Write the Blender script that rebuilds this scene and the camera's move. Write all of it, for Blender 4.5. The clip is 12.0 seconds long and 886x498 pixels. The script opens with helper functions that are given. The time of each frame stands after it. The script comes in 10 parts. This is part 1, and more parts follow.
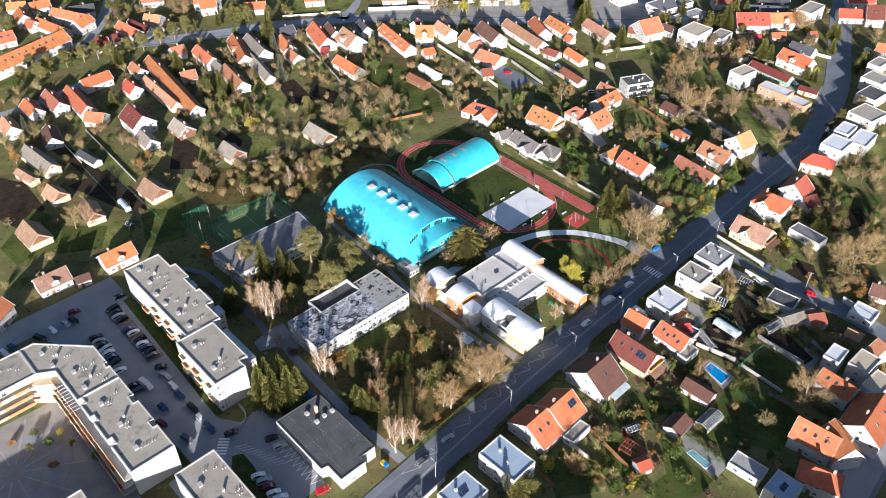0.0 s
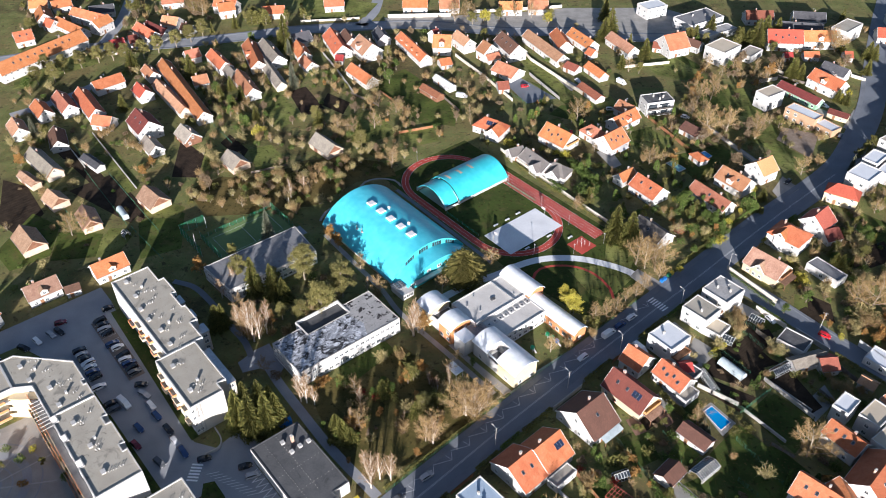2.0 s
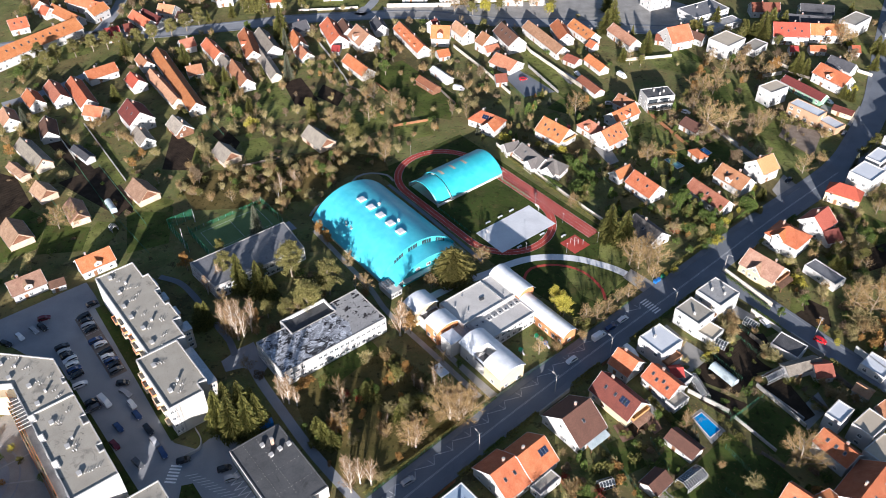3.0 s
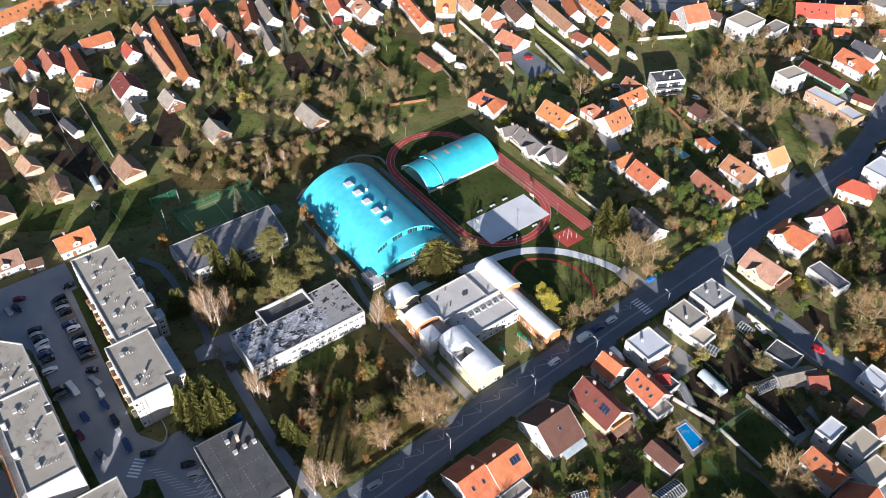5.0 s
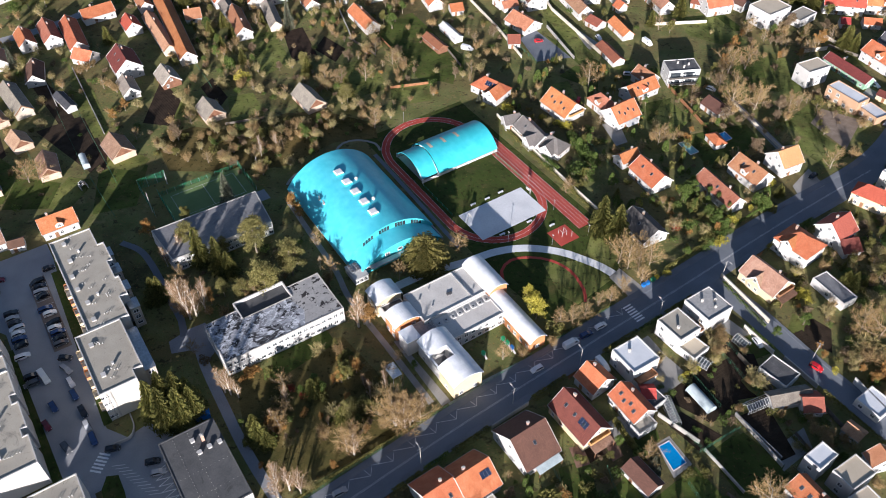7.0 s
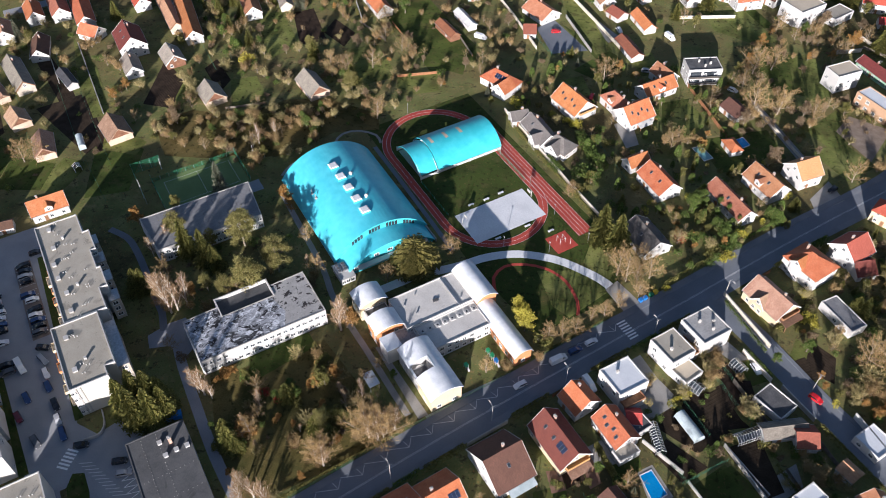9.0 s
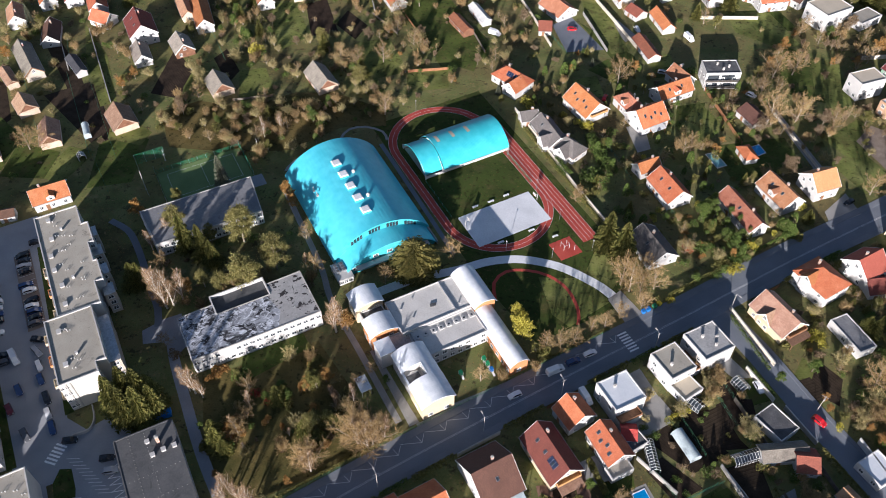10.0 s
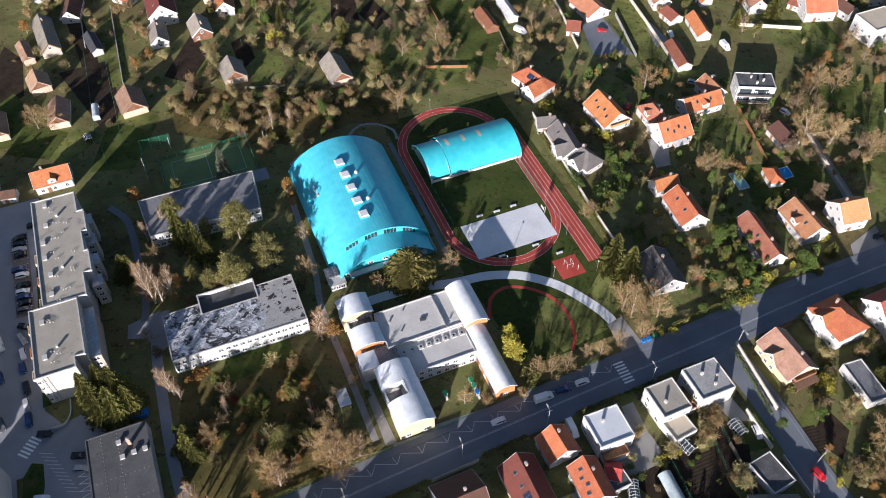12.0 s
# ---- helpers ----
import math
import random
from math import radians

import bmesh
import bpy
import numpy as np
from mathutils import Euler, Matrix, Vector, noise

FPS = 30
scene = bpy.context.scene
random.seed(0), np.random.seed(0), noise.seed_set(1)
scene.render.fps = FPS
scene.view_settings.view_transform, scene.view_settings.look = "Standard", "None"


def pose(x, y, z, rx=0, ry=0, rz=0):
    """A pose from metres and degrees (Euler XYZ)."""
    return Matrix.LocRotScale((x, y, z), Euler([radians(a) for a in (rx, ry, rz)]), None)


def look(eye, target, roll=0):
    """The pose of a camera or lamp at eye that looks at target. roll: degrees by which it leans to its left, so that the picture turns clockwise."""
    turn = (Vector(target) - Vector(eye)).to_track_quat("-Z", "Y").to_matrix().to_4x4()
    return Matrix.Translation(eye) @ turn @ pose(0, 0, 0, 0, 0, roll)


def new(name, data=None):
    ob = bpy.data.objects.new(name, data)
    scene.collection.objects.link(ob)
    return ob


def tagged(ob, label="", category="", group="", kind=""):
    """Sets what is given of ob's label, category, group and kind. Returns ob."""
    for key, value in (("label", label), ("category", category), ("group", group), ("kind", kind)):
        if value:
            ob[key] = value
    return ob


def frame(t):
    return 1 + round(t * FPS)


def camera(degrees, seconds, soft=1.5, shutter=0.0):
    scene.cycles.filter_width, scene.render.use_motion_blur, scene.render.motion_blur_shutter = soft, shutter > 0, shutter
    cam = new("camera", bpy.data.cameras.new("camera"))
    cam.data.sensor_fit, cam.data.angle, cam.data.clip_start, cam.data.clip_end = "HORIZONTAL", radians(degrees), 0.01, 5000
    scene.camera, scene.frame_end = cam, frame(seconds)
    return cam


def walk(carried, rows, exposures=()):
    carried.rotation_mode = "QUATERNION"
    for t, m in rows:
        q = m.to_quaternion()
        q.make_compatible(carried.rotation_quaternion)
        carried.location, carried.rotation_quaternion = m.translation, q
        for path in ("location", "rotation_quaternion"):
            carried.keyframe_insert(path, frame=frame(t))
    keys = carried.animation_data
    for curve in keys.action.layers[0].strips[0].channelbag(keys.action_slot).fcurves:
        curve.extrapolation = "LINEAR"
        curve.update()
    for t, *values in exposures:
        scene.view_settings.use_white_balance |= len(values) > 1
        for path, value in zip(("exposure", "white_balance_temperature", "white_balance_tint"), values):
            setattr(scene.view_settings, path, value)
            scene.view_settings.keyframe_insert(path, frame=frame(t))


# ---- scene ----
cam = camera(57.7, 12.0, 0.95)
# seconds, eye, point looked at, lean
WALK = [
    (0.0, (6.96, 17.35, 193.99), (3.82, 171.73, 66.88), -0.30),
    (0.5, (10.33, 20.78, 193.98), (5.58, 175.13, 66.88), -0.30),
    (1.0, (13.70, 24.25, 193.97), (7.35, 178.60, 66.95), -0.30),
    (1.5, (17.10, 27.74, 193.98), (8.05, 182.09, 67.12), -0.30),
    (2.0, (20.53, 31.27, 193.99), (8.39, 185.08, 66.73), -0.30),
    (2.5, (23.92, 34.80, 194.00), (10.00, 187.52, 65.61), -0.30),
    (3.0, (27.18, 38.43, 194.03), (12.77, 189.83, 64.15), -0.30),
    (5.0, (39.57, 53.46, 194.14), (19.35, 198.32, 57.73), -0.30),
    (5.5, (42.55, 57.33, 194.15), (21.26, 200.54, 56.17), -0.30),
    (6.0, (45.49, 61.24, 194.16), (22.41, 202.76, 54.74), -0.30),
    (6.5, (48.40, 65.18, 194.19), (23.54, 204.90, 53.26), -0.30),
    (7.0, (51.23, 69.19, 194.23), (24.70, 207.23, 51.95), -0.30),
    (9.0, (62.13, 85.77, 194.77), (28.18, 216.83, 47.56), -0.30),
    (9.5, (64.69, 90.08, 194.84), (28.27, 219.22, 46.53), -0.30),
    (10.0, (67.13, 94.42, 194.92), (28.35, 221.51, 45.44), -0.30),
    (10.5, (69.46, 98.81, 195.03), (28.39, 224.08, 44.63), -0.30),
    (11.0, (71.72, 103.32, 195.11), (28.49, 226.55, 43.63), -0.30),
    (11.5, (73.91, 107.87, 195.18), (28.40, 229.10, 42.76), -0.30),
    (12.0, (76.07, 112.39, 195.24), (28.47, 231.62, 41.88), -0.30),
]
walk(cam, [(t, look(eye, target, lean)) for t, eye, target, lean in WALK],
     exposures=[(0.0, 0.97, 5580, 15), (12.0, 0.71, 5580, 17.5)])

# ---- light: low autumn sun from behind the first viewpoint, clear sky ----
SUN_HEIGHT, SUN_TURN = 13.3, -88.0      # degrees above the horizon; where the sun stands, from +x towards +y
world = bpy.data.worlds.new("sky")
scene.world = world
world.use_nodes = True
sky = world.node_tree.nodes.new("ShaderNodeTexSky")
sky.sky_type, sky.sun_disc = "NISHITA", False
sky.sun_elevation, sky.sun_rotation = radians(SUN_HEIGHT), radians(90 - SUN_TURN)
back = world.node_tree.nodes["Background"]
back.inputs["Strength"].default_value = 0.062
world.node_tree.links.new(sky.outputs[0], back.inputs["Color"])
sun = new("sun", bpy.data.lights.new("sun", "SUN"))
sun.data.energy, sun.data.angle, sun.data.color = 6.6, radians(0.5), (1.0, 0.885, 0.725)
_s = Vector((math.cos(radians(SUN_TURN)) * math.cos(radians(SUN_HEIGHT)), math.sin(radians(SUN_TURN)) * math.cos(radians(SUN_HEIGHT)), math.sin(radians(SUN_HEIGHT))))
sun.matrix_world = look(_s * 500, (0, 0, 0))


# ---- materials ----
def surface(name, colours, size=1.0, rough=0.85, bump=0.3, fine=8.0, vary=0.0, metal=0.0, spread=0.5, detail=6.0, coords="Object", pattern=None, spec=0.3):
    """A weathered surface: colours mixed over patches of `size` metres, finer grain on top, vary: how far objects differ."""
    m = bpy.data.materials.new(name)
    m.use_nodes = True
    nt = m.node_tree
    n, link = nt.nodes, nt.links.new
    bsdf = n["Principled BSDF"]
    bsdf.inputs["Roughness"].default_value, bsdf.inputs["Metallic"].default_value = rough, metal
    bsdf.inputs["Specular IOR Level"].default_value = spec
    tc = n.new("ShaderNodeTexCoord")
    big, small = n.new("ShaderNodeTexNoise"), n.new("ShaderNodeTexNoise")
    big.inputs["Scale"].default_value, big.inputs["Detail"].default_value = 1.0 / size, detail
    small.inputs["Scale"].default_value, small.inputs["Detail"].default_value = fine / size, 4.0
    link(tc.outputs[coords], big.inputs["Vector"])
    link(tc.outputs[coords], small.inputs["Vector"])
    add = n.new("ShaderNodeMath")
    add.operation = "MULTIPLY_ADD"
    add.inputs[1].default_value = 0.45
    link(small.outputs[0], add.inputs[0])
    scale = n.new("ShaderNodeMath")
    scale.operation = "MULTIPLY"
    scale.inputs[1].default_value = 0.6
    link(big.outputs[0], scale.inputs[0])
    link(scale.outputs[0], add.inputs[2])
    ramp = n.new("ShaderNodeValToRGB")
    while len(ramp.color_ramp.elements) < len(colours):
        ramp.color_ramp.elements.new(0.5)
    lo, hi = 0.525 - 0.26 * spread, 0.525 + 0.26 * spread
    for i, c in enumerate(colours):
        e = ramp.color_ramp.elements[i]
        e.position, e.color = lo + (hi - lo) * i / max(1, len(colours) - 1), (*c, 1)
    link(add.outputs[0], ramp.inputs[0])
    colour, height = ramp.outputs[0], add.outputs[0]
    if pattern:
        colour, height = pattern(nt, tc, colour, height)
    if vary:
        info, hsv = n.new("ShaderNodeObjectInfo"), n.new("ShaderNodeHueSaturation")
        rng = n.new("ShaderNodeMapRange")
        rng.inputs["To Min"].default_value, rng.inputs["To Max"].default_value = 1 - vary, 1 + vary
        link(info.outputs["Random"], rng.inputs["Value"])
        link(rng.outputs[0], hsv.inputs["Value"])
        hue, mul = n.new("ShaderNodeMapRange"), n.new("ShaderNodeMath")
        mul.operation, mul.inputs[1].default_value = "MULTIPLY", 7.13
        frac = n.new("ShaderNodeMath")
        frac.operation = "FRACT"
        link(info.outputs["Random"], mul.inputs[0])
        link(mul.outputs[0], frac.inputs[0])
        hue.inputs["To Min"].default_value, hue.inputs["To Max"].default_value = 0.5 - 0.05 * vary, 0.5 + 0.05 * vary
        link(frac.outputs[0], hue.inputs["Value"])
        link(hue.outputs[0], hsv.inputs["Hue"])
        link(colour, hsv.inputs["Color"])
        colour = hsv.outputs[0]
    link(colour, bsdf.inputs["Base Color"])
    if bump:
        b = n.new("ShaderNodeBump")
        b.inputs["Strength"].default_value, b.inputs["Distance"].default_value = bump, 0.05
        link(height, b.inputs["Height"])
        link(b.outputs[0], bsdf.inputs["Normal"])
    return m


def tiled(across=0.3, along=0.34, depth=0.5, contrast=0.25):
    """Courses of roof tiles: rows run along the ridge (local x), columns down the slope."""
    def add(nt, tc, colour, height):
        n, link = nt.nodes, nt.links.new
        sep = n.new("ShaderNodeSeparateXYZ")
        link(tc.outputs["Object"], sep.inputs[0])
        brick = n.new("ShaderNodeTexBrick")
        comb = n.new("ShaderNodeCombineXYZ")
        slope = n.new("ShaderNodeMath")
        slope.operation = "MULTIPLY"
        slope.inputs[1].default_value = 1.3
        link(sep.outputs["Y"], slope.inputs[0])
        link(sep.outputs["X"], comb.inputs["X"])
        link(slope.outputs[0], comb.inputs["Y"])
        link(comb.outputs[0], brick.inputs["Vector"])
        brick.inputs["Scale"].default_value = 1.0
        brick.inputs["Brick Width"].default_value, brick.inputs["Row Height"].default_value = across, along
        brick.inputs["Mortar Size"].default_value = 0.03
        brick.inputs["Color1"].default_value, brick.inputs["Color2"].default_value = (1.1, 1.1, 1.1, 1), (1 - contrast,) * 3 + (1,)
        brick.inputs["Mortar"].default_value = (0.62, 0.6, 0.6, 1)
        mix = n.new("ShaderNodeMix")
        mix.data_type, mix.blend_type = "RGBA", "MULTIPLY"
        mix.inputs["Factor"].default_value = 0.8
        link(colour, mix.inputs["A"])
        link(brick.outputs["Color"], mix.inputs["B"])
        h = n.new("ShaderNodeMath")
        h.operation = "MULTIPLY_ADD"
        h.inputs[1].default_value = -depth
        link(brick.outputs["Fac"], h.inputs[0])
        link(height, h.inputs[2])
        return mix.outputs["Result"], h.outputs[0]
    return add


def ribbed(step=0.4, axis="X", depth=0.5):
    """Standing seams of sheet metal, one every `step` metres along a local axis."""
    def add(nt, tc, colour, height):
        n, link = nt.nodes, nt.links.new
        w = n.new("ShaderNodeTexWave")
        w.wave_type, w.bands_direction = "BANDS", axis
        w.inputs["Scale"].default_value = 0.314 / step
        link(tc.outputs["Object"], w.inputs["Vector"])
        p = n.new("ShaderNodeMath")
        p.operation = "POWER"
        p.inputs[1].default_value = 6.0
        link(w.outputs["Fac"], p.inputs[0])
        h = n.new("ShaderNodeMath")
        h.operation = "MULTIPLY_ADD"
        h.inputs[1].default_value = depth
        link(p.outputs[0], h.inputs[0])
        link(height, h.inputs[2])
        return colour, h.outputs[0]
    return add


MAT = {}
for _n, _c in {
    "orange": ((0.37, 0.11, 0.044), (0.46, 0.157, 0.066), (0.52, 0.215, 0.108)),
    "clay": ((0.31, 0.12, 0.062), (0.4, 0.172, 0.096), (0.46, 0.235, 0.145)),
    "red": ((0.34, 0.055, 0.04), (0.43, 0.085, 0.06)),
    "crimson": ((0.115, 0.042, 0.029), (0.165, 0.058, 0.038)),
    "peach": ((0.52, 0.22, 0.1), (0.6, 0.29, 0.15)),
    "rust": ((0.27, 0.085, 0.048), (0.35, 0.115, 0.066)),
    "maroon": ((0.12, 0.035, 0.028), (0.18, 0.05, 0.038)),
    "redbrown": ((0.2, 0.075, 0.045), (0.28, 0.1, 0.06)),
    "brown": ((0.11, 0.06, 0.042), (0.17, 0.09, 0.062)),
    "tan": ((0.28, 0.15, 0.09), (0.42, 0.23, 0.14), (0.46, 0.29, 0.19)),
    "oldtile": ((0.22, 0.125, 0.08), (0.34, 0.21, 0.14), (0.42, 0.29, 0.2)),
    "weathered": ((0.16, 0.14, 0.12), (0.27, 0.24, 0.2), (0.34, 0.3, 0.25)),
    "slate": ((0.05, 0.052, 0.06), (0.1, 0.1, 0.11)),
    "greytile": ((0.12, 0.11, 0.105), (0.19, 0.175, 0.165)),
}.items():
    MAT[_n] = surface("roof_tiles_" + _n, _c, size=2.5, rough=0.8, bump=0.6, fine=9, vary=0.22, spread=0.8, pattern=tiled())
MAT["sheet"] = surface("sheet_roof", ((0.45, 0.45, 0.44), (0.62, 0.62, 0.6)), size=2, rough=0.5, pattern=ribbed(0.3))
for _n, _c, _z in (
    ("gravel", ((0.2, 0.185, 0.16), (0.34, 0.318, 0.28), (0.42, 0.395, 0.35)), 7),
    ("beige", ((0.42, 0.36, 0.27), (0.55, 0.48, 0.38)), 4),
    ("bitumen", ((0.045, 0.046, 0.05), (0.09, 0.09, 0.095), (0.2, 0.2, 0.2)), 3),
    ("pale", ((0.5, 0.53, 0.57), (0.68, 0.7, 0.73)), 4),
    ("bluefelt", ((0.25, 0.33, 0.43), (0.4, 0.48, 0.58)), 4),
):
    MAT[_n] = surface("flat_roof_" + _n, _c, size=_z, rough=0.9, bump=0.25, fine=14, vary=0.08, spread=1.0, detail=9)
for _n, _c in {
    "white": ((0.42, 0.41, 0.395), (0.52, 0.51, 0.495)), "cream": ((0.52, 0.42, 0.27), (0.6, 0.5, 0.34)),
    "ivory": ((0.46, 0.435, 0.385), (0.55, 0.525, 0.47)), "plaster": ((0.4, 0.35, 0.28), (0.56, 0.5, 0.42)), "green": ((0.2, 0.36, 0.24), (0.28, 0.44, 0.3)),
    "blockwork": ((0.34, 0.215, 0.13), (0.44, 0.29, 0.185)), "barn": ((0.4, 0.28, 0.19), (0.62, 0.52, 0.42)),
}.items():
    MAT["wall_" + _n] = surface("render_" + _n, _c, size=3, rough=0.92, bump=0.2, fine=20, vary=0.06, spread=0.9)
MAT["wall_timber"] = surface("timber_boards", ((0.13, 0.06, 0.035), (0.24, 0.12, 0.07)), size=1, rough=0.8, pattern=ribbed(0.18))
MAT["frame"] = surface("window_frame_paint", ((0.62, 0.62, 0.6), (0.75, 0.75, 0.73)), size=1, rough=0.5, bump=0)
MAT["darkframe"] = surface("dark_frame_paint", ((0.05, 0.045, 0.04), (0.09, 0.08, 0.07)), size=1, rough=0.5, bump=0)
MAT["wood"] = surface("stained_wood", ((0.16, 0.08, 0.04), (0.28, 0.15, 0.08)), size=0.8, rough=0.7)
MAT["rustic"] = surface("honey_stained_wood", ((0.36, 0.19, 0.07), (0.5, 0.29, 0.12)), size=0.8, rough=0.7, pattern=ribbed(0.2))
MAT["film"] = surface("greenhouse_film", ((0.3, 0.36, 0.38), (0.46, 0.52, 0.54)), size=2, rough=0.3, bump=0.1)
MAT["brick"] = surface("chimney_brick", ((0.3, 0.12, 0.08), (0.5, 0.4, 0.33)), size=0.6, rough=0.9, vary=0.2)
MAT["concrete"] = surface("concrete", ((0.32, 0.31, 0.29), (0.48, 0.46, 0.43)), size=2, rough=0.9, vary=0.1)
MAT["metal"] = surface("galvanised_metal", ((0.4, 0.41, 0.42), (0.6, 0.61, 0.62)), size=0.7, rough=0.35, metal=0.8, bump=0.05)
MAT["panel"] = surface("solar_panel_cells", ((0.012, 0.018, 0.04), (0.025, 0.035, 0.07)), size=1, rough=0.15, bump=0, spec=0.6)
MAT["glass"] = surface("window_glass", ((0.015, 0.019, 0.024), (0.05, 0.06, 0.07)), size=2.5, rough=0.06, bump=0, spec=0.8, vary=0.3)


# ---- building kit ----
class Shape:
    """Gathers boxes, prisms and sheets into one mesh."""

    def __init__(self):
        self.v, self.f, self.m = [], [], []

    def face(self, pts, mat=0):
        k = len(self.v)
        self.v += [tuple(p) for p in pts]
        self.f.append(tuple(range(k, k + len(pts))))
        self.m.append(mat)
        return self

    def box(self, x0, y0, z0, x1, y1, z1, mat=0, turn=None):
        c = [(x0, y0, z0), (x1, y0, z0), (x1, y1, z0), (x0, y1, z0), (x0, y0, z1), (x1, y0, z1), (x1, y1, z1), (x0, y1, z1)]
        if turn is not None:
            c = [tuple(turn @ Vector(p)) for p in c]
        k = len(self.v)
        self.v += c
        for q in ((0, 3, 2, 1), (4, 5, 6, 7), (0, 1, 5, 4), (1, 2, 6, 5), (2, 3, 7, 6), (3, 0, 4, 7)):
            self.f.append(tuple(k + i for i in q))
            self.m.append(mat)
        return self

    def prism(self, poly, z0, z1, mat=0, top=None):
        """An upright prism over a plan polygon that runs anticlockwise."""
        n, k = len(poly), len(self.v)
        self.v += [(x, y, z0) for x, y in poly] + [(x, y, z1) for x, y in poly]
        for i in range(n):
            j = (i + 1) % n
            self.f.append((k + i, k + j, k + n + j, k + n + i))
            self.m.append(mat)
        self.f.append(tuple(range(k + n, k + 2 * n)))
        self.m.append(mat if top is None else top)
        self.f.append(tuple(range(k + n - 1, k - 1, -1)))
        self.m.append(mat)
        return self

    def extrude(self, poly, x0, x1, mat=0):
        """A profile in y, z (anticlockwise seen from +x) drawn along x."""
        n, k = len(poly), len(self.v)
        self.v += [(x0, y, z) for y, z in poly] + [(x1, y, z) for y, z in poly]
        for i in range(n):
            j = (i + 1) % n
            self.f.append((k + i, k + n + i, k + n + j, k + j)[::-1])
            self.m.append(mat)
        self.f.append(tuple(range(k + n, k + 2 * n)))
        self.f.append(tuple(range(k + n - 1, k - 1, -1)))
        self.m += [mat, mat]
        return self

    def tube(self, a, b, r0, r1=None, sides=6, mat=0):
        a, b = Vector(a), Vector(b)
        r1 = r0 if r1 is None else r1
        q = (b - a).to_track_quat("Z", "Y")
        k = len(self.v)
        for p, r in ((a, r0), (b, r1)):
            for i in range(sides):
                w = 2 * math.pi * i / sides
                self.v.append(tuple(p + q @ Vector((r * math.cos(w), r * math.sin(w), 0))))
        for i in range(sides):
            j = (i + 1) % sides
            self.f.append((k + i, k + j, k + sides + j, k + sides + i))
            self.m.append(mat)
        self.f.append(tuple(range(k + sides, k + 2 * sides)))
        self.m.append(mat)
        return self

    def data(self, name, *mats, smooth=False):
        me = bpy.data.meshes.new(name)
        me.from_pydata(self.v, [], self.f)
        for m in mats:
            me.materials.append(MAT[m] if isinstance(m, str) else m)
        me.polygons.foreach_set("material_index", self.m)
        if smooth:
            me.polygons.foreach_set("use_smooth", [True] * len(self.f))
        me.update()
        return me

    def make(self, name, mats, parent=None, label="", m=None, smooth=False):
        return piece(name, self.data(name, *(mats if isinstance(mats, (tuple, list)) else (mats,)), smooth=smooth), parent, label, m)


def piece(name, data, parent=None, label="", m=None):
    ob = new(name, data)
    if parent is not None:
        ob.parent = parent
    if m is not None:
        ob.matrix_basis = m
    return tagged(ob, label)


def thing(name, m, label, category, group="", kind=""):
    ob = new(name)
    ob.empty_display_size = 0.5
    ob.matrix_basis = m
    return tagged(ob, label, category, group, kind)


def shade(x, y):
    """A repeatable number between 0 and 1 for a place."""
    return (math.sin(x * 12.9898 + y * 78.233) * 43758.5453) % 1.0


TAKEN = []          # plan discs that no tree may grow in


def take(x, y, turn, length, width, room=1.0):
    n = max(1, int(length / max(4, width) + 0.5))
    for i in range(n):
        d = (i + 0.5) / n * length - length / 2
        TAKEN.append((x + d * math.cos(radians(turn)), y + d * math.sin(radians(turn)), 0.58 * max(width, length / n) + room))


# one window, shared: a frame ring round a pane that is set back in it
def window_mesh():
    s = Shape()
    rings = [[(-0.6, -0.7), (0.6, -0.7), (0.6, 0.7), (-0.6, 0.7)], [(-0.48, -0.58), (0.48, -0.58), (0.48, 0.58), (-0.48, 0.58)]]
    s.v = [(x, 0.03, z) for x, z in rings[0]] + [(x, -0.07, z) for x, z in rings[0]] + [(x, -0.07, z) for x, z in rings[1]] + [(x, -0.02, z) for x, z in rings[1]]
    for k in (0, 4, 8):
        for i in range(4):
            j = (i + 1) % 4
            s.f.append((k + i, k + j, k + 4 + j, k + 4 + i))
            s.m.append(0)
    s.f.append((12, 13, 14, 15))
    s.m.append(1)
    s.box(-0.035, -0.06, -0.58, 0.035, -0.021, 0.58).box(-0.48, -0.055, 0.2, -0.036, -0.021, 0.26).box(0.036, -0.055, 0.2, 0.48, -0.021, 0.26)
    s.box(-0.68, -0.16, -0.78, 0.68, 0.02, -0.71)
    return s.data("window", "frame", "glass")


WINDOW = window_mesh()
_d = Shape().box(-0.5, -0.08, 0, 0.5, 0.02, 2.05).box(-0.58, -0.05, 0, -0.5, 0.02, 2.15).box(0.5, -0.05, 0, 0.58, 0.02, 2.15).box(-0.5, -0.05, 2.05, 0.5, 0.02, 2.15)
DOOR = _d.data("door", "wood")
_k = Shape().box(-0.42, -0.6, 0, 0.42, 0.6, 0.1).box(-0.36, -0.54, 0.1, 0.36, 0.54, 0.13, 1)
SKYLIGHT = _k.data("skylight", "metal", "glass")
_p = Shape().box(-1.5, -1.0, 0.05, 1.5, 1.0, 0.12, 0)
for i in range(4):
    _p.box(-1.5 + i - 0.02 * (i > 0), -1.0, 0.12, -1.5 + i + 0.02, 1.0, 0.135, 1)
PANELS = _p.data("solar_panel", "panel", "metal")
_a = Shape().tube((0, 0, 0), (0, 0, 2.2), 0.03)
for i in range(5):
    _a.tube((-0.5, 0.25 * i - 0.5, 2.0), (0.5, 0.25 * i - 0.5, 2.0), 0.02, sides=4)
_a.tube((0, -0.7, 2.0), (0, 0.7, 2.0), 0.02, sides=4)
AERIAL = _a.data("aerial", "metal")


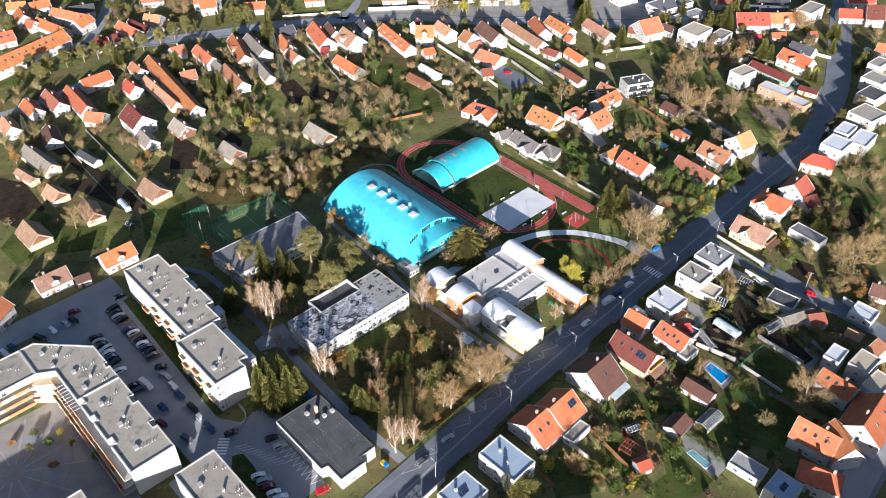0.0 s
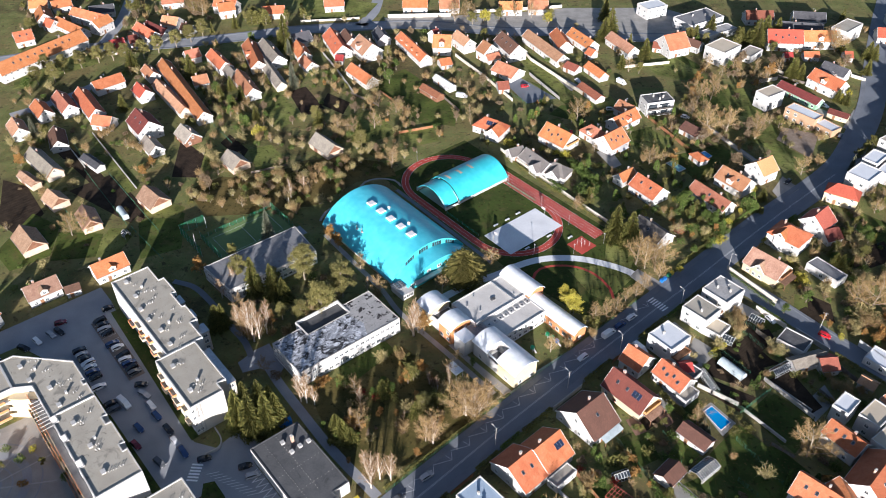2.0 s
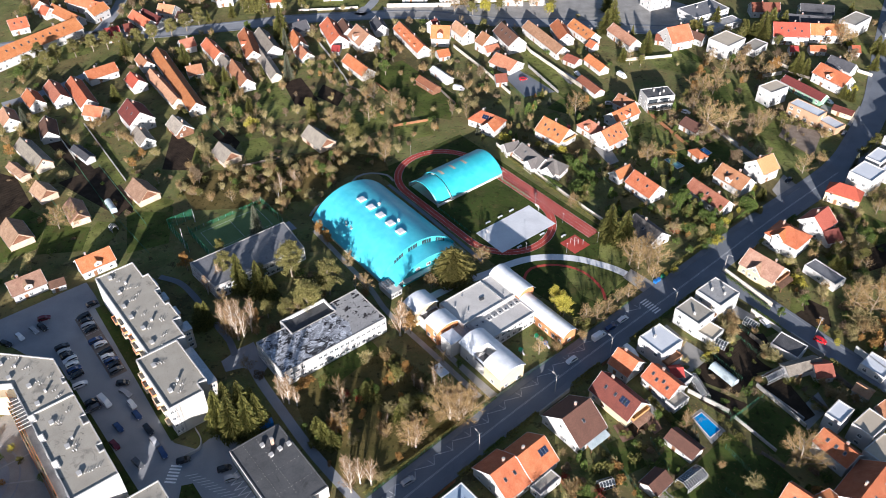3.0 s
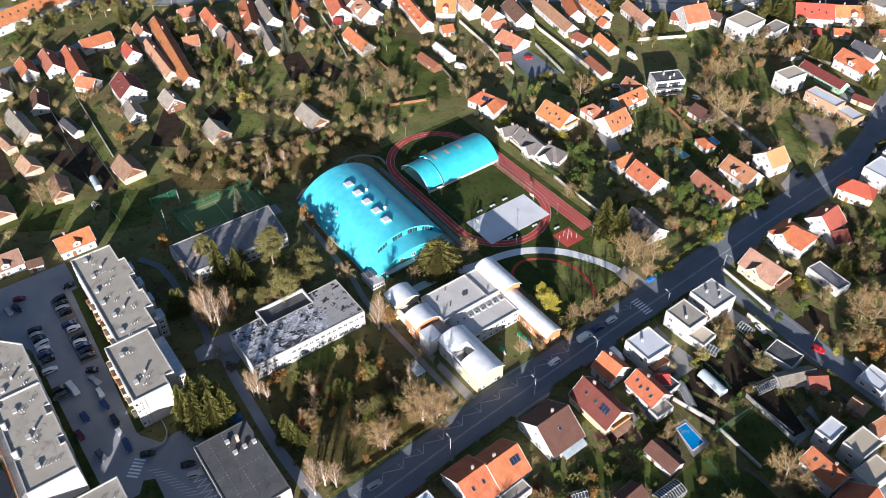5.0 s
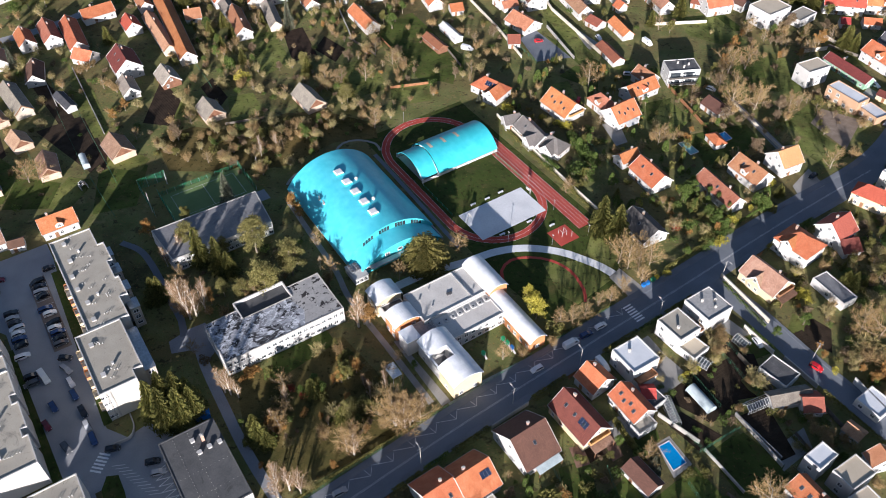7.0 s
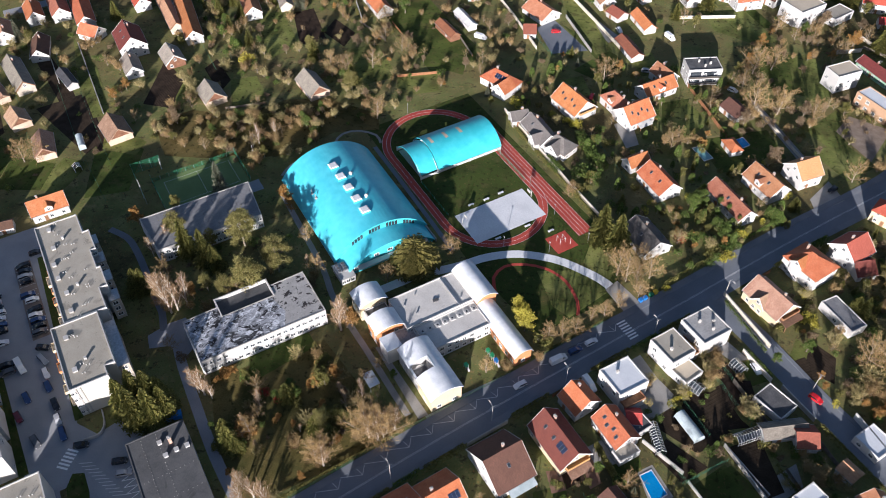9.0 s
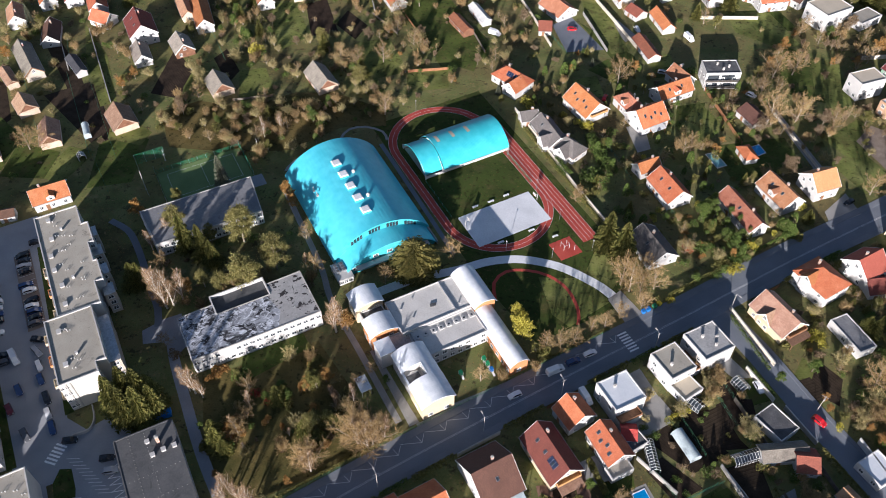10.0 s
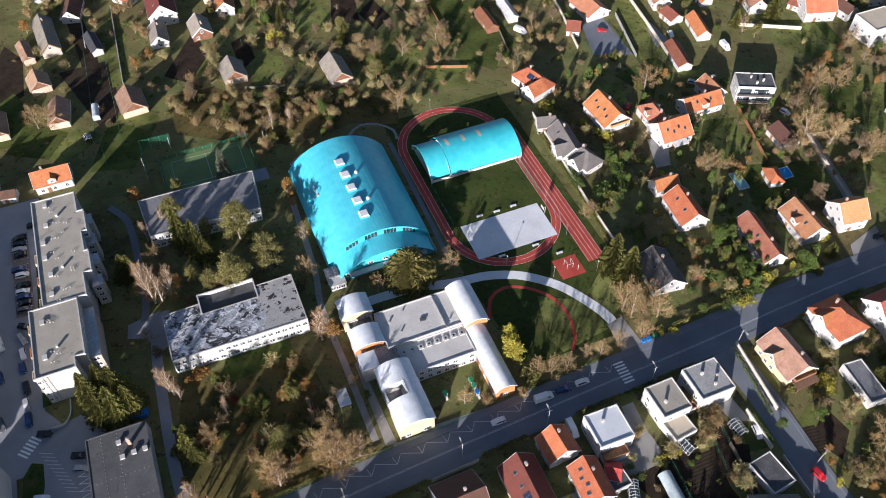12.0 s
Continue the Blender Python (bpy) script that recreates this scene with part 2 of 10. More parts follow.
def chimney(parent, x, y, z0, z1, w=0.6, d=0.6, mat="brick"):
    s = Shape().box(x - w / 2, y - d / 2, z0, x + w / 2, y + d / 2, z1).box(x - w / 2 - 0.08, y - d / 2 - 0.08, z1, x + w / 2 + 0.08, y + d / 2 + 0.08, z1 + 0.12, 1)
    s.box(x - w / 4, y - d / 4, z1 + 0.12, x + w / 4, y + d / 4, z1 + 0.3, 1)
    return s.make("chimney", (mat, "concrete"), parent)


def window(parent, m, sx=1.0, sz=1.0, frame_mesh=None):
    return piece("window", frame_mesh or WINDOW, parent, "", m @ Matrix.Diagonal((sx, 1, sz, 1)))


def facade(parent, length, m, floors, storey=2.8, base=1.5, gap=3.1, seed=0.0, sx=1.0, skip=0.18, sz=1.0):
    """Rows of windows on a wall that runs along local x of the pose m and faces its -y."""
    n = max(1, int((length - 0.8) / gap))
    if (parent.matrix_basis.to_3x3() @ m.to_3x3() @ Vector((0, -1, 0))).y > 0.45:
        skip = max(skip, 0.55)
    for k in range(floors):
        for i in range(n):
            if shade(seed + i * 3.7, k * 5.1 + length) < skip:
                continue
            window(parent, m @ pose((i + 0.5) * length / n - length / 2, 0, base + k * storey), sx, sz)


ROOF_WORDS = {"orange": "bright orange tiled", "clay": "faded clay tiled", "red": "bright red tiled", "crimson": "deep red tiled", "rust": "dull red tiled", "peach": "pale orange tiled", "greyfelt": "worn grey felt", "slatefelt": "dark grey felt", "maroon": "dark maroon tiled", "redbrown": "red-brown", "brown": "dark brown tiled",
              "tan": "weathered tan tiled", "oldtile": "old brown tiled", "weathered": "weathered grey", "slate": "dark slate", "greytile": "grey tiled", "sheet": "pale sheet metal",
              "gravel": "grey gravelled", "beige": "beige", "bitumen": "dark bitumen", "pale": "pale membrane", "bluefelt": "blue-grey felt"}
WALL_WORDS = {"white": "white rendered", "cream": "cream rendered", "plaster": "bare plastered", "green": "green painted", "blockwork": "unfinished tan brick", "barn": "patched brick and plaster", "timber": "dark timber"}


def house(x, y, turn, length, width, eave, ridge, roof, wall, hip=False, dormer=0, skylights=0, panels=0, barn=0, label=""):
    """A pitched-roof house: local x runs along the ridge, -y is the front."""
    small = ridge < 5.2
    word = "shed" if small else ("barn" if barn else "house")
    extra = " with dormers" if dormer else (" with skylights" if skylights else "")
    h = thing(word if not label else "building", pose(x, y, 0, 0, 0, turn), label or f"{WALL_WORDS[wall]} {word} with a {ROOF_WORDS[roof]} {'hipped' if hip else 'gabled'} roof{extra}", word if not label else "building")
    take(x, y, turn, length, width)
    over = 0.35
    hl, hw = length / 2, width / 2
    wl, ww = hl - over, hw - over
    rise = ridge - eave
    pitch = math.atan2(rise, hw)
    low = eave + over * math.tan(pitch) - 0.2
    if hip:
        Shape().prism([(-wl, -ww), (wl, -ww), (wl, ww), (-wl, ww)], 0, low).make("wall", "wall_" + wall, h)
        rl = max(0.4, hl - hw * 0.95)
        r = Shape()
        A, B, C, D = (-hl, -hw, eave), (hl, -hw, eave), (hl, hw, eave), (-hl, hw, eave)
        P, Q = (-rl, 0, ridge), (rl, 0, ridge)
        r.face((A, B, Q, P)).face((C, D, P, Q)).face((B, C, Q)).face((D, A, P))
        r.box(-hl, -hw, eave - 0.16, hl, hw, eave - 0.004, 1)
        r.tube((-rl, 0, ridge), (rl, 0, ridge), 0.12, sides=5)
        r.make("roof", (roof, "wood"), h)
    else:
        Shape().extrude([(-ww, 0), (ww, 0), (ww, low), (0, ridge - 0.2), (-ww, low)], -wl, wl).make("wall", "wall_" + wall, h)
        r = Shape()
        t = 0.2 / math.cos(pitch)
        r.extrude([(-hw, eave), (-hw, eave - t), (0, ridge - t), (0, ridge)], -hl, hl)
        r.extrude([(hw, eave), (0, ridge), (0, ridge - t), (hw, eave - t)], -hl, hl)
        r.tube((-hl, 0, ridge - 0.02), (hl, 0, ridge - 0.02), 0.13, sides=6)
        r.make("roof", (roof,), h)
        if not barn and not small:
            for e in (-hl - 0.06, hl + 0.004):
                b = Shape()
                b.extrude([(-hw - 0.05, eave + 0.05), (-hw - 0.05, eave - t - 0.14), (0, ridge - t - 0.1), (0, ridge + 0.07)], e, e + 0.056)
                b.extrude([(hw + 0.05, eave + 0.05), (0, ridge + 0.07), (0, ridge - t - 0.1), (hw + 0.05, eave - t - 0.14)], e, e + 0.056)
                b.make("bargeboard", "frame" if wall != "plaster" else "wood", h)
        for s in (-1, 1):
            Shape().tube((-hl, s * (hw + 0.06), eave - 0.12), (hl, s * (hw + 0.06), eave - 0.12), 0.07, sides=5).make("gutter", "metal", h)
    seed = x + y
    if barn:
        Shape().box(-wl * 0.5, -ww - 0.05, 0, -wl * 0.5 + 2.6, -ww + 0.02, min(2.5, low - 0.3)).make("barn_door", "wall_timber", h)
        if not hip:
            for s in (-1, 1):
                Shape().extrude([(-ww * 0.8, low + 0.1), (ww * 0.8, low + 0.1), (0, ridge - 0.75)], s * wl - 0.04, s * wl + 0.04).make("gable_boarding", "wall_timber", h)
        window(h, pose(wl * 0.4, -ww, 1.4), 0.8, 0.7)
        return h
    floors = 1 if eave < 4.4 else 2
    if small and wall == "timber":
        floors = 1
    base = 1.45
    gap = 3.3
    if not small:
        facade(h, 2 * wl, pose(0, -ww, 0), floors, base=base, gap=gap, seed=seed)
        facade(h, 2 * wl, pose(0, ww, 0, 0, 0, 180), floors, base=base, gap=gap, seed=seed + 5)
        facade(h, 2 * ww, pose(wl, 0, 0, 0, 0, 90), floors, base=base, gap=gap, seed=seed + 9)
        facade(h, 2 * ww, pose(-wl, 0, 0, 0, 0, -90), floors, base=base, gap=gap, seed=seed + 12)
        if not hip and rise > 3:
            for s, a in ((1, 90), (-1, -90)):
                window(h, pose(s * wl, 0, eave + rise * 0.38, 0, 0, a), 0.95, 0.9)
        c = -1 if shade(x, y) < 0.5 else 1
        cx, cy = hl * (0.15 + 0.4 * shade(y, x)) * c, hw * 0.16
        chimney(h, cx, cy, ridge - 1.2, ridge + 0.75, 0.55 + 0.3 * shade(x, 3), 0.55)
        if shade(x + 1, y) < 0.35:
            piece("aerial", AERIAL, h, "", pose(cx - 1.2 * c, 0, ridge - 0.1, 0, 0, 40))
    else:
        window(h, pose(wl * 0.4, -ww, 1.35), 0.8, 0.7)
    piece("door", DOOR, h, "", pose(-wl * 0.3, -ww, 0))
    for i in range(skylights):
        n = max(1, skylights)
        row = i % 2 if (n > 3 and n < 9) else 0
        u = ((i + 0.5) / n - 0.5) * 2 * hl * 0.72
        k = 0.42 + 0.16 * row
        piece("skylight", SKYLIGHT, h, "", pose(u, -hw * k, ridge - rise * k + 0.02) @ pose(0, 0, 0, math.degrees(pitch)))
    for i in range(panels):
        piece("solar_panel", PANELS, h, "dark blue solar panel", pose(hl * 0.45 - 3.4 * i, -hw * 0.4, ridge - rise * 0.4 + 0.02) @ pose(0, 0, 0, math.degrees(pitch)))
    for i in range(dormer):
        u = ((i + 0.5) / dormer - 0.5) * 2 * hl * 0.8
        w = 1.3 if dormer < 3 else 0.8
        top = eave + rise * (0.72 if dormer < 3 else 0.62)
        front = -ww if dormer < 3 else -hw * 0.72
        bottom = eave - 0.3 if dormer < 3 else ridge - rise * 0.72
        inner = -(ridge - top) / rise * hw
        d = Shape()
        d.v += [(u - w, front, bottom), (u + w, front, bottom), (u + w, front, top - w * 0.55), (u, front, top), (u - w, front, top - w * 0.55),
                (u - w, inner, bottom), (u + w, inner, bottom), (u + w, inner, top - w * 0.55), (u, inner, top), (u - w, inner, top - w * 0.55)]
        d.f += [(0, 1, 2, 3, 4), (1, 6, 7, 2), (5, 0, 4, 9)]
        d.m += [0, 0, 0]
        e, o = 0.25, 0.16
        for sgn in (-1, 1):
            p = [(u, front - e, top + o), (u + sgn * (w + e), front - e, top + o - (w + e) * 0.55), (u + sgn * (w + e), inner, top + o - (w + e) * 0.55), (u, inner, top + o)]
            d.face(p if sgn < 0 else p[::-1], 1)
            d.face([(a, b, c - 0.14) for a, b, c in (p[::-1] if sgn < 0 else p)], 1)
            d.face((p[0], p[1], (p[1][0], p[1][1], p[1][2] - 0.14), (p[0][0], p[0][1], p[0][2] - 0.14)), 1)
        dm = d.make("dormer", ("wall_" + wall, roof), h)
        window(dm, pose(u, front, (bottom + top) / 2 - 0.1), 0.9 if w > 1 else 0.7, 0.8)
    return h


def cross_wing(h, x, reach, width, eave, ridge, roof, wall, side=-1, start=0.0):
    """A gabled wing that leaves a house's ridge at local x towards its front (side -1) or back."""
    m = pose(x, 0, 0, 0, 0, -90 if side < 0 else 90)
    hw, over = width / 2, 0.35
    pitch = math.atan2(ridge - eave, hw)
    t, ww = 0.2 / math.cos(pitch), hw - over
    low = eave + over * math.tan(pitch) - 0.2
    Shape().extrude([(-ww, 0), (ww, 0), (ww, low), (0, ridge - 0.2), (-ww, low)], start, reach - over).make("wing_wall", "wall_" + wall, h, "", m)
    r = Shape()
    r.extrude([(-hw, eave), (-hw, eave - t), (0, ridge - t), (0, ridge)], start, reach)
    r.extrude([(hw, eave), (0, ridge), (0, ridge - t), (hw, eave - t)], start, reach)
    r.tube((start, 0, ridge - 0.02), (reach, 0, ridge - 0.02), 0.13, sides=6)
    r.make("wing_roof", roof, h, "", m)
    b = Shape()
    b.extrude([(-hw - 0.05, eave + 0.05), (-hw - 0.05, eave - t - 0.14), (0, ridge - t - 0.1), (0, ridge + 0.07)], reach + 0.004, reach + 0.06)
    b.extrude([(hw + 0.05, eave + 0.05), (0, ridge + 0.07), (0, ridge - t - 0.1), (hw + 0.05, eave - t - 0.14)], reach + 0.004, reach + 0.06)
    b.make("bargeboard", "frame", h, "", m)
    for z in (1.5, eave + 0.35 * (ridge - eave)):
        for k in ((-0.22, 0.22) if width > 4.5 and z < 2 else (0,)):
            window(h, m @ pose(reach - over, k * width, z, 0, 0, 90), 1.0, 0.9)
    return h


def porch(h, x, y, w, d, z, roof="brown", m=None, fall=0.7):
    """A lean-to roof on posts against a house: w along local x, d out towards -y."""
    m = m or pose(x, y, 0)
    s = Shape()
    s.extrude([(-d, z - fall), (0.0, z), (0.0, z + 0.14), (-d, z - fall + 0.14)][::-1], -w / 2, w / 2)
    s.make("porch_roof", roof, h, "", m)
    for k in (-1, 1):
        Shape().box(k * (w / 2 - 0.2) - 0.07, -d + 0.1, 0, k * (w / 2 - 0.2) + 0.07, -d + 0.24, z - fall).make("porch_post", "wood", h, "", m)


def gable_balcony(h, hl, w, z, d=1.3, mat="wood", end=1):
    """A railed wooden balcony across a gable end."""
    m = pose(end * (hl - 0.35), 0, 0, 0, 0, 90 if end > 0 else -90)
    s = Shape().box(-w / 2, -d, z, w / 2, -0.004, z + 0.14).box(-w / 2, -d, z + 0.144, w / 2, -d + 0.07, z + 1.0)
    for k in (-1, 1):
        s.box(k * (w / 2 - 0.04) - 0.04, -d + 0.074, z + 0.144, k * (w / 2 - 0.04) + 0.04, -0.008, z + 1.0)
    s.make("balcony", mat, h, "", m)


def flat_house(x, y, turn, length, width, height, roof, wall, units=0, terrace=0, panels=0):
    """A flat-roofed modern house with a parapet."""
    h = thing("house", pose(x, y, 0, 0, 0, turn), f"{WALL_WORDS[wall]} flat-roofed house with a {ROOF_WORDS[roof]} roof", "house")
    take(x, y, turn, length, width)
    hl, hw = length / 2, width / 2
    s = Shape().prism([(-hl, -hw), (hl, -hw), (hl, hw), (-hl, hw)], 0, height - 0.45)
    for a in ((-hl, -hw, hl, -hw + 0.25), (-hl, hw - 0.25, hl, hw), (-hl, -hw + 0.25, -hl + 0.25, hw - 0.25), (hl - 0.25, -hw + 0.25, hl, hw - 0.25)):
        s.box(a[0], a[1], height - 0.45, a[2], a[3], height)
    s.make("wall", "wall_" + wall, h)
    Shape().box(-hl + 0.25, -hw + 0.25, height - 0.446, hl - 0.25, hw - 0.25, height - 0.33).make("roof", roof, h)
    floors = 1 if height < 4.6 else 2
    for k, (ln, m) in enumerate(((length, pose(0, -hw, 0)), (length, pose(0, hw, 0, 0, 0, 180)), (width, pose(hl, 0, 0, 0, 0, 90)), (width, pose(-hl, 0, 0, 0, 0, -90)))):
        facade(h, ln, m, floors, base=1.5, gap=3.4, seed=x + y + k * 4, sx=1.25)
    for i in range(units):
        u = hl * (0.5 * (i % 2) - 0.2) + 0.8 * i
        v = hw * (0.35 - 0.4 * (i % 3))
        chimney(h, u, v, height - 0.33, height + 0.7, 0.7, 0.5, "concrete")
    if terrace:
        Shape().box(-hl * 0.9, -hw - 2.6, 0, hl * 0.5, -hw - 0.004, 2.7).make("terrace", "wall_" + wall, h)
        Shape().box(-hl * 0.9, -hw - 2.6, 2.704, hl * 0.5, -hw - 2.5, 3.6).box(-hl * 0.9, -hw - 2.496, 2.704, -hl * 0.9 + 0.1, -hw - 0.01, 3.6).box(hl * 0.5 - 0.1, -hw - 2.496, 2.704, hl * 0.5, -hw - 0.01, 3.6).box(-hl * 0.9 + 0.104, -hw - 2.496, 2.704, hl * 0.5 - 0.104, -hw - 0.01, 2.76).make("terrace_railing", "wood", h)
    for i in range(panels):
        piece("solar_panel", PANELS, h, "dark solar panel", pose(0, -hw * 0.1, height - 0.3, 18))
    return h


def sheet(name, pts, z, mat, label="", category="", kind="structure", thick=0.0, m=None):
    """A flat area over a plan polygon, z above the ground."""
    s = Shape()
    if thick:
        area = sum(a[0] * b[1] - b[0] * a[1] for a, b in zip(pts, pts[1:] + pts[:1]))
        s.prism(pts if area > 0 else pts[::-1], z - thick, z)
    else:
        s.face([(x, y, z) for x, y in pts])
    ob = s.make(name, mat, None, "", m)
    return tagged(ob, label, category, "", kind)


def smooth_line(pts, step=4.0):
    """A smooth line through plan points."""
    p = [Vector(q).to_2d() for q in pts]
    p = [2 * p[0] - p[1]] + p + [2 * p[-1] - p[-2]]
    out = []
    for a, b, c, d in zip(p, p[1:], p[2:], p[3:]):
        n = max(1, int((c - b).length / step))
        for i in range(n):
            t = i / n
            out.append(0.5 * (2 * b + (c - a) * t + (2 * a - 5 * b + 4 * c - d) * t * t + (3 * b - a - 3 * c + d) * t ** 3))
    out.append(p[-2])
    return out


def band(pts, left, right, z, thick=0.0, shape=None, mat=0, step=4.0, closed=False):
    """A strip along a line, from `left` to `right` metres off it (left is positive)."""
    line = smooth_line(pts, step)
    s = shape or Shape()
    rows = []
    for i, p in enumerate(line):
        d = (line[min(i + 1, len(line) - 1)] - line[max(i - 1, 0)]).normalized()
        nrm = Vector((-d.y, d.x))
        rows.append((p + nrm * left, p + nrm * right))
    for (a, b), (c, d) in zip(rows, rows[1:]):
        s.face([(b.x, b.y, z), (d.x, d.y, z), (c.x, c.y, z), (a.x, a.y, z)], mat)
        if thick:
            s.face([(a.x, a.y, z), (c.x, c.y, z), (c.x, c.y, z - thick), (a.x, a.y, z - thick)], mat)
            s.face([(d.x, d.y, z), (b.x, b.y, z), (b.x, b.y, z - thick), (d.x, d.y, z - thick)], mat)
    if thick and not closed:
        for (a, b) in (rows[0], rows[-1][::-1]):
            s.face([(a.x, a.y, z), (b.x, b.y, z), (b.x, b.y, z - thick), (a.x, a.y, z - thick)], mat)
    return s


# ---- ground and roads ----
def litter(nt, tc, colour, height):
    """Fallen leaves and dry patches over the grass, at two larger scales."""
    n, link = nt.nodes, nt.links.new
    out = colour
    for size, lo, hi, col in ((23.0, 0.45, 0.6, (0.159, 0.127, 0.058, 1)), (60.0, 0.52, 0.6, (0.075, 0.063, 0.032, 1)), (9.0, 0.57, 0.64, (0.228, 0.193, 0.088, 1)), (3.0, 0.56, 0.62, (0.048, 0.040, 0.021, 1)), (2.0, 0.6, 0.66, (0.264, 0.193, 0.088, 1)), (0.7, 0.6, 0.64, (0.351, 0.193, 0.061, 1)), (0.9, 0.6, 0.66, (0.026, 0.023, 0.012, 1))):
        t = n.new("ShaderNodeTexNoise")
        t.inputs["Scale"].default_value, t.inputs["Detail"].default_value = 1 / size, 9
        t.inputs["Roughness"].default_value = 0.68
        link(tc.outputs["Object"], t.inputs["Vector"])
        r = n.new("ShaderNodeMapRange")
        r.inputs["From Min"].default_value, r.inputs["From Max"].default_value = lo, hi
        r.inputs["To Max"].default_value = 0.8
        link(t.outputs[0], r.inputs["Value"])
        mix = n.new("ShaderNodeMix")
        mix.data_type = "RGBA"
        link(r.outputs[0], mix.inputs["Factor"])
        link(out, mix.inputs["A"])
        mix.inputs["B"].default_value = col
        out = mix.outputs["Result"]
    return out, height


def mown(nt, tc, colour, height):
    """Worn, mossy and leaf-strewn places in a lawn."""
    n, link = nt.nodes, nt.links.new
    out = colour
    for size, lo, hi, col in ((14.0, 0.42, 0.64, (0.0252, 0.036, 0.0101, 1)), (5.0, 0.54, 0.68, (0.0864, 0.0792, 0.0288, 1)), (0.8, 0.6, 0.66, (0.144, 0.101, 0.036, 1)), (1.6, 0.57, 0.66, (0.0216, 0.0252, 0.00864, 1))):
        t = n.new("ShaderNodeTexNoise")
        t.inputs["Scale"].default_value, t.inputs["Detail"].default_value = 1 / size, 7
        link(tc.outputs["Object"], t.inputs["Vector"])
        r = n.new("ShaderNodeMapRange")
        r.inputs["From Min"].default_value, r.inputs["From Max"].default_value = lo, hi
        r.inputs["To Max"].default_value = 0.7
        link(t.outputs[0], r.inputs["Value"])
        mix = n.new("ShaderNodeMix")
        mix.data_type = "RGBA"
        link(r.outputs[0], mix.inputs["Factor"])
        link(out, mix.inputs["A"])
        mix.inputs["B"].default_value = col
        out = mix.outputs["Result"]
    return out, height


MAT["ground"] = surface("garden_ground", ((0.062, 0.076, 0.024), (0.142, 0.156, 0.054), (0.24, 0.226, 0.1)), size=6, rough=1.0, bump=0.5, fine=20, spread=1.0, pattern=litter, spec=0.1)
MAT["lawn"] = surface("mown_lawn", ((0.032, 0.048, 0.011), (0.057, 0.08, 0.018), (0.09, 0.108, 0.03)), size=7, rough=1.0, bump=0.3, fine=24, spread=1.0, spec=0.1, vary=0.12, pattern=mown)
MAT["gardenlawn"] = surface("garden_lawn", ((0.045, 0.066, 0.014), (0.08, 0.108, 0.024), (0.118, 0.142, 0.04)), size=5, rough=1.0, bump=0.3, fine=24, spread=1.0, spec=0.1, vary=0.15, pattern=mown)
MAT["meadow"] = surface("autumn_grass", ((0.095, 0.12, 0.028), (0.18, 0.2, 0.055), (0.26, 0.25, 0.095)), size=8, rough=1.0, bump=0.4, fine=20, spread=0.9, spec=0.1, vary=0.12, pattern=mown)
MAT["brickpave"] = surface("red_brown_paving", ((0.17, 0.1, 0.072), (0.26, 0.155, 0.11)), size=2, rough=0.9, bump=0.3, fine=14)
MAT["dirt"] = surface("trampled_building_soil", ((0.13, 0.1, 0.078), (0.21, 0.165, 0.13), (0.3, 0.25, 0.2)), size=3, rough=1.0, bump=0.6, fine=12, spread=0.9)
MAT["litter"] = surface("leaf_litter", ((0.07, 0.055, 0.02), (0.155, 0.12, 0.043), (0.25, 0.19, 0.078)), size=5, rough=1.0, bump=0.7, fine=16, spread=0.9, spec=0.1, vary=0.15, pattern=mown)
MAT["soil"] = surface("dug_soil", ((0.0245, 0.0175, 0.0126), (0.049, 0.035, 0.0245)), size=3, rough=1.0, bump=0.9, fine=9, spec=0.1, vary=0.2, pattern=ribbed(0.9, "Y", 0.8))
MAT["asphalt"] = surface("asphalt", ((0.116, 0.13, 0.153), (0.162, 0.178, 0.206), (0.203, 0.22, 0.249)), size=9, rough=0.85, bump=0.15, fine=30, spread=0.9)
MAT["oldasphalt"] = surface("old_asphalt", ((0.19, 0.2, 0.218), (0.27, 0.28, 0.3), (0.345, 0.352, 0.368)), size=8, rough=0.9, bump=0.15, fine=30, spread=0.9)
MAT["paving"] = surface("paving", ((0.24, 0.23, 0.215), (0.34, 0.33, 0.31)), size=5, rough=0.9, bump=0.2, fine=24)
MAT["court"] = surface("court_concrete", ((0.6, 0.61, 0.63), (0.74, 0.75, 0.77)), size=6, rough=0.85, bump=0.1, fine=12)
MAT["footway"] = surface("asphalt_footway", ((0.125, 0.137, 0.158), (0.17, 0.184, 0.208), (0.21, 0.225, 0.25)), size=6, rough=0.9, bump=0.15, fine=26, spread=0.9)
MAT["wornpaint"] = surface("worn_road_paint", ((0.42, 0.43, 0.44), (0.72, 0.72, 0.71)), size=1.2, rough=0.8, bump=0, fine=12, spread=0.7)
MAT["kerb"] = surface("kerb_stone", ((0.3, 0.29, 0.28), (0.42, 0.41, 0.39)), size=2, rough=0.9)
MAT["paint"] = surface("road_paint", ((0.74, 0.74, 0.73), (0.9, 0.9, 0.88)), size=1.5, rough=0.7, bump=0, spread=0.8)
MAT["redtrack"] = surface("red_running_track", ((0.36, 0.05, 0.035), (0.47, 0.085, 0.06)), size=6, rough=0.9, bump=0.15, fine=30)
MAT["greencourt"] = surface("green_court", ((0.12, 0.18, 0.066), (0.16, 0.225, 0.09)), size=6, rough=0.95, bump=0.15, fine=20)
MAT["turquoise"] = surface("turquoise_sheet_roof", ((0.07, 0.46, 0.58), (0.105, 0.54, 0.66)), size=9, rough=0.42, bump=0.5, fine=4, pattern=ribbed(0.5, "X", 0.6), spec=0.45)
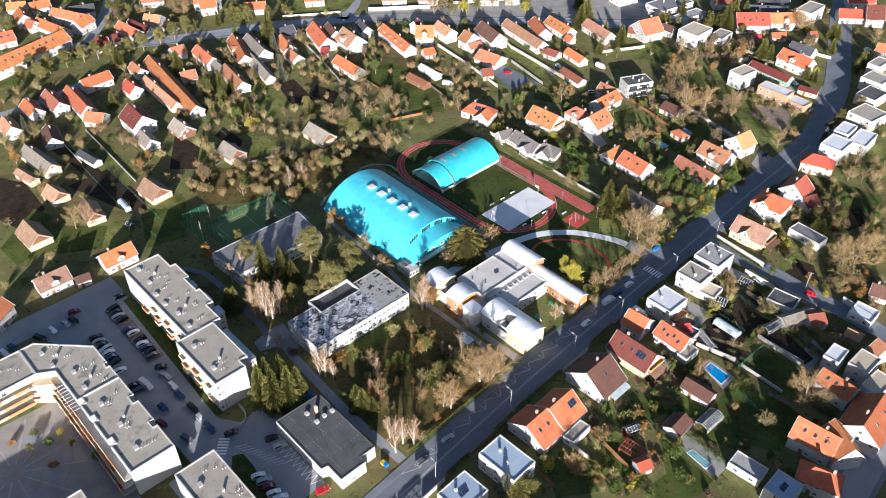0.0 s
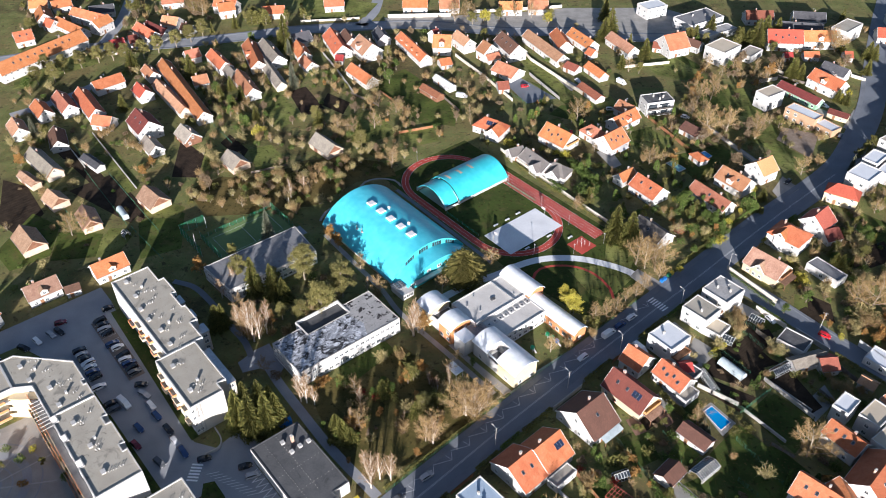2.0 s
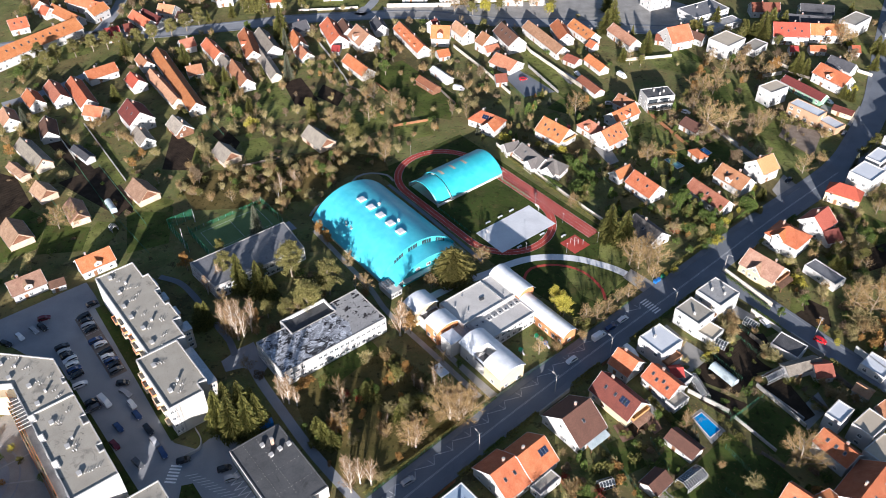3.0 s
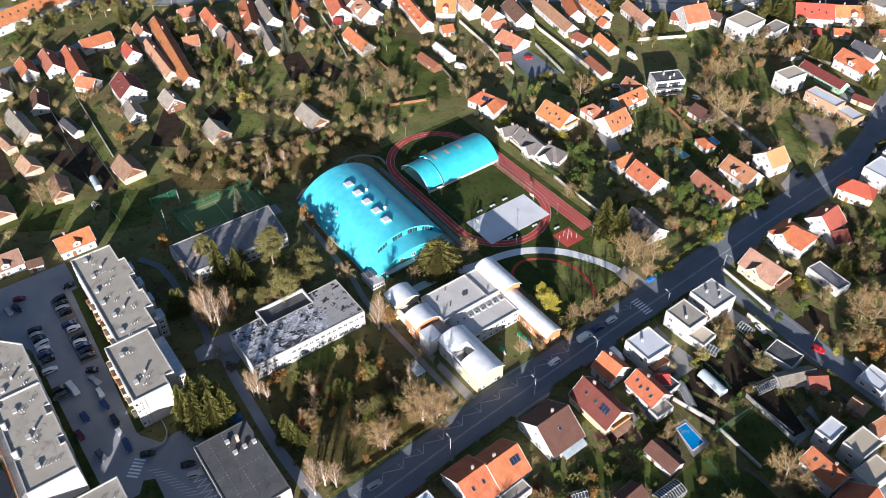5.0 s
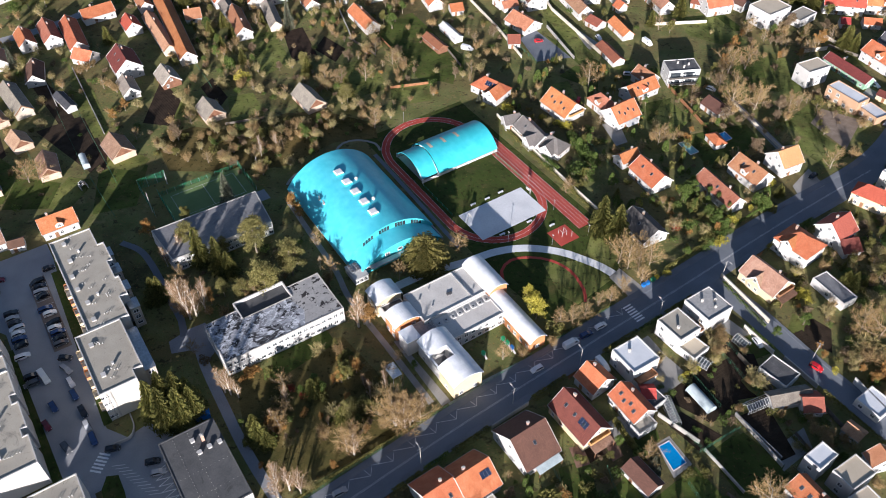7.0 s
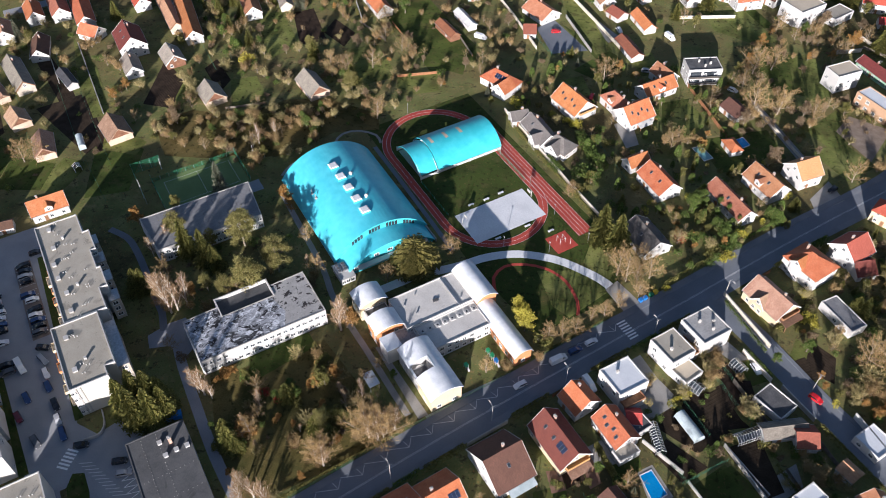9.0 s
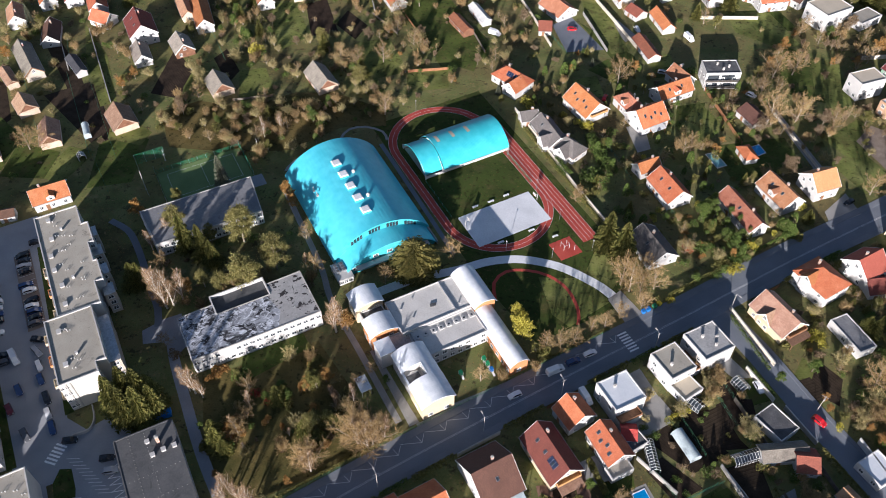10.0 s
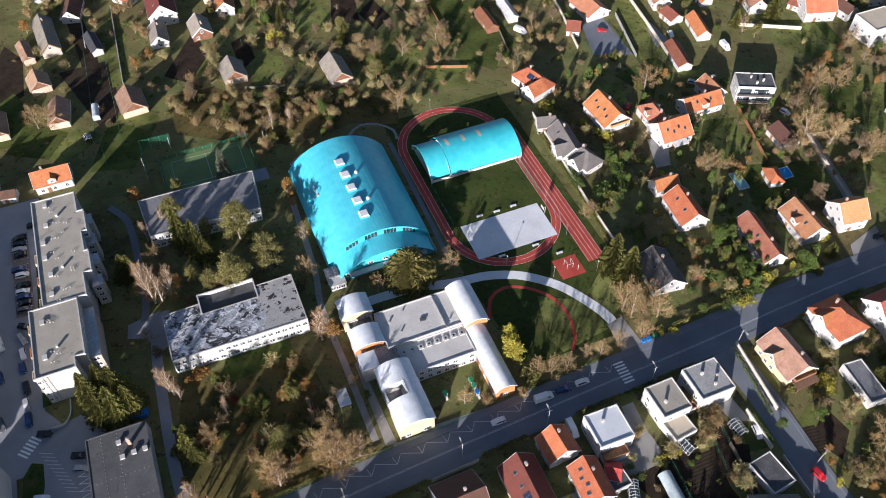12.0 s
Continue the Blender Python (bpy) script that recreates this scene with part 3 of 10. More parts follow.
MAT["turquoise2"] = surface("turquoise_sheet_roof_cross", ((0.045, 0.4, 0.475), (0.07, 0.47, 0.55)), size=9, rough=0.42, bump=0.5, fine=4, pattern=ribbed(0.5, "Y", 0.6), spec=0.45)
MAT["turqwall"] = surface("turquoise_wall", ((0.05, 0.38, 0.44), (0.09, 0.45, 0.5)), size=3, rough=0.7)
MAT["whitemetal"] = surface("white_sheet_roof", ((0.6, 0.63, 0.67), (0.76, 0.78, 0.81)), size=6, rough=0.4, bump=0.6, fine=4, pattern=ribbed(0.55, "X", 0.7), spec=0.5)
MAT["orangewall"] = surface("orange_render", ((0.48, 0.2, 0.08), (0.58, 0.27, 0.12)), size=3, rough=0.9)
MAT["net"] = surface("green_net", ((0.02, 0.14, 0.07), (0.03, 0.22, 0.11)), size=1, rough=0.9, bump=0)


ground = Shape()
for i in range(-6, 6):
    for j in range(-4, 8):
        x0, y0, s = i * 400.0, j * 400.0, 400.0
        ground.face([(x0, y0, 0), (x0 + s, y0, 0), (x0 + s, y0 + s, 0), (x0, y0 + s, 0)])
tagged(ground.make("ground", "ground"), "autumn gardens and grass with fallen leaves", "ground", "", "structure")

CAMPUS = pose(0, 0, 0, 0, 0, -46)      # the school grounds' own grid: u along the hall, v across it


def uv(u, v):
    p = CAMPUS @ Vector((u, v, 0))
    return (p.x, p.y)


ROAD = [uv(-105, 20), uv(-109.5, 75), uv(-112.8, 120), uv(-115.2, 155), uv(-117.6, 210), uv(-118.8, 245), uv(-121.0, 295), (164.5, 328.4), (182.9, 356.7), (199.0, 387.4), (213.6, 424.9), (225.5, 455.7), (250, 515), (310, 650)]


def street(name, line, half, label, mat="asphalt", walk_left=0.0, walk_right=0.0, z=0.03):
    band(line, half, -half, z).make(name, mat)
    tagged(bpy.data.objects[name], label, "road", "", "structure")
    for side, w in ((1, walk_left), (-1, walk_right)):
        if w:
            s = band(line, side * half + (w if side > 0 else 0), side * half - (0 if side > 0 else w), 0.14, 0.14)
            tagged(s.make("pavement", "footway"), "grey asphalt footway with a raised kerb beside the road", "pavement", "", "structure")
    for a, b in zip(smooth_line(line, 6), smooth_line(line, 6)[1:]):
        TAKEN.append((a.x, a.y, half + max(walk_left, walk_right) + 1.2))


street("road", ROAD, 3.9, "dark asphalt main road", "asphalt", 2.2, 2.0)
SIDE = [uv(-113.5, 254.3), uv(-100, 254.8), uv(-92, 254.6), uv(-73, 253.7), uv(-54.6, 253.8), uv(-20, 252), uv(30, 248)]
street("side_road", SIDE, 3.6, "narrow asphalt side street", "asphalt", 1.2, 0)

street("village_road", [(-247.4, 405.1), (-197.7, 425.9), (-164.9, 431.2), (-123.8, 444.0), (-99.8, 453.2), (-61.8, 461.4), (-22.6, 466.4), (20.2, 460.4), (56.3, 462.3), (94.8, 457.8), (127.4, 459.7)], 4.2, "asphalt village street", "oldasphalt", 1.6, 1.6)
street("village_lane", [(-198.2, 427.3), (-199.7, 457.1), (-206.1, 490.1)], 3.2, "asphalt village lane", "oldasphalt")
street("north_lane", [(-60.3, 462.9), (-55.6, 480.9), (-55.5, 504.5)], 3.4, "asphalt lane to the north", "oldasphalt")
street("corner_road", [(112.6, 143.3), (122.1, 154.2), (132.4, 166.0), (144.4, 178.8)], 4.2, "grey asphalt street at the garden corner", "oldasphalt", 1.4, 1.4)
street("old_lane", [(-211.0, 350.6), (-199.2, 361.6), (-189.8, 373.0), (-182.7, 384.9)], 2.8, "old asphalt lane between village houses", "oldasphalt")

# ---- sports ground: oval track, court and lawn ----
sheet("lawn", [uv(-243, 197), uv(-160, 197), uv(-130, 200), uv(-130, 232), uv(-158, 243), uv(-243, 243)], 0.02, "lawn", "green sports lawn", "lawn")


def oval(r, half=19.6, cu=(-223.3, -184.0), cv=216.8, n=28):
    pts = []
    for k, c in ((0, cu[1]), (1, cu[0])):
        for i in range(n + 1):
            w = math.pi * (i / n - 0.5) + k * math.pi
            pts.append((c + r * math.cos(w), cv + r * math.sin(w)))
    return pts


def ring(s, r0, r1, z, mat=0):
    a, b = oval(r0), oval(r1)
    for i in range(len(a)):
        j = (i + 1) % len(a)
        s.face([(*b[i], z), (*b[j], z), (*a[j], z), (*a[i], z)][::-1], mat)


track = thing("running_track", CAMPUS, "red synthetic running track with white lane lines round the lawn", "running track", "", "structure")
s = Shape()
ring(s, 16.6, 19.8, 0.05)
s.face([(-226, 235.2, 0.046), (-157, 234.6, 0.046), (-157, 240.4, 0.046), (-222, 240.6, 0.046)])
s.make("track_surface", "redtrack", track)
for r in (16.65, 18.2, 19.75):
    s = Shape()
    ring(s, r - 0.035, r + 0.035, 0.06)
    s.make("lane_line", "paint", track)
for v in (234.9, 236.3, 237.7, 239.1, 240.4):
    Shape().face([(-222, v - 0.04, 0.065), (-157, v - 0.04, 0.065), (-157, v + 0.04, 0.065), (-222, v + 0.04, 0.065)]).make("lane_line", "paint", track)

court = Shape().box(-185.7, 203.4, 0, -170.8, 231.0, 0.09).make("court", "court", None, "", CAMPUS)
tagged(court, "pale concrete basketball court on the lawn", "court", "", "structure")


# ---- vaulted halls ----
def arc(half, crest, spring, n=20):
    """Points of a circular arch from -half to half."""
    rise = crest - spring
    R = (half * half + rise * rise) / (2 * rise)
    a = math.asin(min(1, half / R))
    return [(R * math.sin(-a + 2 * a * i / n), crest - R + R * math.cos(-a + 2 * a * i / n)) for i in range(n + 1)]


def vault(s, u0, u1, v0, v1, crest, spring, thick=0.25, mat=0, n=20, axis="u"):
    """A curved roof shell over a rectangle, its arch across v (or across u)."""
    c, half = ((v0 + v1) / 2, (v1 - v0) / 2) if axis == "u" else ((u0 + u1) / 2, (u1 - u0) / 2)
    top = arc(half, crest, spring, n)
    P = (lambda a, w, z: (a, c + w, z)) if axis == "u" else (lambda a, w, z: (c + w, a, z))
    e0, e1 = (u0, u1) if axis == "u" else (v0, v1)
    for (w, z), (w2, z2) in zip(top, top[1:]):
        for q in ([P(e0, w, z), P(e1, w, z), P(e1, w2, z2), P(e0, w2, z2)], [P(e0, w2, z2 - thick), P(e1, w2, z2 - thick), P(e1, w, z - thick), P(e0, w, z - thick)],
                  [P(e0, w, z - thick), P(e0, w, z), P(e0, w2, z2), P(e0, w2, z2 - thick)][::-1], [P(e1, w, z - thick), P(e1, w, z), P(e1, w2, z2), P(e1, w2, z2 - thick)]):
            s.face(q if axis == "u" else q[::-1], mat)
    for w, z in (top[0], top[-1]):
        s.face([P(e0, w, z - thick), P(e1, w, z - thick), P(e1, w, z), P(e0, w, z)], mat)
    return s


def arch_wall(s, a, v0, v1, crest, spring, base=0.0, t=0.3, mat=0, n=20, axis="u"):
    """A wall across a vault's end, under its arch."""
    c, half = (v0 + v1) / 2, (v1 - v0) / 2
    top = arc(half, crest, spring, n)
    for k in (0, 1):
        x = a + k * t
        pts = [(x, c + w, z) for w, z in top] + [(x, v1, base), (x, v0, base)]
        if axis != "u":
            pts = [(y, xx, z) for xx, y, z in pts]
        s.face(pts, mat)
    return s


hall = thing("sports_hall", CAMPUS, "large sports hall with a turquoise barrel-vaulted sheet roof", "sports hall")
H0, H1, HF, HV0, HV1 = -230.5, -185.5, -178.5, 158.5, 192.6
HC = (HV0 + HV1) / 2
for u in (-225, -210, -195, -181):
    TAKEN.append((*uv(u, 168), 13)), TAKEN.append((*uv(u, 183), 13))
vault(Shape(), H0, H1, HV0, HV1, 10.8, 1.6, 0.3, n=32).make("roof", "turquoise", hall, smooth=False)
Shape().box(H0, HV0 + 0.3, 0, HF, HV0 + 0.7, 1.55).box(H0, HV1 - 0.7, 0, HF, HV1 - 0.3, 1.55).make("side_wall", "concrete", hall)
s = Shape()
arch_wall(s, H0 + 0.3, HV0 + 0.4, HV1 - 0.4, 10.5, 1.4)
s.make("end_wall", "turqwall", hall)
s = Shape()
arch_wall(s, H1 - 0.36, HV0 + 0.4, HV1 - 0.4, 10.5, 1.4)
s.make("end_wall", "turqwall", hall)
vault(Shape(), H1 - 0.5, HF, HV0 + 0.8, HV1 - 0.8, 8.4, 1.2, 0.25, n=32).make("lower_roof", "turquoise", hall)
s = Shape()
arch_wall(s, HF - 1.0, HV0 + 1.2, HV1 - 1.2, 8.1, 1.0)
s.make("front_wall", "turqwall", hall)
fr = Shape()
top = arc(17.05, 10.82, 1.6, 40)
for (w, z), (w2, z2) in zip(top, top[1:]):
    fr.face([(H1 + 0.02, HC + w, z), (H1 + 0.02, HC + w2, z2), (H1 + 0.02, HC + w2 * 0.985, z2 - 0.5), (H1 + 0.02, HC + w * 0.985, z - 0.5)])
fr.make("fascia", "turqwall", hall)
for g in (-8.4, -2.2, 4.0, 10.2):
    for i in range(4):
        w = g + (i - 1.5) * 1.05
        z = float(np.interp(w, [p[0] for p in top], [p[1] for p in top]))
        Shape().box(H1 - 0.055, HC + w - 0.42, z - 2.35, H1 + 0.03, HC + w + 0.42, z - 0.72).make("clerestory_pane", "glass", hall)
for i in range(11):
    w = -12 + 2.4 * i
    window(hall, pose(HF - 0.68, HC + w, 2.2, 0, 0, 90), 1.5, 0.9)
    if abs(w) < 8 and i % 2:
        window(hall, pose(HF - 0.68, HC + w, 4.8, 0, 0, 90), 1.5, 0.8)
Shape().box(HF - 0.3, HC - 12, 3.3, HF + 1.6, HC + 13, 3.6).make("canopy", "wall_white", hall)
for i in range(5):
    u = -217.9 + 6.17 * i
    m = Shape().box(u - 1.5, HC - 3.2, 10.5, u + 1.5, HC - 0.2, 11.35)
    m.face([(u - 1.5, HC - 3.2, 11.36), (u + 1.5, HC - 3.2, 11.36), (u + 1.5, HC - 0.2, 11.36), (u - 1.5, HC - 0.2, 11.36)], 1)
    m.face([(u - 1.2, HC - 2.9, 11.7), (u + 1.2, HC - 2.9, 11.7), (u + 1.2, HC - 0.5, 11.7), (u - 1.2, HC - 0.5, 11.7)], 1)
    for a, b in (((-1.5, -3.2), (1.5, -3.2)), ((1.5, -3.2), (1.5, -0.2)), ((1.5, -0.2), (-1.5, -0.2)), ((-1.5, -0.2), (-1.5, -3.2))):
        inn = [(1.2 * (1 if p[0] > 0 else -1), -1.7 + 1.2 * (1 if p[1] > -1.7 else -1)) for p in (b, a)]
        m.face([(u + a[0], HC + a[1], 11.36), (u + b[0], HC + b[1], 11.36), (u + inn[0][0], HC + inn[0][1], 11.7), (u + inn[1][0], HC + inn[1][1], 11.7)], 1)
    m.make("roof_light", ("turqwall", "roofglass" if "roofglass" in MAT else "court"), hall, "translucent dome roof light")
for u, v in ((-211.5, HC + 1.9), (-199, HC + 1.7)):
    Shape().tube((u, v, 10.4), (u, v, 11.5), 0.45, sides=10).tube((u, v, 11.5), (u, v, 12.0), 0.7, 0.15, sides=10).make("roof_vent", "wall_white", hall)
# antennas, and air units on the low annexe at the corner
for u, v, z in ((-213.0, 163.4, 7.4), (-210.2, 163.6, 7.5)):
    Shape().tube((u, v, z - 0.8), (u, v, z + 1.6), 0.06, sides=5).box(u - 0.35, v - 0.35, z - 0.5, u + 0.35, v + 0.35, z).tube((u - 0.5, v, z + 0.9), (u + 0.5, v, z + 0.9), 0.04, sides=4).box(u - 0.14, v - 0.3, z + 0.7, u + 0.14, v - 0.1, z + 1.5, 1).make("antenna", ("concrete", "metal"), hall)
Shape().box(-183.6, 157.0, 0, -176.6, 161.8, 2.4).box(-183.8, 156.8, 2.4, -176.4, 162.0, 2.6).make("annexe", "wall_white", hall)
for i in range(2):
    v = 157.4 + 2.0 * i
    unit = Shape().box(-183.0, v, 2.604, -179.4, v + 1.3, 3.3).make("air_unit", "metal", hall)
    for k in range(3):
        Shape().tube((-182.4 + 1.2 * k, v + 0.65, 3.3), (-182.4 + 1.2 * k, v + 0.65, 3.38), 0.5, sides=12).make("fan_guard", "bitumen", unit)
for i in range(3):
    window(hall, pose(-176.6, 157.8 + 1.5 * i, 1.2, 0, 0, 90), 1.2, 1.0)
Shape().prism([(HC + 6.0, 3.4), (HC + 8.6, 3.4), (HC + 7.3, 0.6)], 0, 0.06).make("door_sign", "bitumen", hall).matrix_local = pose(HF - 0.6, 0, 0) @ Matrix(((0, 0, 1, 0), (1, 0, 0, 0), (0, 1, 0, 0), (0, 0, 0, 1)))

rink = thing("open_hall", CAMPUS, "open-sided turquoise vaulted hall on white frames beside the track", "sports hall")
for u in (-212, -221):
    for v in (206, 218, 231):
        TAKEN.append((*uv(u, v), 9))
R0, R1, RC = -226.4, -207.2, 7.2
vault(Shape(), R0, R1, 209.4, 236.0, RC, 1.9, 0.25, n=24, axis="v").make("roof", "turquoise2", rink)
for a, b in ((202.0, 209.5),):
    vault(Shape(), R0 + 0.9, R1 - 0.9, a, b, RC - 0.9, 1.7, 0.25, n=24, axis="v").make("end_roof", "turquoise2", rink)
for v in (202.3, 209.2, 216, 222.6, 229.4, 235.7):
    top = arc(9.2, RC - 1.0, 1.4, 24)
    fr = Shape()
    for (w, z), (w2, z2) in zip(top, top[1:]):
        k = (R0 + R1) / 2
        fr.tube((k + w, v, z - 0.1), (k + w2, v, z2 - 0.1), 0.13, sides=4)
    for e in (R0 + 0.4, R1 - 0.4):
        fr.box(e - 0.25, v - 0.2, 0, e + 0.25, v + 0.2, 1.9)
    fr.make("frame", "wall_white", rink)
Shape().box(R1 - 0.45, 202.2, 0.05, R1 - 0.3, 235.8, 1.1).box(R0 + 0.3, 202.2, 0.05, R0 + 0.45, 235.8, 1.1).make("side_board", "wall_white", rink)
tagged(Shape().box(R0 + 0.8, 202.6, 0.02, R1 - 0.8, 235.4, 0.08).make("hall_floor", "paving", None, "", CAMPUS), "grey concrete floor under the open hall", "floor", "", "structure")
for i, v in enumerate((211.2, 217.2, 223.2)):
    sp = Shape()
    for k in range(4):
        a, b = arc(9.6, RC + 0.03, 1.93, 24)[9 + k], arc(9.6, RC + 0.03, 1.93, 24)[10 + k]
        c = (R0 + R1) / 2
        sp.face([(c + a[0], v, a[1]), (c + b[0], v, b[1]), (c + b[0], v + 1.2, b[1]), (c + a[0], v + 1.2, a[1])][::-1])
    sp.make("roof_light_strip", "beige", rink)


# ---- flat-roofed blocks ----
def slab(name, u0, v0, u1, v1, h, roof, wall, label, category="building", floors=2, m=CAMPUS, parapet=0.45, gap=3.0, sx=1.1, sz=1.0, storey=2.9, base=1.5, faces="uvUV", parent=None, rim="wall_white", skip=0.05):
    """A block on the campus grid with a parapet, a roof and rows of windows."""
    b = parent or thing(name, m, label, category)
    cx, cy = (u0 + u1) / 2, (v0 + v1) / 2
    p = m @ Vector((cx, cy, 0))
    L, W = u1 - u0, v1 - v0
    turn = math.degrees(m.to_euler().z)
    take(p.x, p.y, turn + (0 if L > W else 90), max(L, W), min(L, W))
    Shape().prism([(u0, v0), (u1, v0), (u1, v1), (u0, v1)], 0, h - parapet).make("wall", wall, b)
    s = Shape()
    for a in ((u0, v0, u1, v0 + 0.3), (u0, v1 - 0.3, u1, v1), (u0, v0 + 0.3, u0 + 0.3, v1 - 0.3), (u1 - 0.3, v0 + 0.3, u1, v1 - 0.3)):
        s.box(a[0], a[1], h - parapet, a[2], a[3], h)
    s.make("parapet", rim, b)
    Shape().box(u0 + 0.3, v0 + 0.3, h - parapet + 0.004, u1 - 0.3, v1 - 0.3, h - parapet + 0.1).make("roof", roof, b)
    for key, ln, q in (("v", L, pose(cx, v0, 0)), ("V", L, pose(cx, v1, 0, 0, 0, 180)), ("U", W, pose(u1, cy, 0, 0, 0, 90)), ("u", W, pose(u0, cy, 0, 0, 0, -90))):
        if key in faces:
            facade(b, ln, q, floors, storey, base, gap, seed=u0 + v0, sx=sx, sz=sz, skip=skip)
    return b


def inset(poly, d):
    """A polygon's corners moved inwards by d (corners run anticlockwise)."""
    out = []
    for i, p in enumerate(poly):
        a, b = Vector(poly[i - 1]), Vector(poly[(i + 1) % len(poly)])
        p = Vector(p)
        e, f = (p - a).normalized(), (b - p).normalized()
        n, m = Vector((-e.y, e.x)), Vector((-f.y, f.x))
        out.append(tuple(p + (n + m) * (d / (1 + n.dot(m)))))
    return out


def block(name, poly, h, roof, wall, label, category="building", parapet=0.45, rim="wall_white", parent=None, m=None, floors=0, edges=(), gap=3.0, storey=2.9, base=1.6, sx=1.2, sz=1.0, skip=0.05):
    """A flat-roofed block on any outline, with a parapet, a roof and windows along the edges named."""
    b = parent or thing(name, m or CAMPUS, label, category)
    us, vs = [p[0] for p in poly], [p[1] for p in poly]
    L, W = max(us) - min(us), max(vs) - min(vs)
    c = CAMPUS @ Vector(((max(us) + min(us)) / 2, (max(vs) + min(vs)) / 2, 0))
    take(c.x, c.y, -46 + (0 if L > W else 90), max(L, W), min(L, W))
    inner = inset(poly, 0.32)
    Shape().prism(poly, 0, h - parapet).make("wall", wall, b)
    s = Shape()
    for i in range(len(poly)):
        k = (i + 1) % len(poly)
        o, q, a, e = poly[i], poly[k], inner[i], inner[k]
        s.face([(*o, h), (*q, h), (*e, h), (*a, h)])
        s.face([(*o, h - parapet), (*q, h - parapet), (*q, h), (*o, h)])
        s.face([(*e, h - parapet), (*a, h - parapet), (*a, h), (*e, h)])
    s.make("parapet", rim, b)
    Shape().prism(inner, h - parapet + 0.004, h - parapet + 0.1).make("roof", roof, b)
    for i in edges:
        p, q = Vector(poly[i]), Vector(poly[(i + 1) % len(poly)])
        d = q - p
        facade(b, d.length, pose((p.x + q.x) / 2, (p.y + q.y) / 2, 0, 0, 0, math.degrees(math.atan2(d.y, d.x))), floors, storey, base, gap, seed=p.x + p.y, sx=sx, sz=sz, skip=skip)
    return b


def blotched(size, edge, width, colour, stretch=(1, 1, 1), strength=1.0, warp=1.2):
    """Sharp-edged stains of one colour over a surface."""
    def add(nt, tc, base, height):
        n, link = nt.nodes, nt.links.new
        mp, t, r, mix = n.new("ShaderNodeMapping"), n.new("ShaderNodeTexNoise"), n.new("ShaderNodeMapRange"), n.new("ShaderNodeMix")
        mp.inputs["Scale"].default_value = stretch
        t.inputs["Scale"].default_value, t.inputs["Detail"].default_value = 1 / size, 10
        t.inputs["Roughness"].default_value, t.inputs["Distortion"].default_value = 0.66, warp
        link(tc.outputs["Object"], mp.inputs["Vector"])
        link(mp.outputs[0], t.inputs["Vector"])
        r.inputs["From Min"].default_value, r.inputs["From Max"].default_value, r.inputs["To Max"].default_value = edge, edge + width, strength
        link(t.outputs[0], r.inputs["Value"])
        mix.data_type = "RGBA"
        link(r.outputs[0], mix.inputs["Factor"])
        link(base, mix.inputs["A"])
        mix.inputs["B"].default_value = (*colour, 1)
        return mix.outputs["Result"], height
    return add


def layered(*patterns):
    def add(nt, tc, colour, height):
        for f in patterns:
            colour, height = f(nt, tc, colour, height)
        return colour, height
    return add


MAT["patchy"] = surface("bleached_black_felt_roof", ((0.018, 0.019, 0.023), (0.045, 0.047, 0.052)), size=3, rough=0.9, bump=0.3, fine=6, spread=0.8, detail=9,
                        pattern=layered(blotched(4.5, 0.43, 0.1, (0.3, 0.315, 0.35), (1, 0.8, 1), 0.95, 0.8), blotched(1.3, 0.5, 0.1, (0.66, 0.69, 0.75), (1, 0.7, 1), 0.85, 1.0), blotched(2.2, 0.575, 0.02, (0.02, 0.02, 0.024), (1, 0.8, 1), 1.0, 0.6)))
MAT["wornfelt"] = surface("torn_grey_felt_roof", ((0.24, 0.235, 0.235), (0.33, 0.325, 0.32), (0.42, 0.41, 0.4)), size=4, rough=0.92, bump=0.3, fine=9, spread=0.9, detail=9,
                          pattern=layered(blotched(2.4, 0.55, 0.012, (0.035, 0.032, 0.034), (1.3, 0.9, 1), 1.0, 0.4), blotched(0.7, 0.64, 0.03, (0.55, 0.55, 0.55), (1, 1, 1), 0.8)))
MAT["slatefelt"] = surface("dark_grey_felt_roof", ((0.15, 0.152, 0.162), (0.2, 0.202, 0.212), (0.26, 0.26, 0.265)), size=4, rough=0.92, bump=0.25, fine=8, spread=0.9, detail=9,
                           pattern=blotched(5, 0.56, 0.1, (0.1, 0.1, 0.108), (1, 1, 1), 0.7))
MAT["greyfelt"] = surface("worn_grey_felt_roof", ((0.25, 0.248, 0.25), (0.35, 0.348, 0.345), (0.43, 0.425, 0.415)), size=5, rough=0.92, bump=0.25, fine=8, spread=0.9, detail=9,
                          pattern=layered(blotched(4, 0.56, 0.1, (0.19, 0.187, 0.183), (1, 1, 1), 0.7), blotched(1.2, 0.62, 0.03, (0.1, 0.098, 0.095), (1, 1, 1), 0.7)))
MAT["gravel"] = surface("flat_roof_stained_gravel", ((0.27, 0.246, 0.204), (0.36, 0.332, 0.28), (0.43, 0.4, 0.344)), size=5, rough=0.95, bump=0.3, fine=22, vary=0.06, spread=1.0, detail=9,
                        pattern=layered(blotched(6, 0.57, 0.09, (0.19, 0.175, 0.15), (1, 1, 1), 0.75), blotched(1.6, 0.62, 0.04, (0.12, 0.11, 0.095), (1, 1, 1), 0.75)))
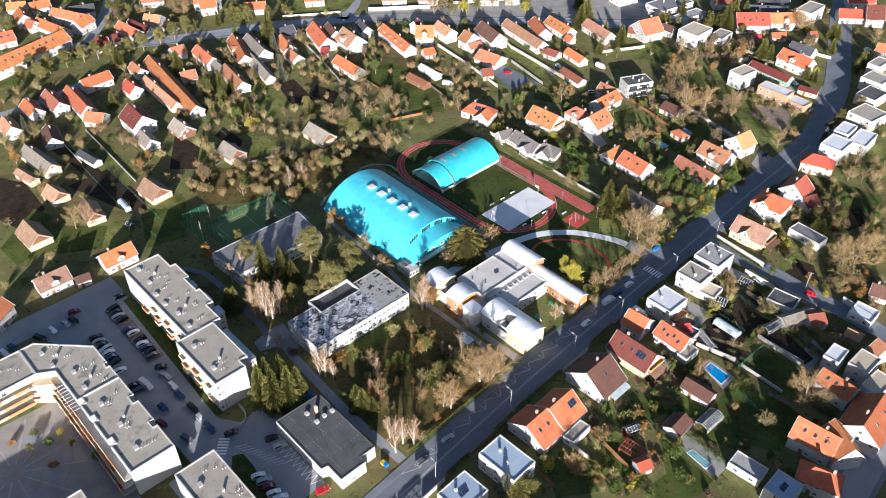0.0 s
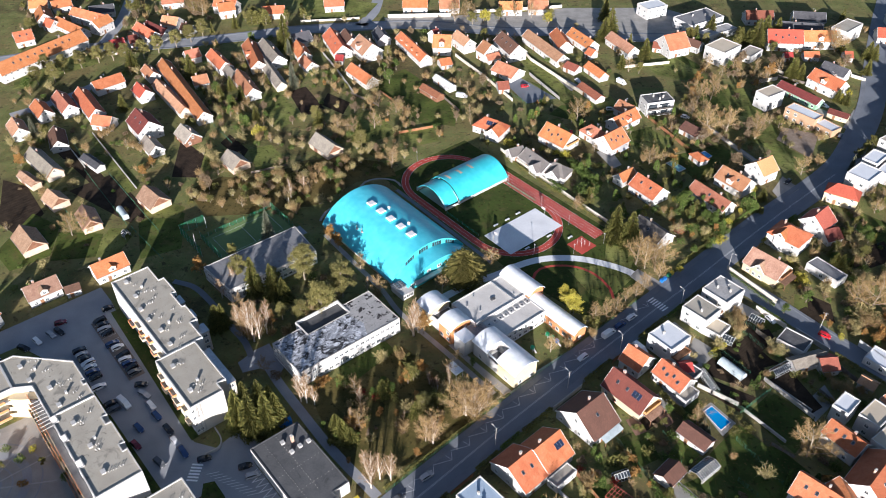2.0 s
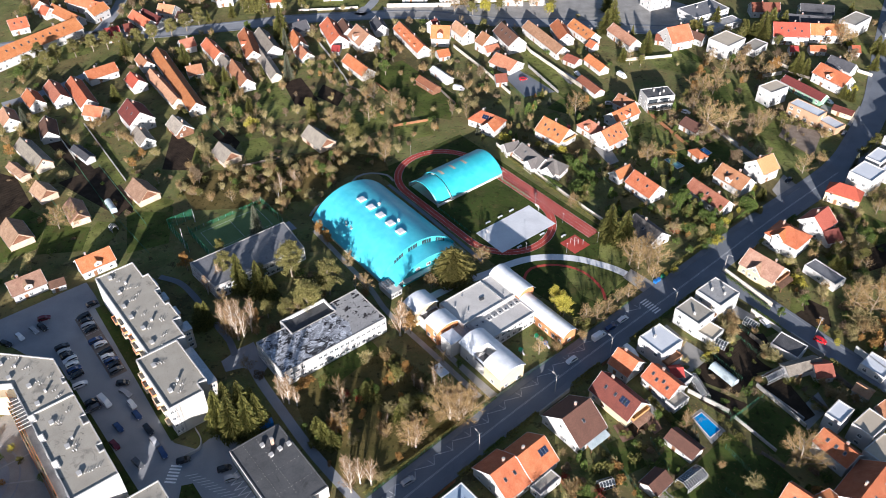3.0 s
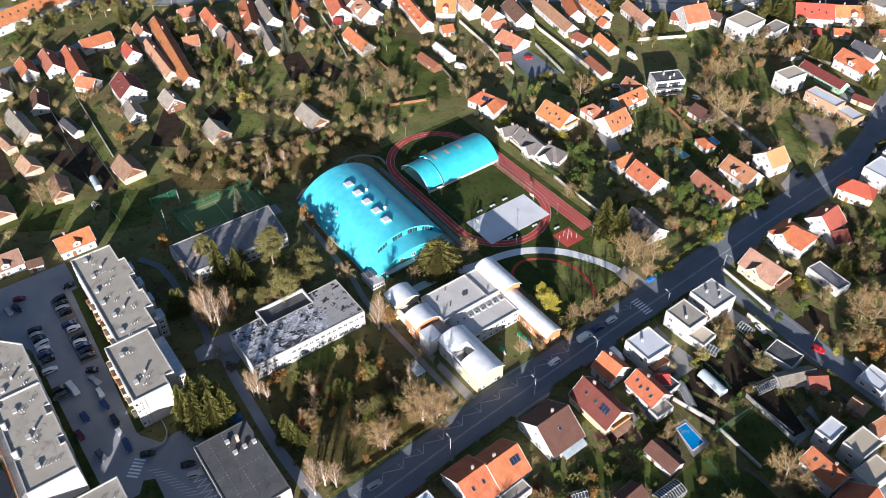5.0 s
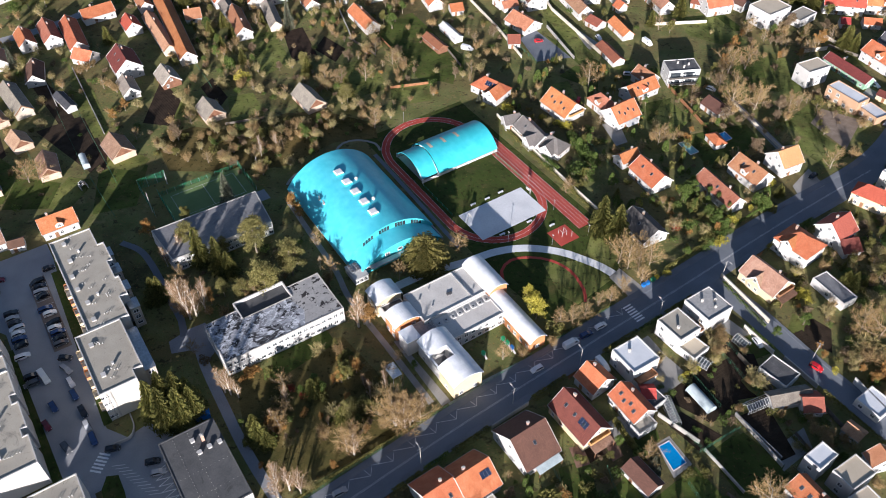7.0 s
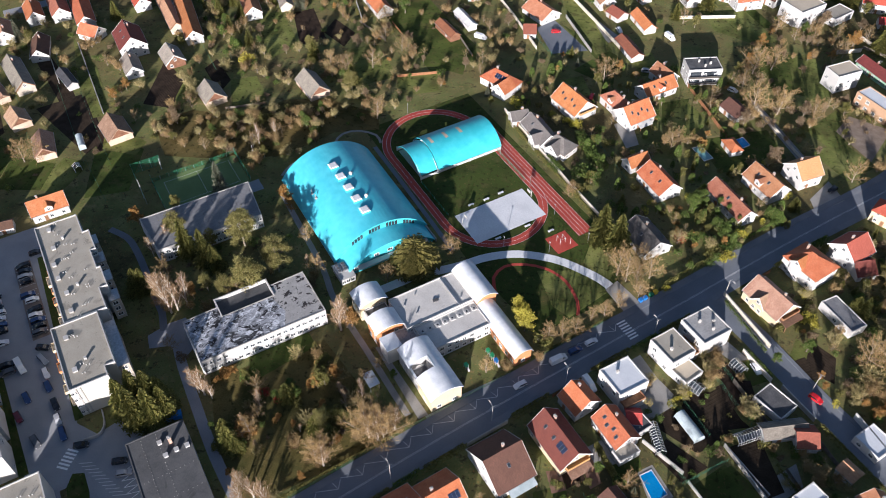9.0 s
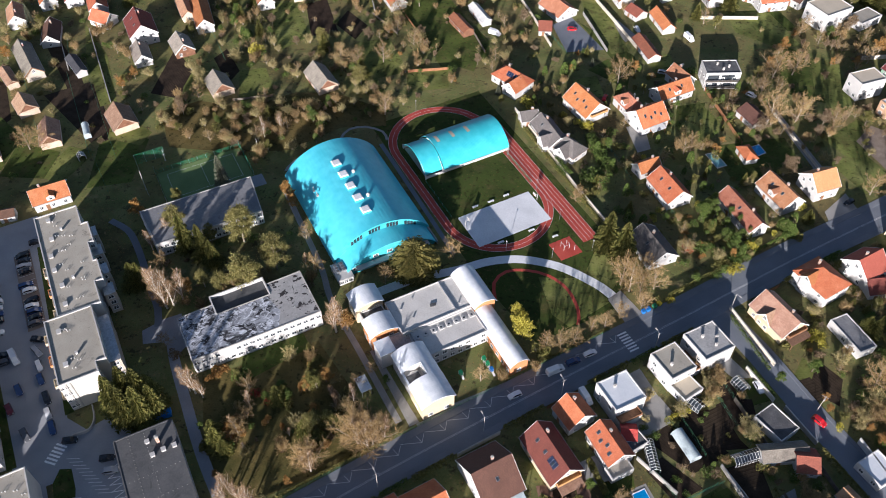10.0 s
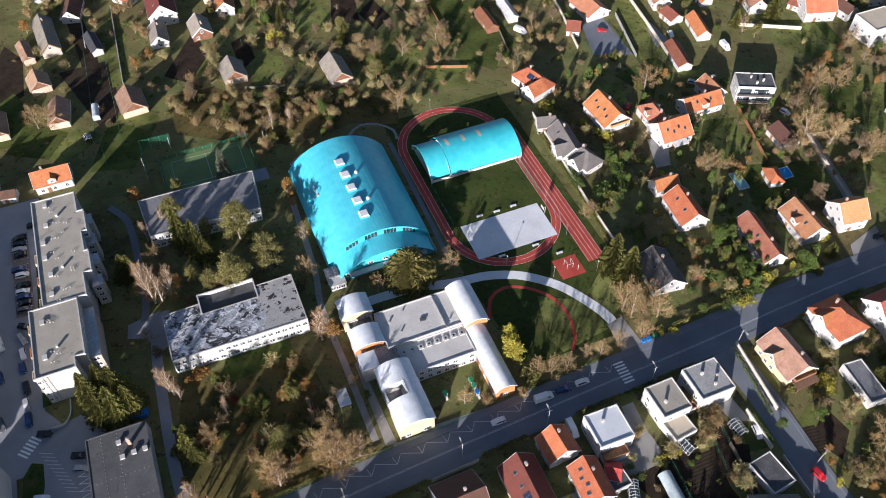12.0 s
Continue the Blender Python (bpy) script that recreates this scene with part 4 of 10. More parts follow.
MAT["darkfelt"] = surface("dark_felt_roof", ((0.06, 0.062, 0.066), (0.09, 0.092, 0.096), (0.12, 0.12, 0.122)), size=4, rough=0.9, bump=0.25, fine=12, spread=0.9, pattern=blotched(3, 0.58, 0.1, (0.05, 0.05, 0.053), (1, 1, 1), 0.7))
OLD = [(-182.2, 108.6), (-165.6, 108.6), (-165.2, 147), (-182.8, 147), (-182.6, 135.6), (-178.4, 135.6), (-178.4, 119.6), (-182.4, 119.6)]
old = block("old_school", OLD, 6.6, "wornfelt", "wall_white", "two-storey white school wing with patched black and white felt roof", parapet=0.25, rim="concrete", floors=2, edges=(0, 1, 2, 3), gap=1.95, sx=1.3, sz=0.95, storey=3.0, base=1.6, skip=0.06)
Shape().prism([(-181.8, 109), (-165.9, 109), (-165.8, 134.2), (-171, 136.5), (-178, 134.6), (-178.0, 119.2), (-182.0, 119.2)], 6.46, 6.475).make("felt_patch", "patchy", old, "black and white blistered roofing felt")
rg = random.Random(3)
for i in range(10):
    u, v = rg.uniform(-176, -167), rg.uniform(112, 145)
    Shape().tube((u, v, 6.45), (u, v, 6.9), 0.1, sides=6).make("vent_pipe", "metal", old)
s = Shape()
for a in ((-185.6, 119.2, -185.2, 136.0), (-185.2, 119.2, -178.4, 119.596), (-185.2, 135.604, -178.4, 136.0)):
    s.box(a[0], a[1], 0, a[2], a[3], 6.75)
s.make("light_well_wall", "wall_white", old)
Shape().box(-185.2, 119.6, 0, -178.404, 135.6, 5.5).make("light_well_floor", "darkfelt", old)
DARK = [(-151.6, 83.2), (-129.0, 83.0), (-128.6, 85.0), (-122.5, 85.0), (-122.5, 93.6), (-124.7, 93.6), (-124.7, 98.7), (-151.4, 98.7)]
dark = block("service_building", DARK, 5.0, "darkfelt", "wall_white", "white service building with a dark felt roof and brick chimney", parapet=0.25, rim="darkfelt", floors=1, edges=(0, 3), gap=5)
for u, v in ((-147.3, 91.3), (-143.2, 94.6), (-143.1, 97.4), (-142.9, 91.7)):
    Shape().box(u - 0.5, v - 0.5, 4.8, u + 0.5, v + 0.5, 5.5).box(u - 0.62, v - 0.62, 5.5, u + 0.62, v + 0.62, 5.62).make("roof_vent", "wall_white", dark)
chimney(dark, -146.2, 93.9, 4.85, 7.4, 0.8, 0.8, "brick" if "brick" in MAT else "orangewall")
for u0, v0, u1, v1 in ((-151, 91, -128, 91), (-138, 84, -138, 98), (-151, 87, -124, 87), (-131, 86, -131, 98)):
    s = Shape()
    n = int(max(u1 - u0, v1 - v0) / 1.1)
    for i in range(n):
        u, v = u0 + (u1 - u0) * (i + 0.5) / n, v0 + (v1 - v0) * (i + 0.5) / n
        s.box(u - 0.07, v - 0.07, 4.85, u + 0.07, v + 0.07, 4.95)
    s.make("lightning_rod_footing", "concrete", dark)
block("nursery_school", [(-231.5, 109.2), (-214.4, 110.4), (-213.4, 145.2), (-231.0, 147)], 6.0, "slatefelt", "wall_white", "white two-storey school pavilion with a worn grey felt roof", floors=2, edges=(0, 1, 2), gap=2.0, sx=1.4, storey=2.8, base=1.4, skip=0.02, parapet=0.25, rim="concrete")


def roof_kit(b, spots, z):
    """Hatches, vents and pipes on a flat roof."""
    for u, v, k in spots:
        if k == "head":
            Shape().box(u - 0.7, v - 0.55, z, u + 0.7, v + 0.55, z + 0.5).box(u - 0.8, v - 0.65, z + 0.5, u + 0.8, v + 0.65, z + 0.58, 1).make("roof_hatch", ("concrete", "wall_white"), b)
        elif k == "vent":
            Shape().box(u - 0.3, v - 0.3, z, u + 0.3, v + 0.3, z + 0.9).box(u - 0.38, v - 0.38, z + 0.9, u + 0.38, v + 0.38, z + 1.0).make("vent", "wall_white", b)
        else:
            Shape().tube((u, v, z), (u, v, z + 0.45), 0.1, sides=6).tube((u, v, z + 0.45), (u, v, z + 0.58), 0.18, 0.06, sides=6).make("vent_pipe", "wall_white", b)


def kit(u0, v0, u1, v1, seed, n=3):
    spots = []
    for i in range(n):
        u = u0 + (i + 0.5) * (u1 - u0) / n
        spots.append((u + 2 * shade(i, seed) - 1, v0 + 2.2 + 2 * shade(seed, i), "head"))
        if i % 2:
            spots.append((u - 2.5, (v0 + v1) / 2 + 1, "vent"))
        for k in range(3):
            a, b = u + 6 * shade(seed + k, i) - 3, v0 + 4 + (v1 - v0 - 5.5) * shade(i, seed + k * 2)
            for q in range(2):
                spots.append((a + 0.1 * q, b + 0.75 * q, "pipe"))
    return spots


A_LONG = [(-236.7, 78.9), (-193.3, 78.9), (-193.3, 91), (-201.8, 91), (-201.8, 93.4), (-210.5, 93.4), (-210.5, 92.3), (-218.5, 92.3), (-218.5, 93.9), (-227.8, 93.9), (-227.8, 92), (-236.7, 92)]
A1 = block("apartment_block", A_LONG, 12.4, "gravel", "wall_white", "long four-storey white apartment block with a stepped gravelled roof", "apartment block", floors=4, edges=(0, 2, 4, 7, 9), gap=3.3)
roof_kit(A1, kit(-236.7, 78.9, -214, 91, 1) + kit(-214, 78.9, -193.3, 90.5, 2), 12.05)
A_SHORT = [(-193.2, 75.1), (-169.5, 75.1), (-169.5, 85.6), (-173, 85.6), (-173, 88.3), (-193.2, 88.3)]
A3 = block("apartment_block", A_SHORT, 12.5, "gravel", "wall_ivory", "four-storey cream apartment block with balconies and a gravelled flat roof", "apartment block", floors=4, edges=(0, 4), gap=3.3)
roof_kit(A3, kit(-193.2, 75.1, -169.5, 86, 3, 2), 12.15)
B_LONG = [(-212.2, 38.2), (-209.2, 43), (-193.6, 43), (-193.6, 44.4), (-191.2, 44.4), (-191.2, 43), (-185, 43), (-185, 44.2), (-182.8, 44.2), (-182.8, 43), (-174, 43), (-174, 44.4), (-171.6, 44.4), (-171.6, 43), (-159.5, 43), (-159.5, 56),
          (-169.5, 56), (-169.5, 54.6), (-172, 54.6), (-172, 56.2), (-181.5, 56.2), (-181.5, 54.6), (-184.5, 54.6), (-184.5, 56.2), (-200.2, 56.2), (-200.2, 55.2), (-202, 55.2), (-202, 56.2), (-211.4, 56.2), (-225.6, 42.7), (-225.6, 38.2)]
B1 = block("apartment_block", B_LONG, 10.6, "gravel", "wall_white", "long white apartment block with a chamfered corner and grey gravelled roof", "apartment block", floors=3, edges=(15, 19, 23, 27, 28), gap=3.2)
roof_kit(B1, kit(-208, 44, -194, 54, 4, 2) + kit(-192, 44.5, -160, 54, 5, 3) + kit(-222, 40, -210, 50, 8, 2), 10.25)
Shape().box(-193.9, 44.8, 10.256, -193.55, 55.8, 10.75).make("party_wall", "wall_white", B1)
B2 = block("apartment_block", [(-225.6, -22), (-212.2, -22), (-212.2, 38.19), (-225.6, 38.19)], 10.6, "gravel", "wall_cream", "apartment wing with orange galleries round the paved square", "apartment block", floors=3, edges=(3,), gap=3.2)
roof_kit(B2, kit(-224, 24, -213, 36, 6, 1) + kit(-224, 2, -213, 20, 7, 2), 10.25)
block("apartment_block", [(-164.2, -14), (-120, -14), (-120, 31), (-163.8, 31)], 10.6, "gravel", "wall_white", "white apartment block closing the paved square", "apartment block")
C1 = block("apartment_block", [(-151, 51.2), (-112, 51.2), (-112, 63.3), (-146, 63.3), (-151, 63.3)], 10.6, "gravel", "wall_white", "white apartment block with a gravelled flat roof by the crossing", "apartment block", floors=3, edges=(0, 2, 4), gap=3.2)
roof_kit(C1, kit(-149, 51.2, -112, 63.3, 6, 4), 10.25)

# ---- school with white vaulted roofs ----
MAT["palefelt"] = surface("pale_worn_roof_felt", ((0.4, 0.385, 0.36), (0.55, 0.53, 0.5), (0.64, 0.62, 0.59)), size=5, rough=0.9, bump=0.2, fine=14, vary=0.04, spread=1.0, detail=8, pattern=blotched(3.5, 0.6, 0.12, (0.3, 0.28, 0.26), (1, 1, 1), 0.6))
school = thing("school", CAMPUS, "modern white and orange school with white vaulted sheet roofs", "school")
slab("", -159.8, 165.0, -147.2, 187.58, 6.2, "palefelt", "wall_white", "", floors=2, parent=school, gap=2.6)
slab("", -147.19, 167.2, -137.4, 187.38, 5.4, "palefelt", "wall_white", "", floors=2, parent=school, gap=2.2, sx=1.3, storey=2.6, base=1.3)
for i in range(8):
    v = 168.6 + 2.5 * i
    Shape().box(-145.4, v - 0.72, 4.9, -143.9, v + 0.72, 5.42).box(-144.95, v - 0.28, 5.424, -144.4, v + 0.28, 5.47, 1).make("roof_light", ("wall_white", "glass"), school)


def vaulted(u0, u1, v0, v1, crest, spring, wall, over=0.4, windows=2, gap=2.6):
    p = uv((u0 + u1) / 2, (v0 + v1) / 2)
    take(*p, -46, u1 - u0, v1 - v0)
    vault(Shape(), u0 - over, u1 + over, v0 - over, v1 + over, crest, spring, 0.22, n=14).make("vaulted_roof", "whitemetal", school, "curved white sheet metal roof")
    s = Shape().prism([(u0, v0), (u1, v0), (u1, v1), (u0, v1)], 0, spring - 0.2)
    arch_wall(s, u0, v0, v1, crest - 0.3, spring - 0.25, spring - 0.3, 0.3, n=14)
    arch_wall(s, u1 - 0.3, v0, v1, crest - 0.3, spring - 0.25, spring - 0.3, 0.3, n=14)
    s.make("wing_wall", wall, school)
    for key, ln, q in (("v", u1 - u0, pose((u0 + u1) / 2, v0, 0)), ("V", u1 - u0, pose((u0 + u1) / 2, v1, 0, 0, 0, 180)), ("U", v1 - v0, pose(u1, (v0 + v1) / 2, 0, 0, 0, 90))):
        facade(school, ln, q, windows, 2.8, 1.5, gap, seed=u0 + v1, sx=1.15)


vaulted(-159.6, -145.3, 187.6, 194.4, 8.6, 6.6, "orangewall")
vaulted(-144.9, -123.9, 187.4, 193.0, 6.2, 4.4, "orangewall", windows=1)
vaulted(-167.4, -160.9, 156.3, 164.9, 8.0, 6.4, "wall_cream")
vaulted(-156.0, -149.7, 156.3, 164.6, 8.0, 6.4, "orangewall")
vaulted(-141.8, -135.4, 159.2, 168.6, 8.0, 6.0, "wall_white", windows=1, gap=3.0)
Shape().box(-135.4, 159.0, 5.7, -130.4, 159.5, 6.0).make("roof_beam", "whitemetal", school)
vaulted(-130.4, -122.6, 159.2, 168.8, 8.0, 6.0, "wall_cream", windows=1, gap=4.4)
slab("", -160.89, 157.2, -156.41, 164.4, 4.6, "bitumen", "wall_white", "", floors=1, parent=school, faces="v")
slab("", -149.29, 160.9, -141.81, 167.0, 4.6, "greyfelt", "wall_white", "", floors=1, parent=school, faces="v")
Shape().box(-148.0, 156.2, 0, -142.8, 160.8, 6.2).box(-148.15, 156.05, 6.2, -142.65, 160.95, 6.4, 1).make("stair_block", ("wall_white", "whitemetal"), school)
slab("", -135.39, 159.3, -130.41, 164.3, 3.8, "bitumen", "wall_white", "", floors=1, parent=school, faces="v", parapet=0.2)
link_ = Shape()
top = [(w, z) for w, z in arc(5.2, 8.0, 6.0, 28) if w > 0.5]
for (w, z), (w2, z2) in zip(top, top[1:]):
    link_.face([(-135.4, 163.9 + w, z), (-130.2, 163.9 + w, z), (-130.2, 163.9 + w2, z2), (-135.4, 163.9 + w2, z2)])
w, z = top[0]
link_.box(-135.0, 163.9 + w, z - 0.3, -130.8, 164.06 + w, z + 0.06)
link_.make("roof_link", "whitemetal", school)
Shape().box(-135.4, 164.4, 0, -130.4, 168.7, 6.0).box(-135.0, 164.5, 6.0, -130.8, 164.7, 7.6).make("link_wall", "wall_white", school)
Shape().box(-159.5, 182.6, 5.9, -147.5, 182.9, 6.42).make("roof_joint", "metal", school)
for u, v, a in ((-152.6, 177.4, 1.1), (-151.0, 170.2, 0.3), (-157.6, 173.0, 0.25), (-149.8, 184.6, 0.3), (-155.4, 168.2, 0.35)):
    Shape().prism([(u - a * 0.5, v - a * 0.7), (u + a * 0.4, v - a * 0.9), (u + a * 0.6, v + a * 0.5), (u - a * 0.3, v + a)], 5.9, 6.26 if a > 1 else 6.5).make("roof_drain" if a > 1 else "roof_vent", "bitumen" if a > 1 else "metal", school)


# ---- houses ----
# old village street beyond the gardens
house(-253.6, 471.7, 14, 11.0, 7.8, 2.9, 6.2, "orange", "white")
house(-243.3, 456.3, -57, 15.2, 9.5, 3.4, 7.4, "orange", "white")
house(-240.0, 472.3, 32, 11.3, 7.8, 3.4, 6.7, "orange", "white")
house(-215.0, 454.7, -23, 25.5, 7.8, 4.7, 8.0, "orange", "white")
house(-204.6, 445.8, 67, 11.8, 7.8, 4.7, 8.0, "orange", "white")
house(-212.8, 466.2, 21, 14.0, 7.8, 3.4, 6.7, "slate", "white")
house(-234.1, 446.2, -29, 7.7, 7.8, 2.9, 6.2, "orange", "white")
house(-221.3, 443.0, -34, 27.1, 7.8, 2.9, 6.2, "orange", "white")
house(-220.5, 405.3, 59, 51.2, 11.0, 4.7, 9.3, "orange", "white", skylights=9, label='long white building with an orange roof and many skylights')
house(-241.0, 427.2, 36, 9.9, 9.9, 3.4, 7.5, "orange", "white", skylights=2)
house(-186.3, 422.5, 32, 8.0, 9.9, 2.5, 6.6, "red", "white", skylights=2)
house(-181.1, 430.6, 34, 5.2, 9.1, 2.5, 5.2, "maroon", "white")
house(-176.4, 439.9, -40, 19.7, 7.8, 2.9, 6.2, "orange", "white")
house(-171.3, 442.9, -36, 19.0, 7.8, 2.9, 6.2, "maroon", "white")
house(-166.5, 452.6, -12, 10.6, 8.6, 3.4, 7.0, "clay", "white")
house(-155.3, 446.9, -21, 8.4, 6.6, 2.5, 5.3, "brown", "white")
house(-140.0, 471.0, 25, 9.9, 8.4, 4.7, 8.2, "orange", "white")
house(-109.0, 414.4, -65, 29.3, 8.7, 3.4, 7.1, "orange", "white", dormer=1)
house(-100.6, 417.9, -57, 24.5, 9.1, 3.4, 7.2, "weathered", "white")
house(-94.4, 395.9, -59, 29.4, 6.2, 2.5, 5.1, "weathered", "plaster")
house(-88.6, 436.0, 38, 10.9, 9.0, 3.4, 7.2, "slate", "white")
house(-85.3, 421.1, -62, 15.8, 7.8, 3.4, 6.7, "orange", "white")
house(-79.0, 408.7, -54, 10.6, 7.4, 2.5, 5.6, "clay", "white")
house(-67.9, 431.6, -64, 25.0, 10.3, 3.4, 7.7, "orange", "white", skylights=2)
house(-63.7, 416.2, 0, 4.5, 6.6, 2.5, 4.5, "red", "white")
house(-61.9, 435.2, -64, 13.9, 7.8, 4.7, 8.0, "brown", "white")
house(-50.8, 424.8, -54, 15.0, 12.2, 4.7, 9.8, "tan", "white", dormer=1)
house(-45.3, 442.8, -65, 12.4, 7.8, 3.4, 6.7, "slate", "white")
house(-26.0, 428.5, -59, 32.4, 7.8, 3.4, 6.7, "orange", "white", dormer=4)
house(-10.9, 433.1, 0, 10.2, 11.6, 4.7, 9.6, "orange", "white", dormer=1)
house(-8.4, 415.4, 25, 6.5, 7.7, 2.5, 4.8, "orange", "white")
house(-15.8, 443.4, 45, 4.5, 7.8, 4.7, 8.0, "maroon", "white")
house(-12.4, 383.6, -46, 14.1, 5.5, 2.5, 4.2, "redbrown", "timber")
house(-6.9, 393.8, -49, 14.7, 4.8, 2.5, 3.9, "sheet", "white")
house(-49.0, 397.1, -49, 20.0, 7.8, 2.9, 6.2, "orange", "white")
house(0.1, 437.6, -56, 14.2, 7.8, 4.7, 8.0, "tan", "white")
house(13.3, 426.9, -50, 7.5, 10.1, 4.7, 8.9, "clay", "white")
house(16.1, 423.1, 32, 8.0, 6.7, 2.5, 4.5, "clay", "white")
house(25.2, 432.4, -62, 19.7, 10.4, 4.7, 9.1, "brown", "white", skylights=3)
house(24.6, 408.0, -40, 14.3, 11.2, 2.5, 5.9, "clay", "white")
house(22.2, 391.8, 13, 5.9, 8.2, 2.5, 5.0, "redbrown", "white")
house(43.9, 434.6, -59, 35.5, 7.8, 3.4, 6.7, "tan", "white")
house(57.8, 414.3, -41, 8.1, 7.1, 2.5, 4.6, "redbrown", "white")
house(52.9, 443.3, -75, 18.6, 8.6, 3.4, 7.0, "orange", "white")
house(64.5, 445.0, -58, 20.3, 8.2, 3.4, 6.8, "orange", "white", skylights=4)
house(68.5, 431.0, -47, 4.9, 6.2, 2.5, 5.1, "orange", "white")
house(85.4, 440.5, -61, 21.9, 7.8, 3.4, 6.7, "tan", "white")
house(69.5, 410.4, -59, 14.6, 6.2, 2.5, 5.1, "orange", "white")
house(65.5, 388.5, -57, 16.0, 6.3, 2.5, 4.4, "redbrown", "white")
house(111.9, 440.7, 27, 13.4, 14.0, 4.7, 10.6, "orange", "white")
house(104.8, 442.3, -15, 5.6, 7.1, 2.5, 4.6, "redbrown", "white")
house(124.0, 443.4, -37, 8.5, 6.2, 3.4, 6.0, "brown", "white")
flat_house(136.3, 432.7, 44, 14.5, 12.1, 8.5, "beige", "white")
flat_house(151.9, 436.3, 48, 12.7, 7.6, 4, "gravel", "white")
house(172.2, 451.1, 0, 18.9, 12.4, 4.7, 9.9, "red", "white", skylights=4)
house(191.1, 453.2, 3, 17.6, 9.9, 4.7, 8.9, "orange", "white", dormer=1)
house(185.3, 468.3, -7, 24.3, 7.8, 3.4, 6.7, "slate", "white")
flat_house(208.8, 463.4, 45, 16.9, 9.3, 8, "gravel", "white")
house(183.5, 436.8, 0, 8.3, 6.2, 2.5, 4.4, "orange", "white")
house(171.3, 435.2, 0, 4.6, 6.2, 2.5, 4.4, "red", "white")
house(202.7, 437.7, 0, 4.5, 7.5, 2.5, 4.7, "orange", "white")
house(190.1, 417.1, -45, 13.3, 7.8, 3.4, 6.7, "slate", "white")
house(181.9, 402.3, -53, 17.7, 9.5, 4.7, 8.7, "orange", "white", dormer=1)
house(166.4, 392.7, -52, 23.4, 6.2, 2.9, 5.3, "maroon", "green")
flat_house(149.5, 385.2, 36, 11.5, 7.7, 8, "beige", "white")
house(232.7, 462.6, -5, 15.5, 9.1, 3.4, 7.2, "red", "white")
house(243.9, 460.2, -9, 10.0, 14.0, 4.7, 10.6, "maroon", "white", skylights=3)
house(231.1, 415.7, -36, 5.6, 7.8, 4.7, 8.0, "orange", "white")
# white modern row by the curved road
flat_house(220.4, 395.1, 42, 11.3, 6.3, 8, "gravel", "white")
flat_house(214.3, 381.2, 40, 10.9, 10.7, 6.5, "gravel", "white")
flat_house(206.8, 367.2, 40, 13.0, 9.5, 5.5, "bitumen", "white")
flat_house(197.2, 347.6, 36, 13.3, 12.1, 6, "gravel", "white")
flat_house(180.8, 331.9, 47, 10.5, 6.4, 7, "pale", "white")
flat_house(186.7, 326.3, 48, 14.0, 7.8, 5.5, "pale", "white")
flat_house(172.2, 319.0, 45, 11.6, 9.4, 7.5, "pale", "white")
house(160.8, 307.5, -28, 13.4, 7.8, 4.7, 8.0, "red", "cream", hip=True)
# building site with a pale flat roof
flat_house(161.8, 370.4, 133, 15.3, 6.9, 6, "pale", "blockwork")
flat_house(171.1, 362.7, 127, 9.4, 6.8, 3.5, "pale", "blockwork")
house(179.6, 374.8, -36, 9.6, 4.9, 2.5, 4.0, "maroon", "cream")
# villas round the sports ground
house(132.2, 323.2, 36, 9.8, 10.4, 4.7, 9.1, "peach", "white")
house(108.3, 333.4, -61, 7.9, 5.4, 2.5, 4.1, "orange", "white", hip=True)
house(119.7, 314.6, -49, 14.2, 9.8, 3.4, 7.5, "clay", "white", dormer=1, skylights=2)
house(107.8, 301.9, -52, 18.9, 7.8, 3.4, 6.7, "clay", "white", skylights=1)
cross_wing(house(17.7, 351.7, -28, 15.5, 9.0, 3.4, 7.0, "orange", "white", hip=True, panels=2), 4.2, 7.4, 7.2, 3.4, 6.7, "orange", "white")
_v = house(48.1, 343.8, -43, 15.1, 11.4, 3.4, 8.2, "orange", "white", skylights=4)
gable_balcony(_v, 7.55, 7.5, 3.6, mat="rustic")
house(28.8, 330.7, 29, 7.1, 6.2, 2.9, 5.5, "greytile", "white")
cross_wing(house(38.3, 323.7, -51, 15.7, 8.4, 2.9, 6.4, "greytile", "white", skylights=2), 3.6, 6.0, 5.6, 2.9, 5.6, "greytile", "white")
cross_wing(house(46.4, 318.0, -30, 11.5, 8.6, 2.9, 6.5, "greytile", "white", hip=True), 0.6, 6.2, 6.4, 2.9, 6.1, "greytile", "white")
house(64.1, 348.7, -48, 12.0, 7.8, 3.4, 6.7, "clay", "white", hip=True, dormer=1)
_v = house(71.3, 342.6, 45, 12.5, 11.3, 3.4, 8.2, "orange", "white", skylights=4)
porch(_v, 0, -5.3, 6.0, 2.6, 2.9, "sheet")
house(78.4, 361.5, 43, 15.6, 8.4, 3.4, 6.9, "orange", "white", skylights=2, dormer=1)
house(80.8, 371.2, -44, 9.8, 7.8, 3.4, 6.7, "clay", "white")
_v = flat_house(95.3, 376.8, 18, 13.7, 8.5, 7, "bitumen", "white", units=3)
for z in (0.6, 3.5):
    Shape().box(-6.8, -5.9, z, 6.0, -4.26, z + 0.2).make("balcony_slab", "wall_white", _v)
    Shape().box(-6.8, -5.9, z + 1.0, 6.0, -5.82, z + 1.1).box(-6.8, -5.88, z + 0.3, 6.0, -5.84, z + 0.95).make("balcony_railing", "darkframe", _v, "dark balcony railing")
    Shape().box(-5.9, -4.29, z + 0.3, -1.6, -4.255, z + 2.4).box(-0.6, -4.29, z + 0.3, 4.6, -4.255, z + 2.4).make("terrace_window", "glass", _v)
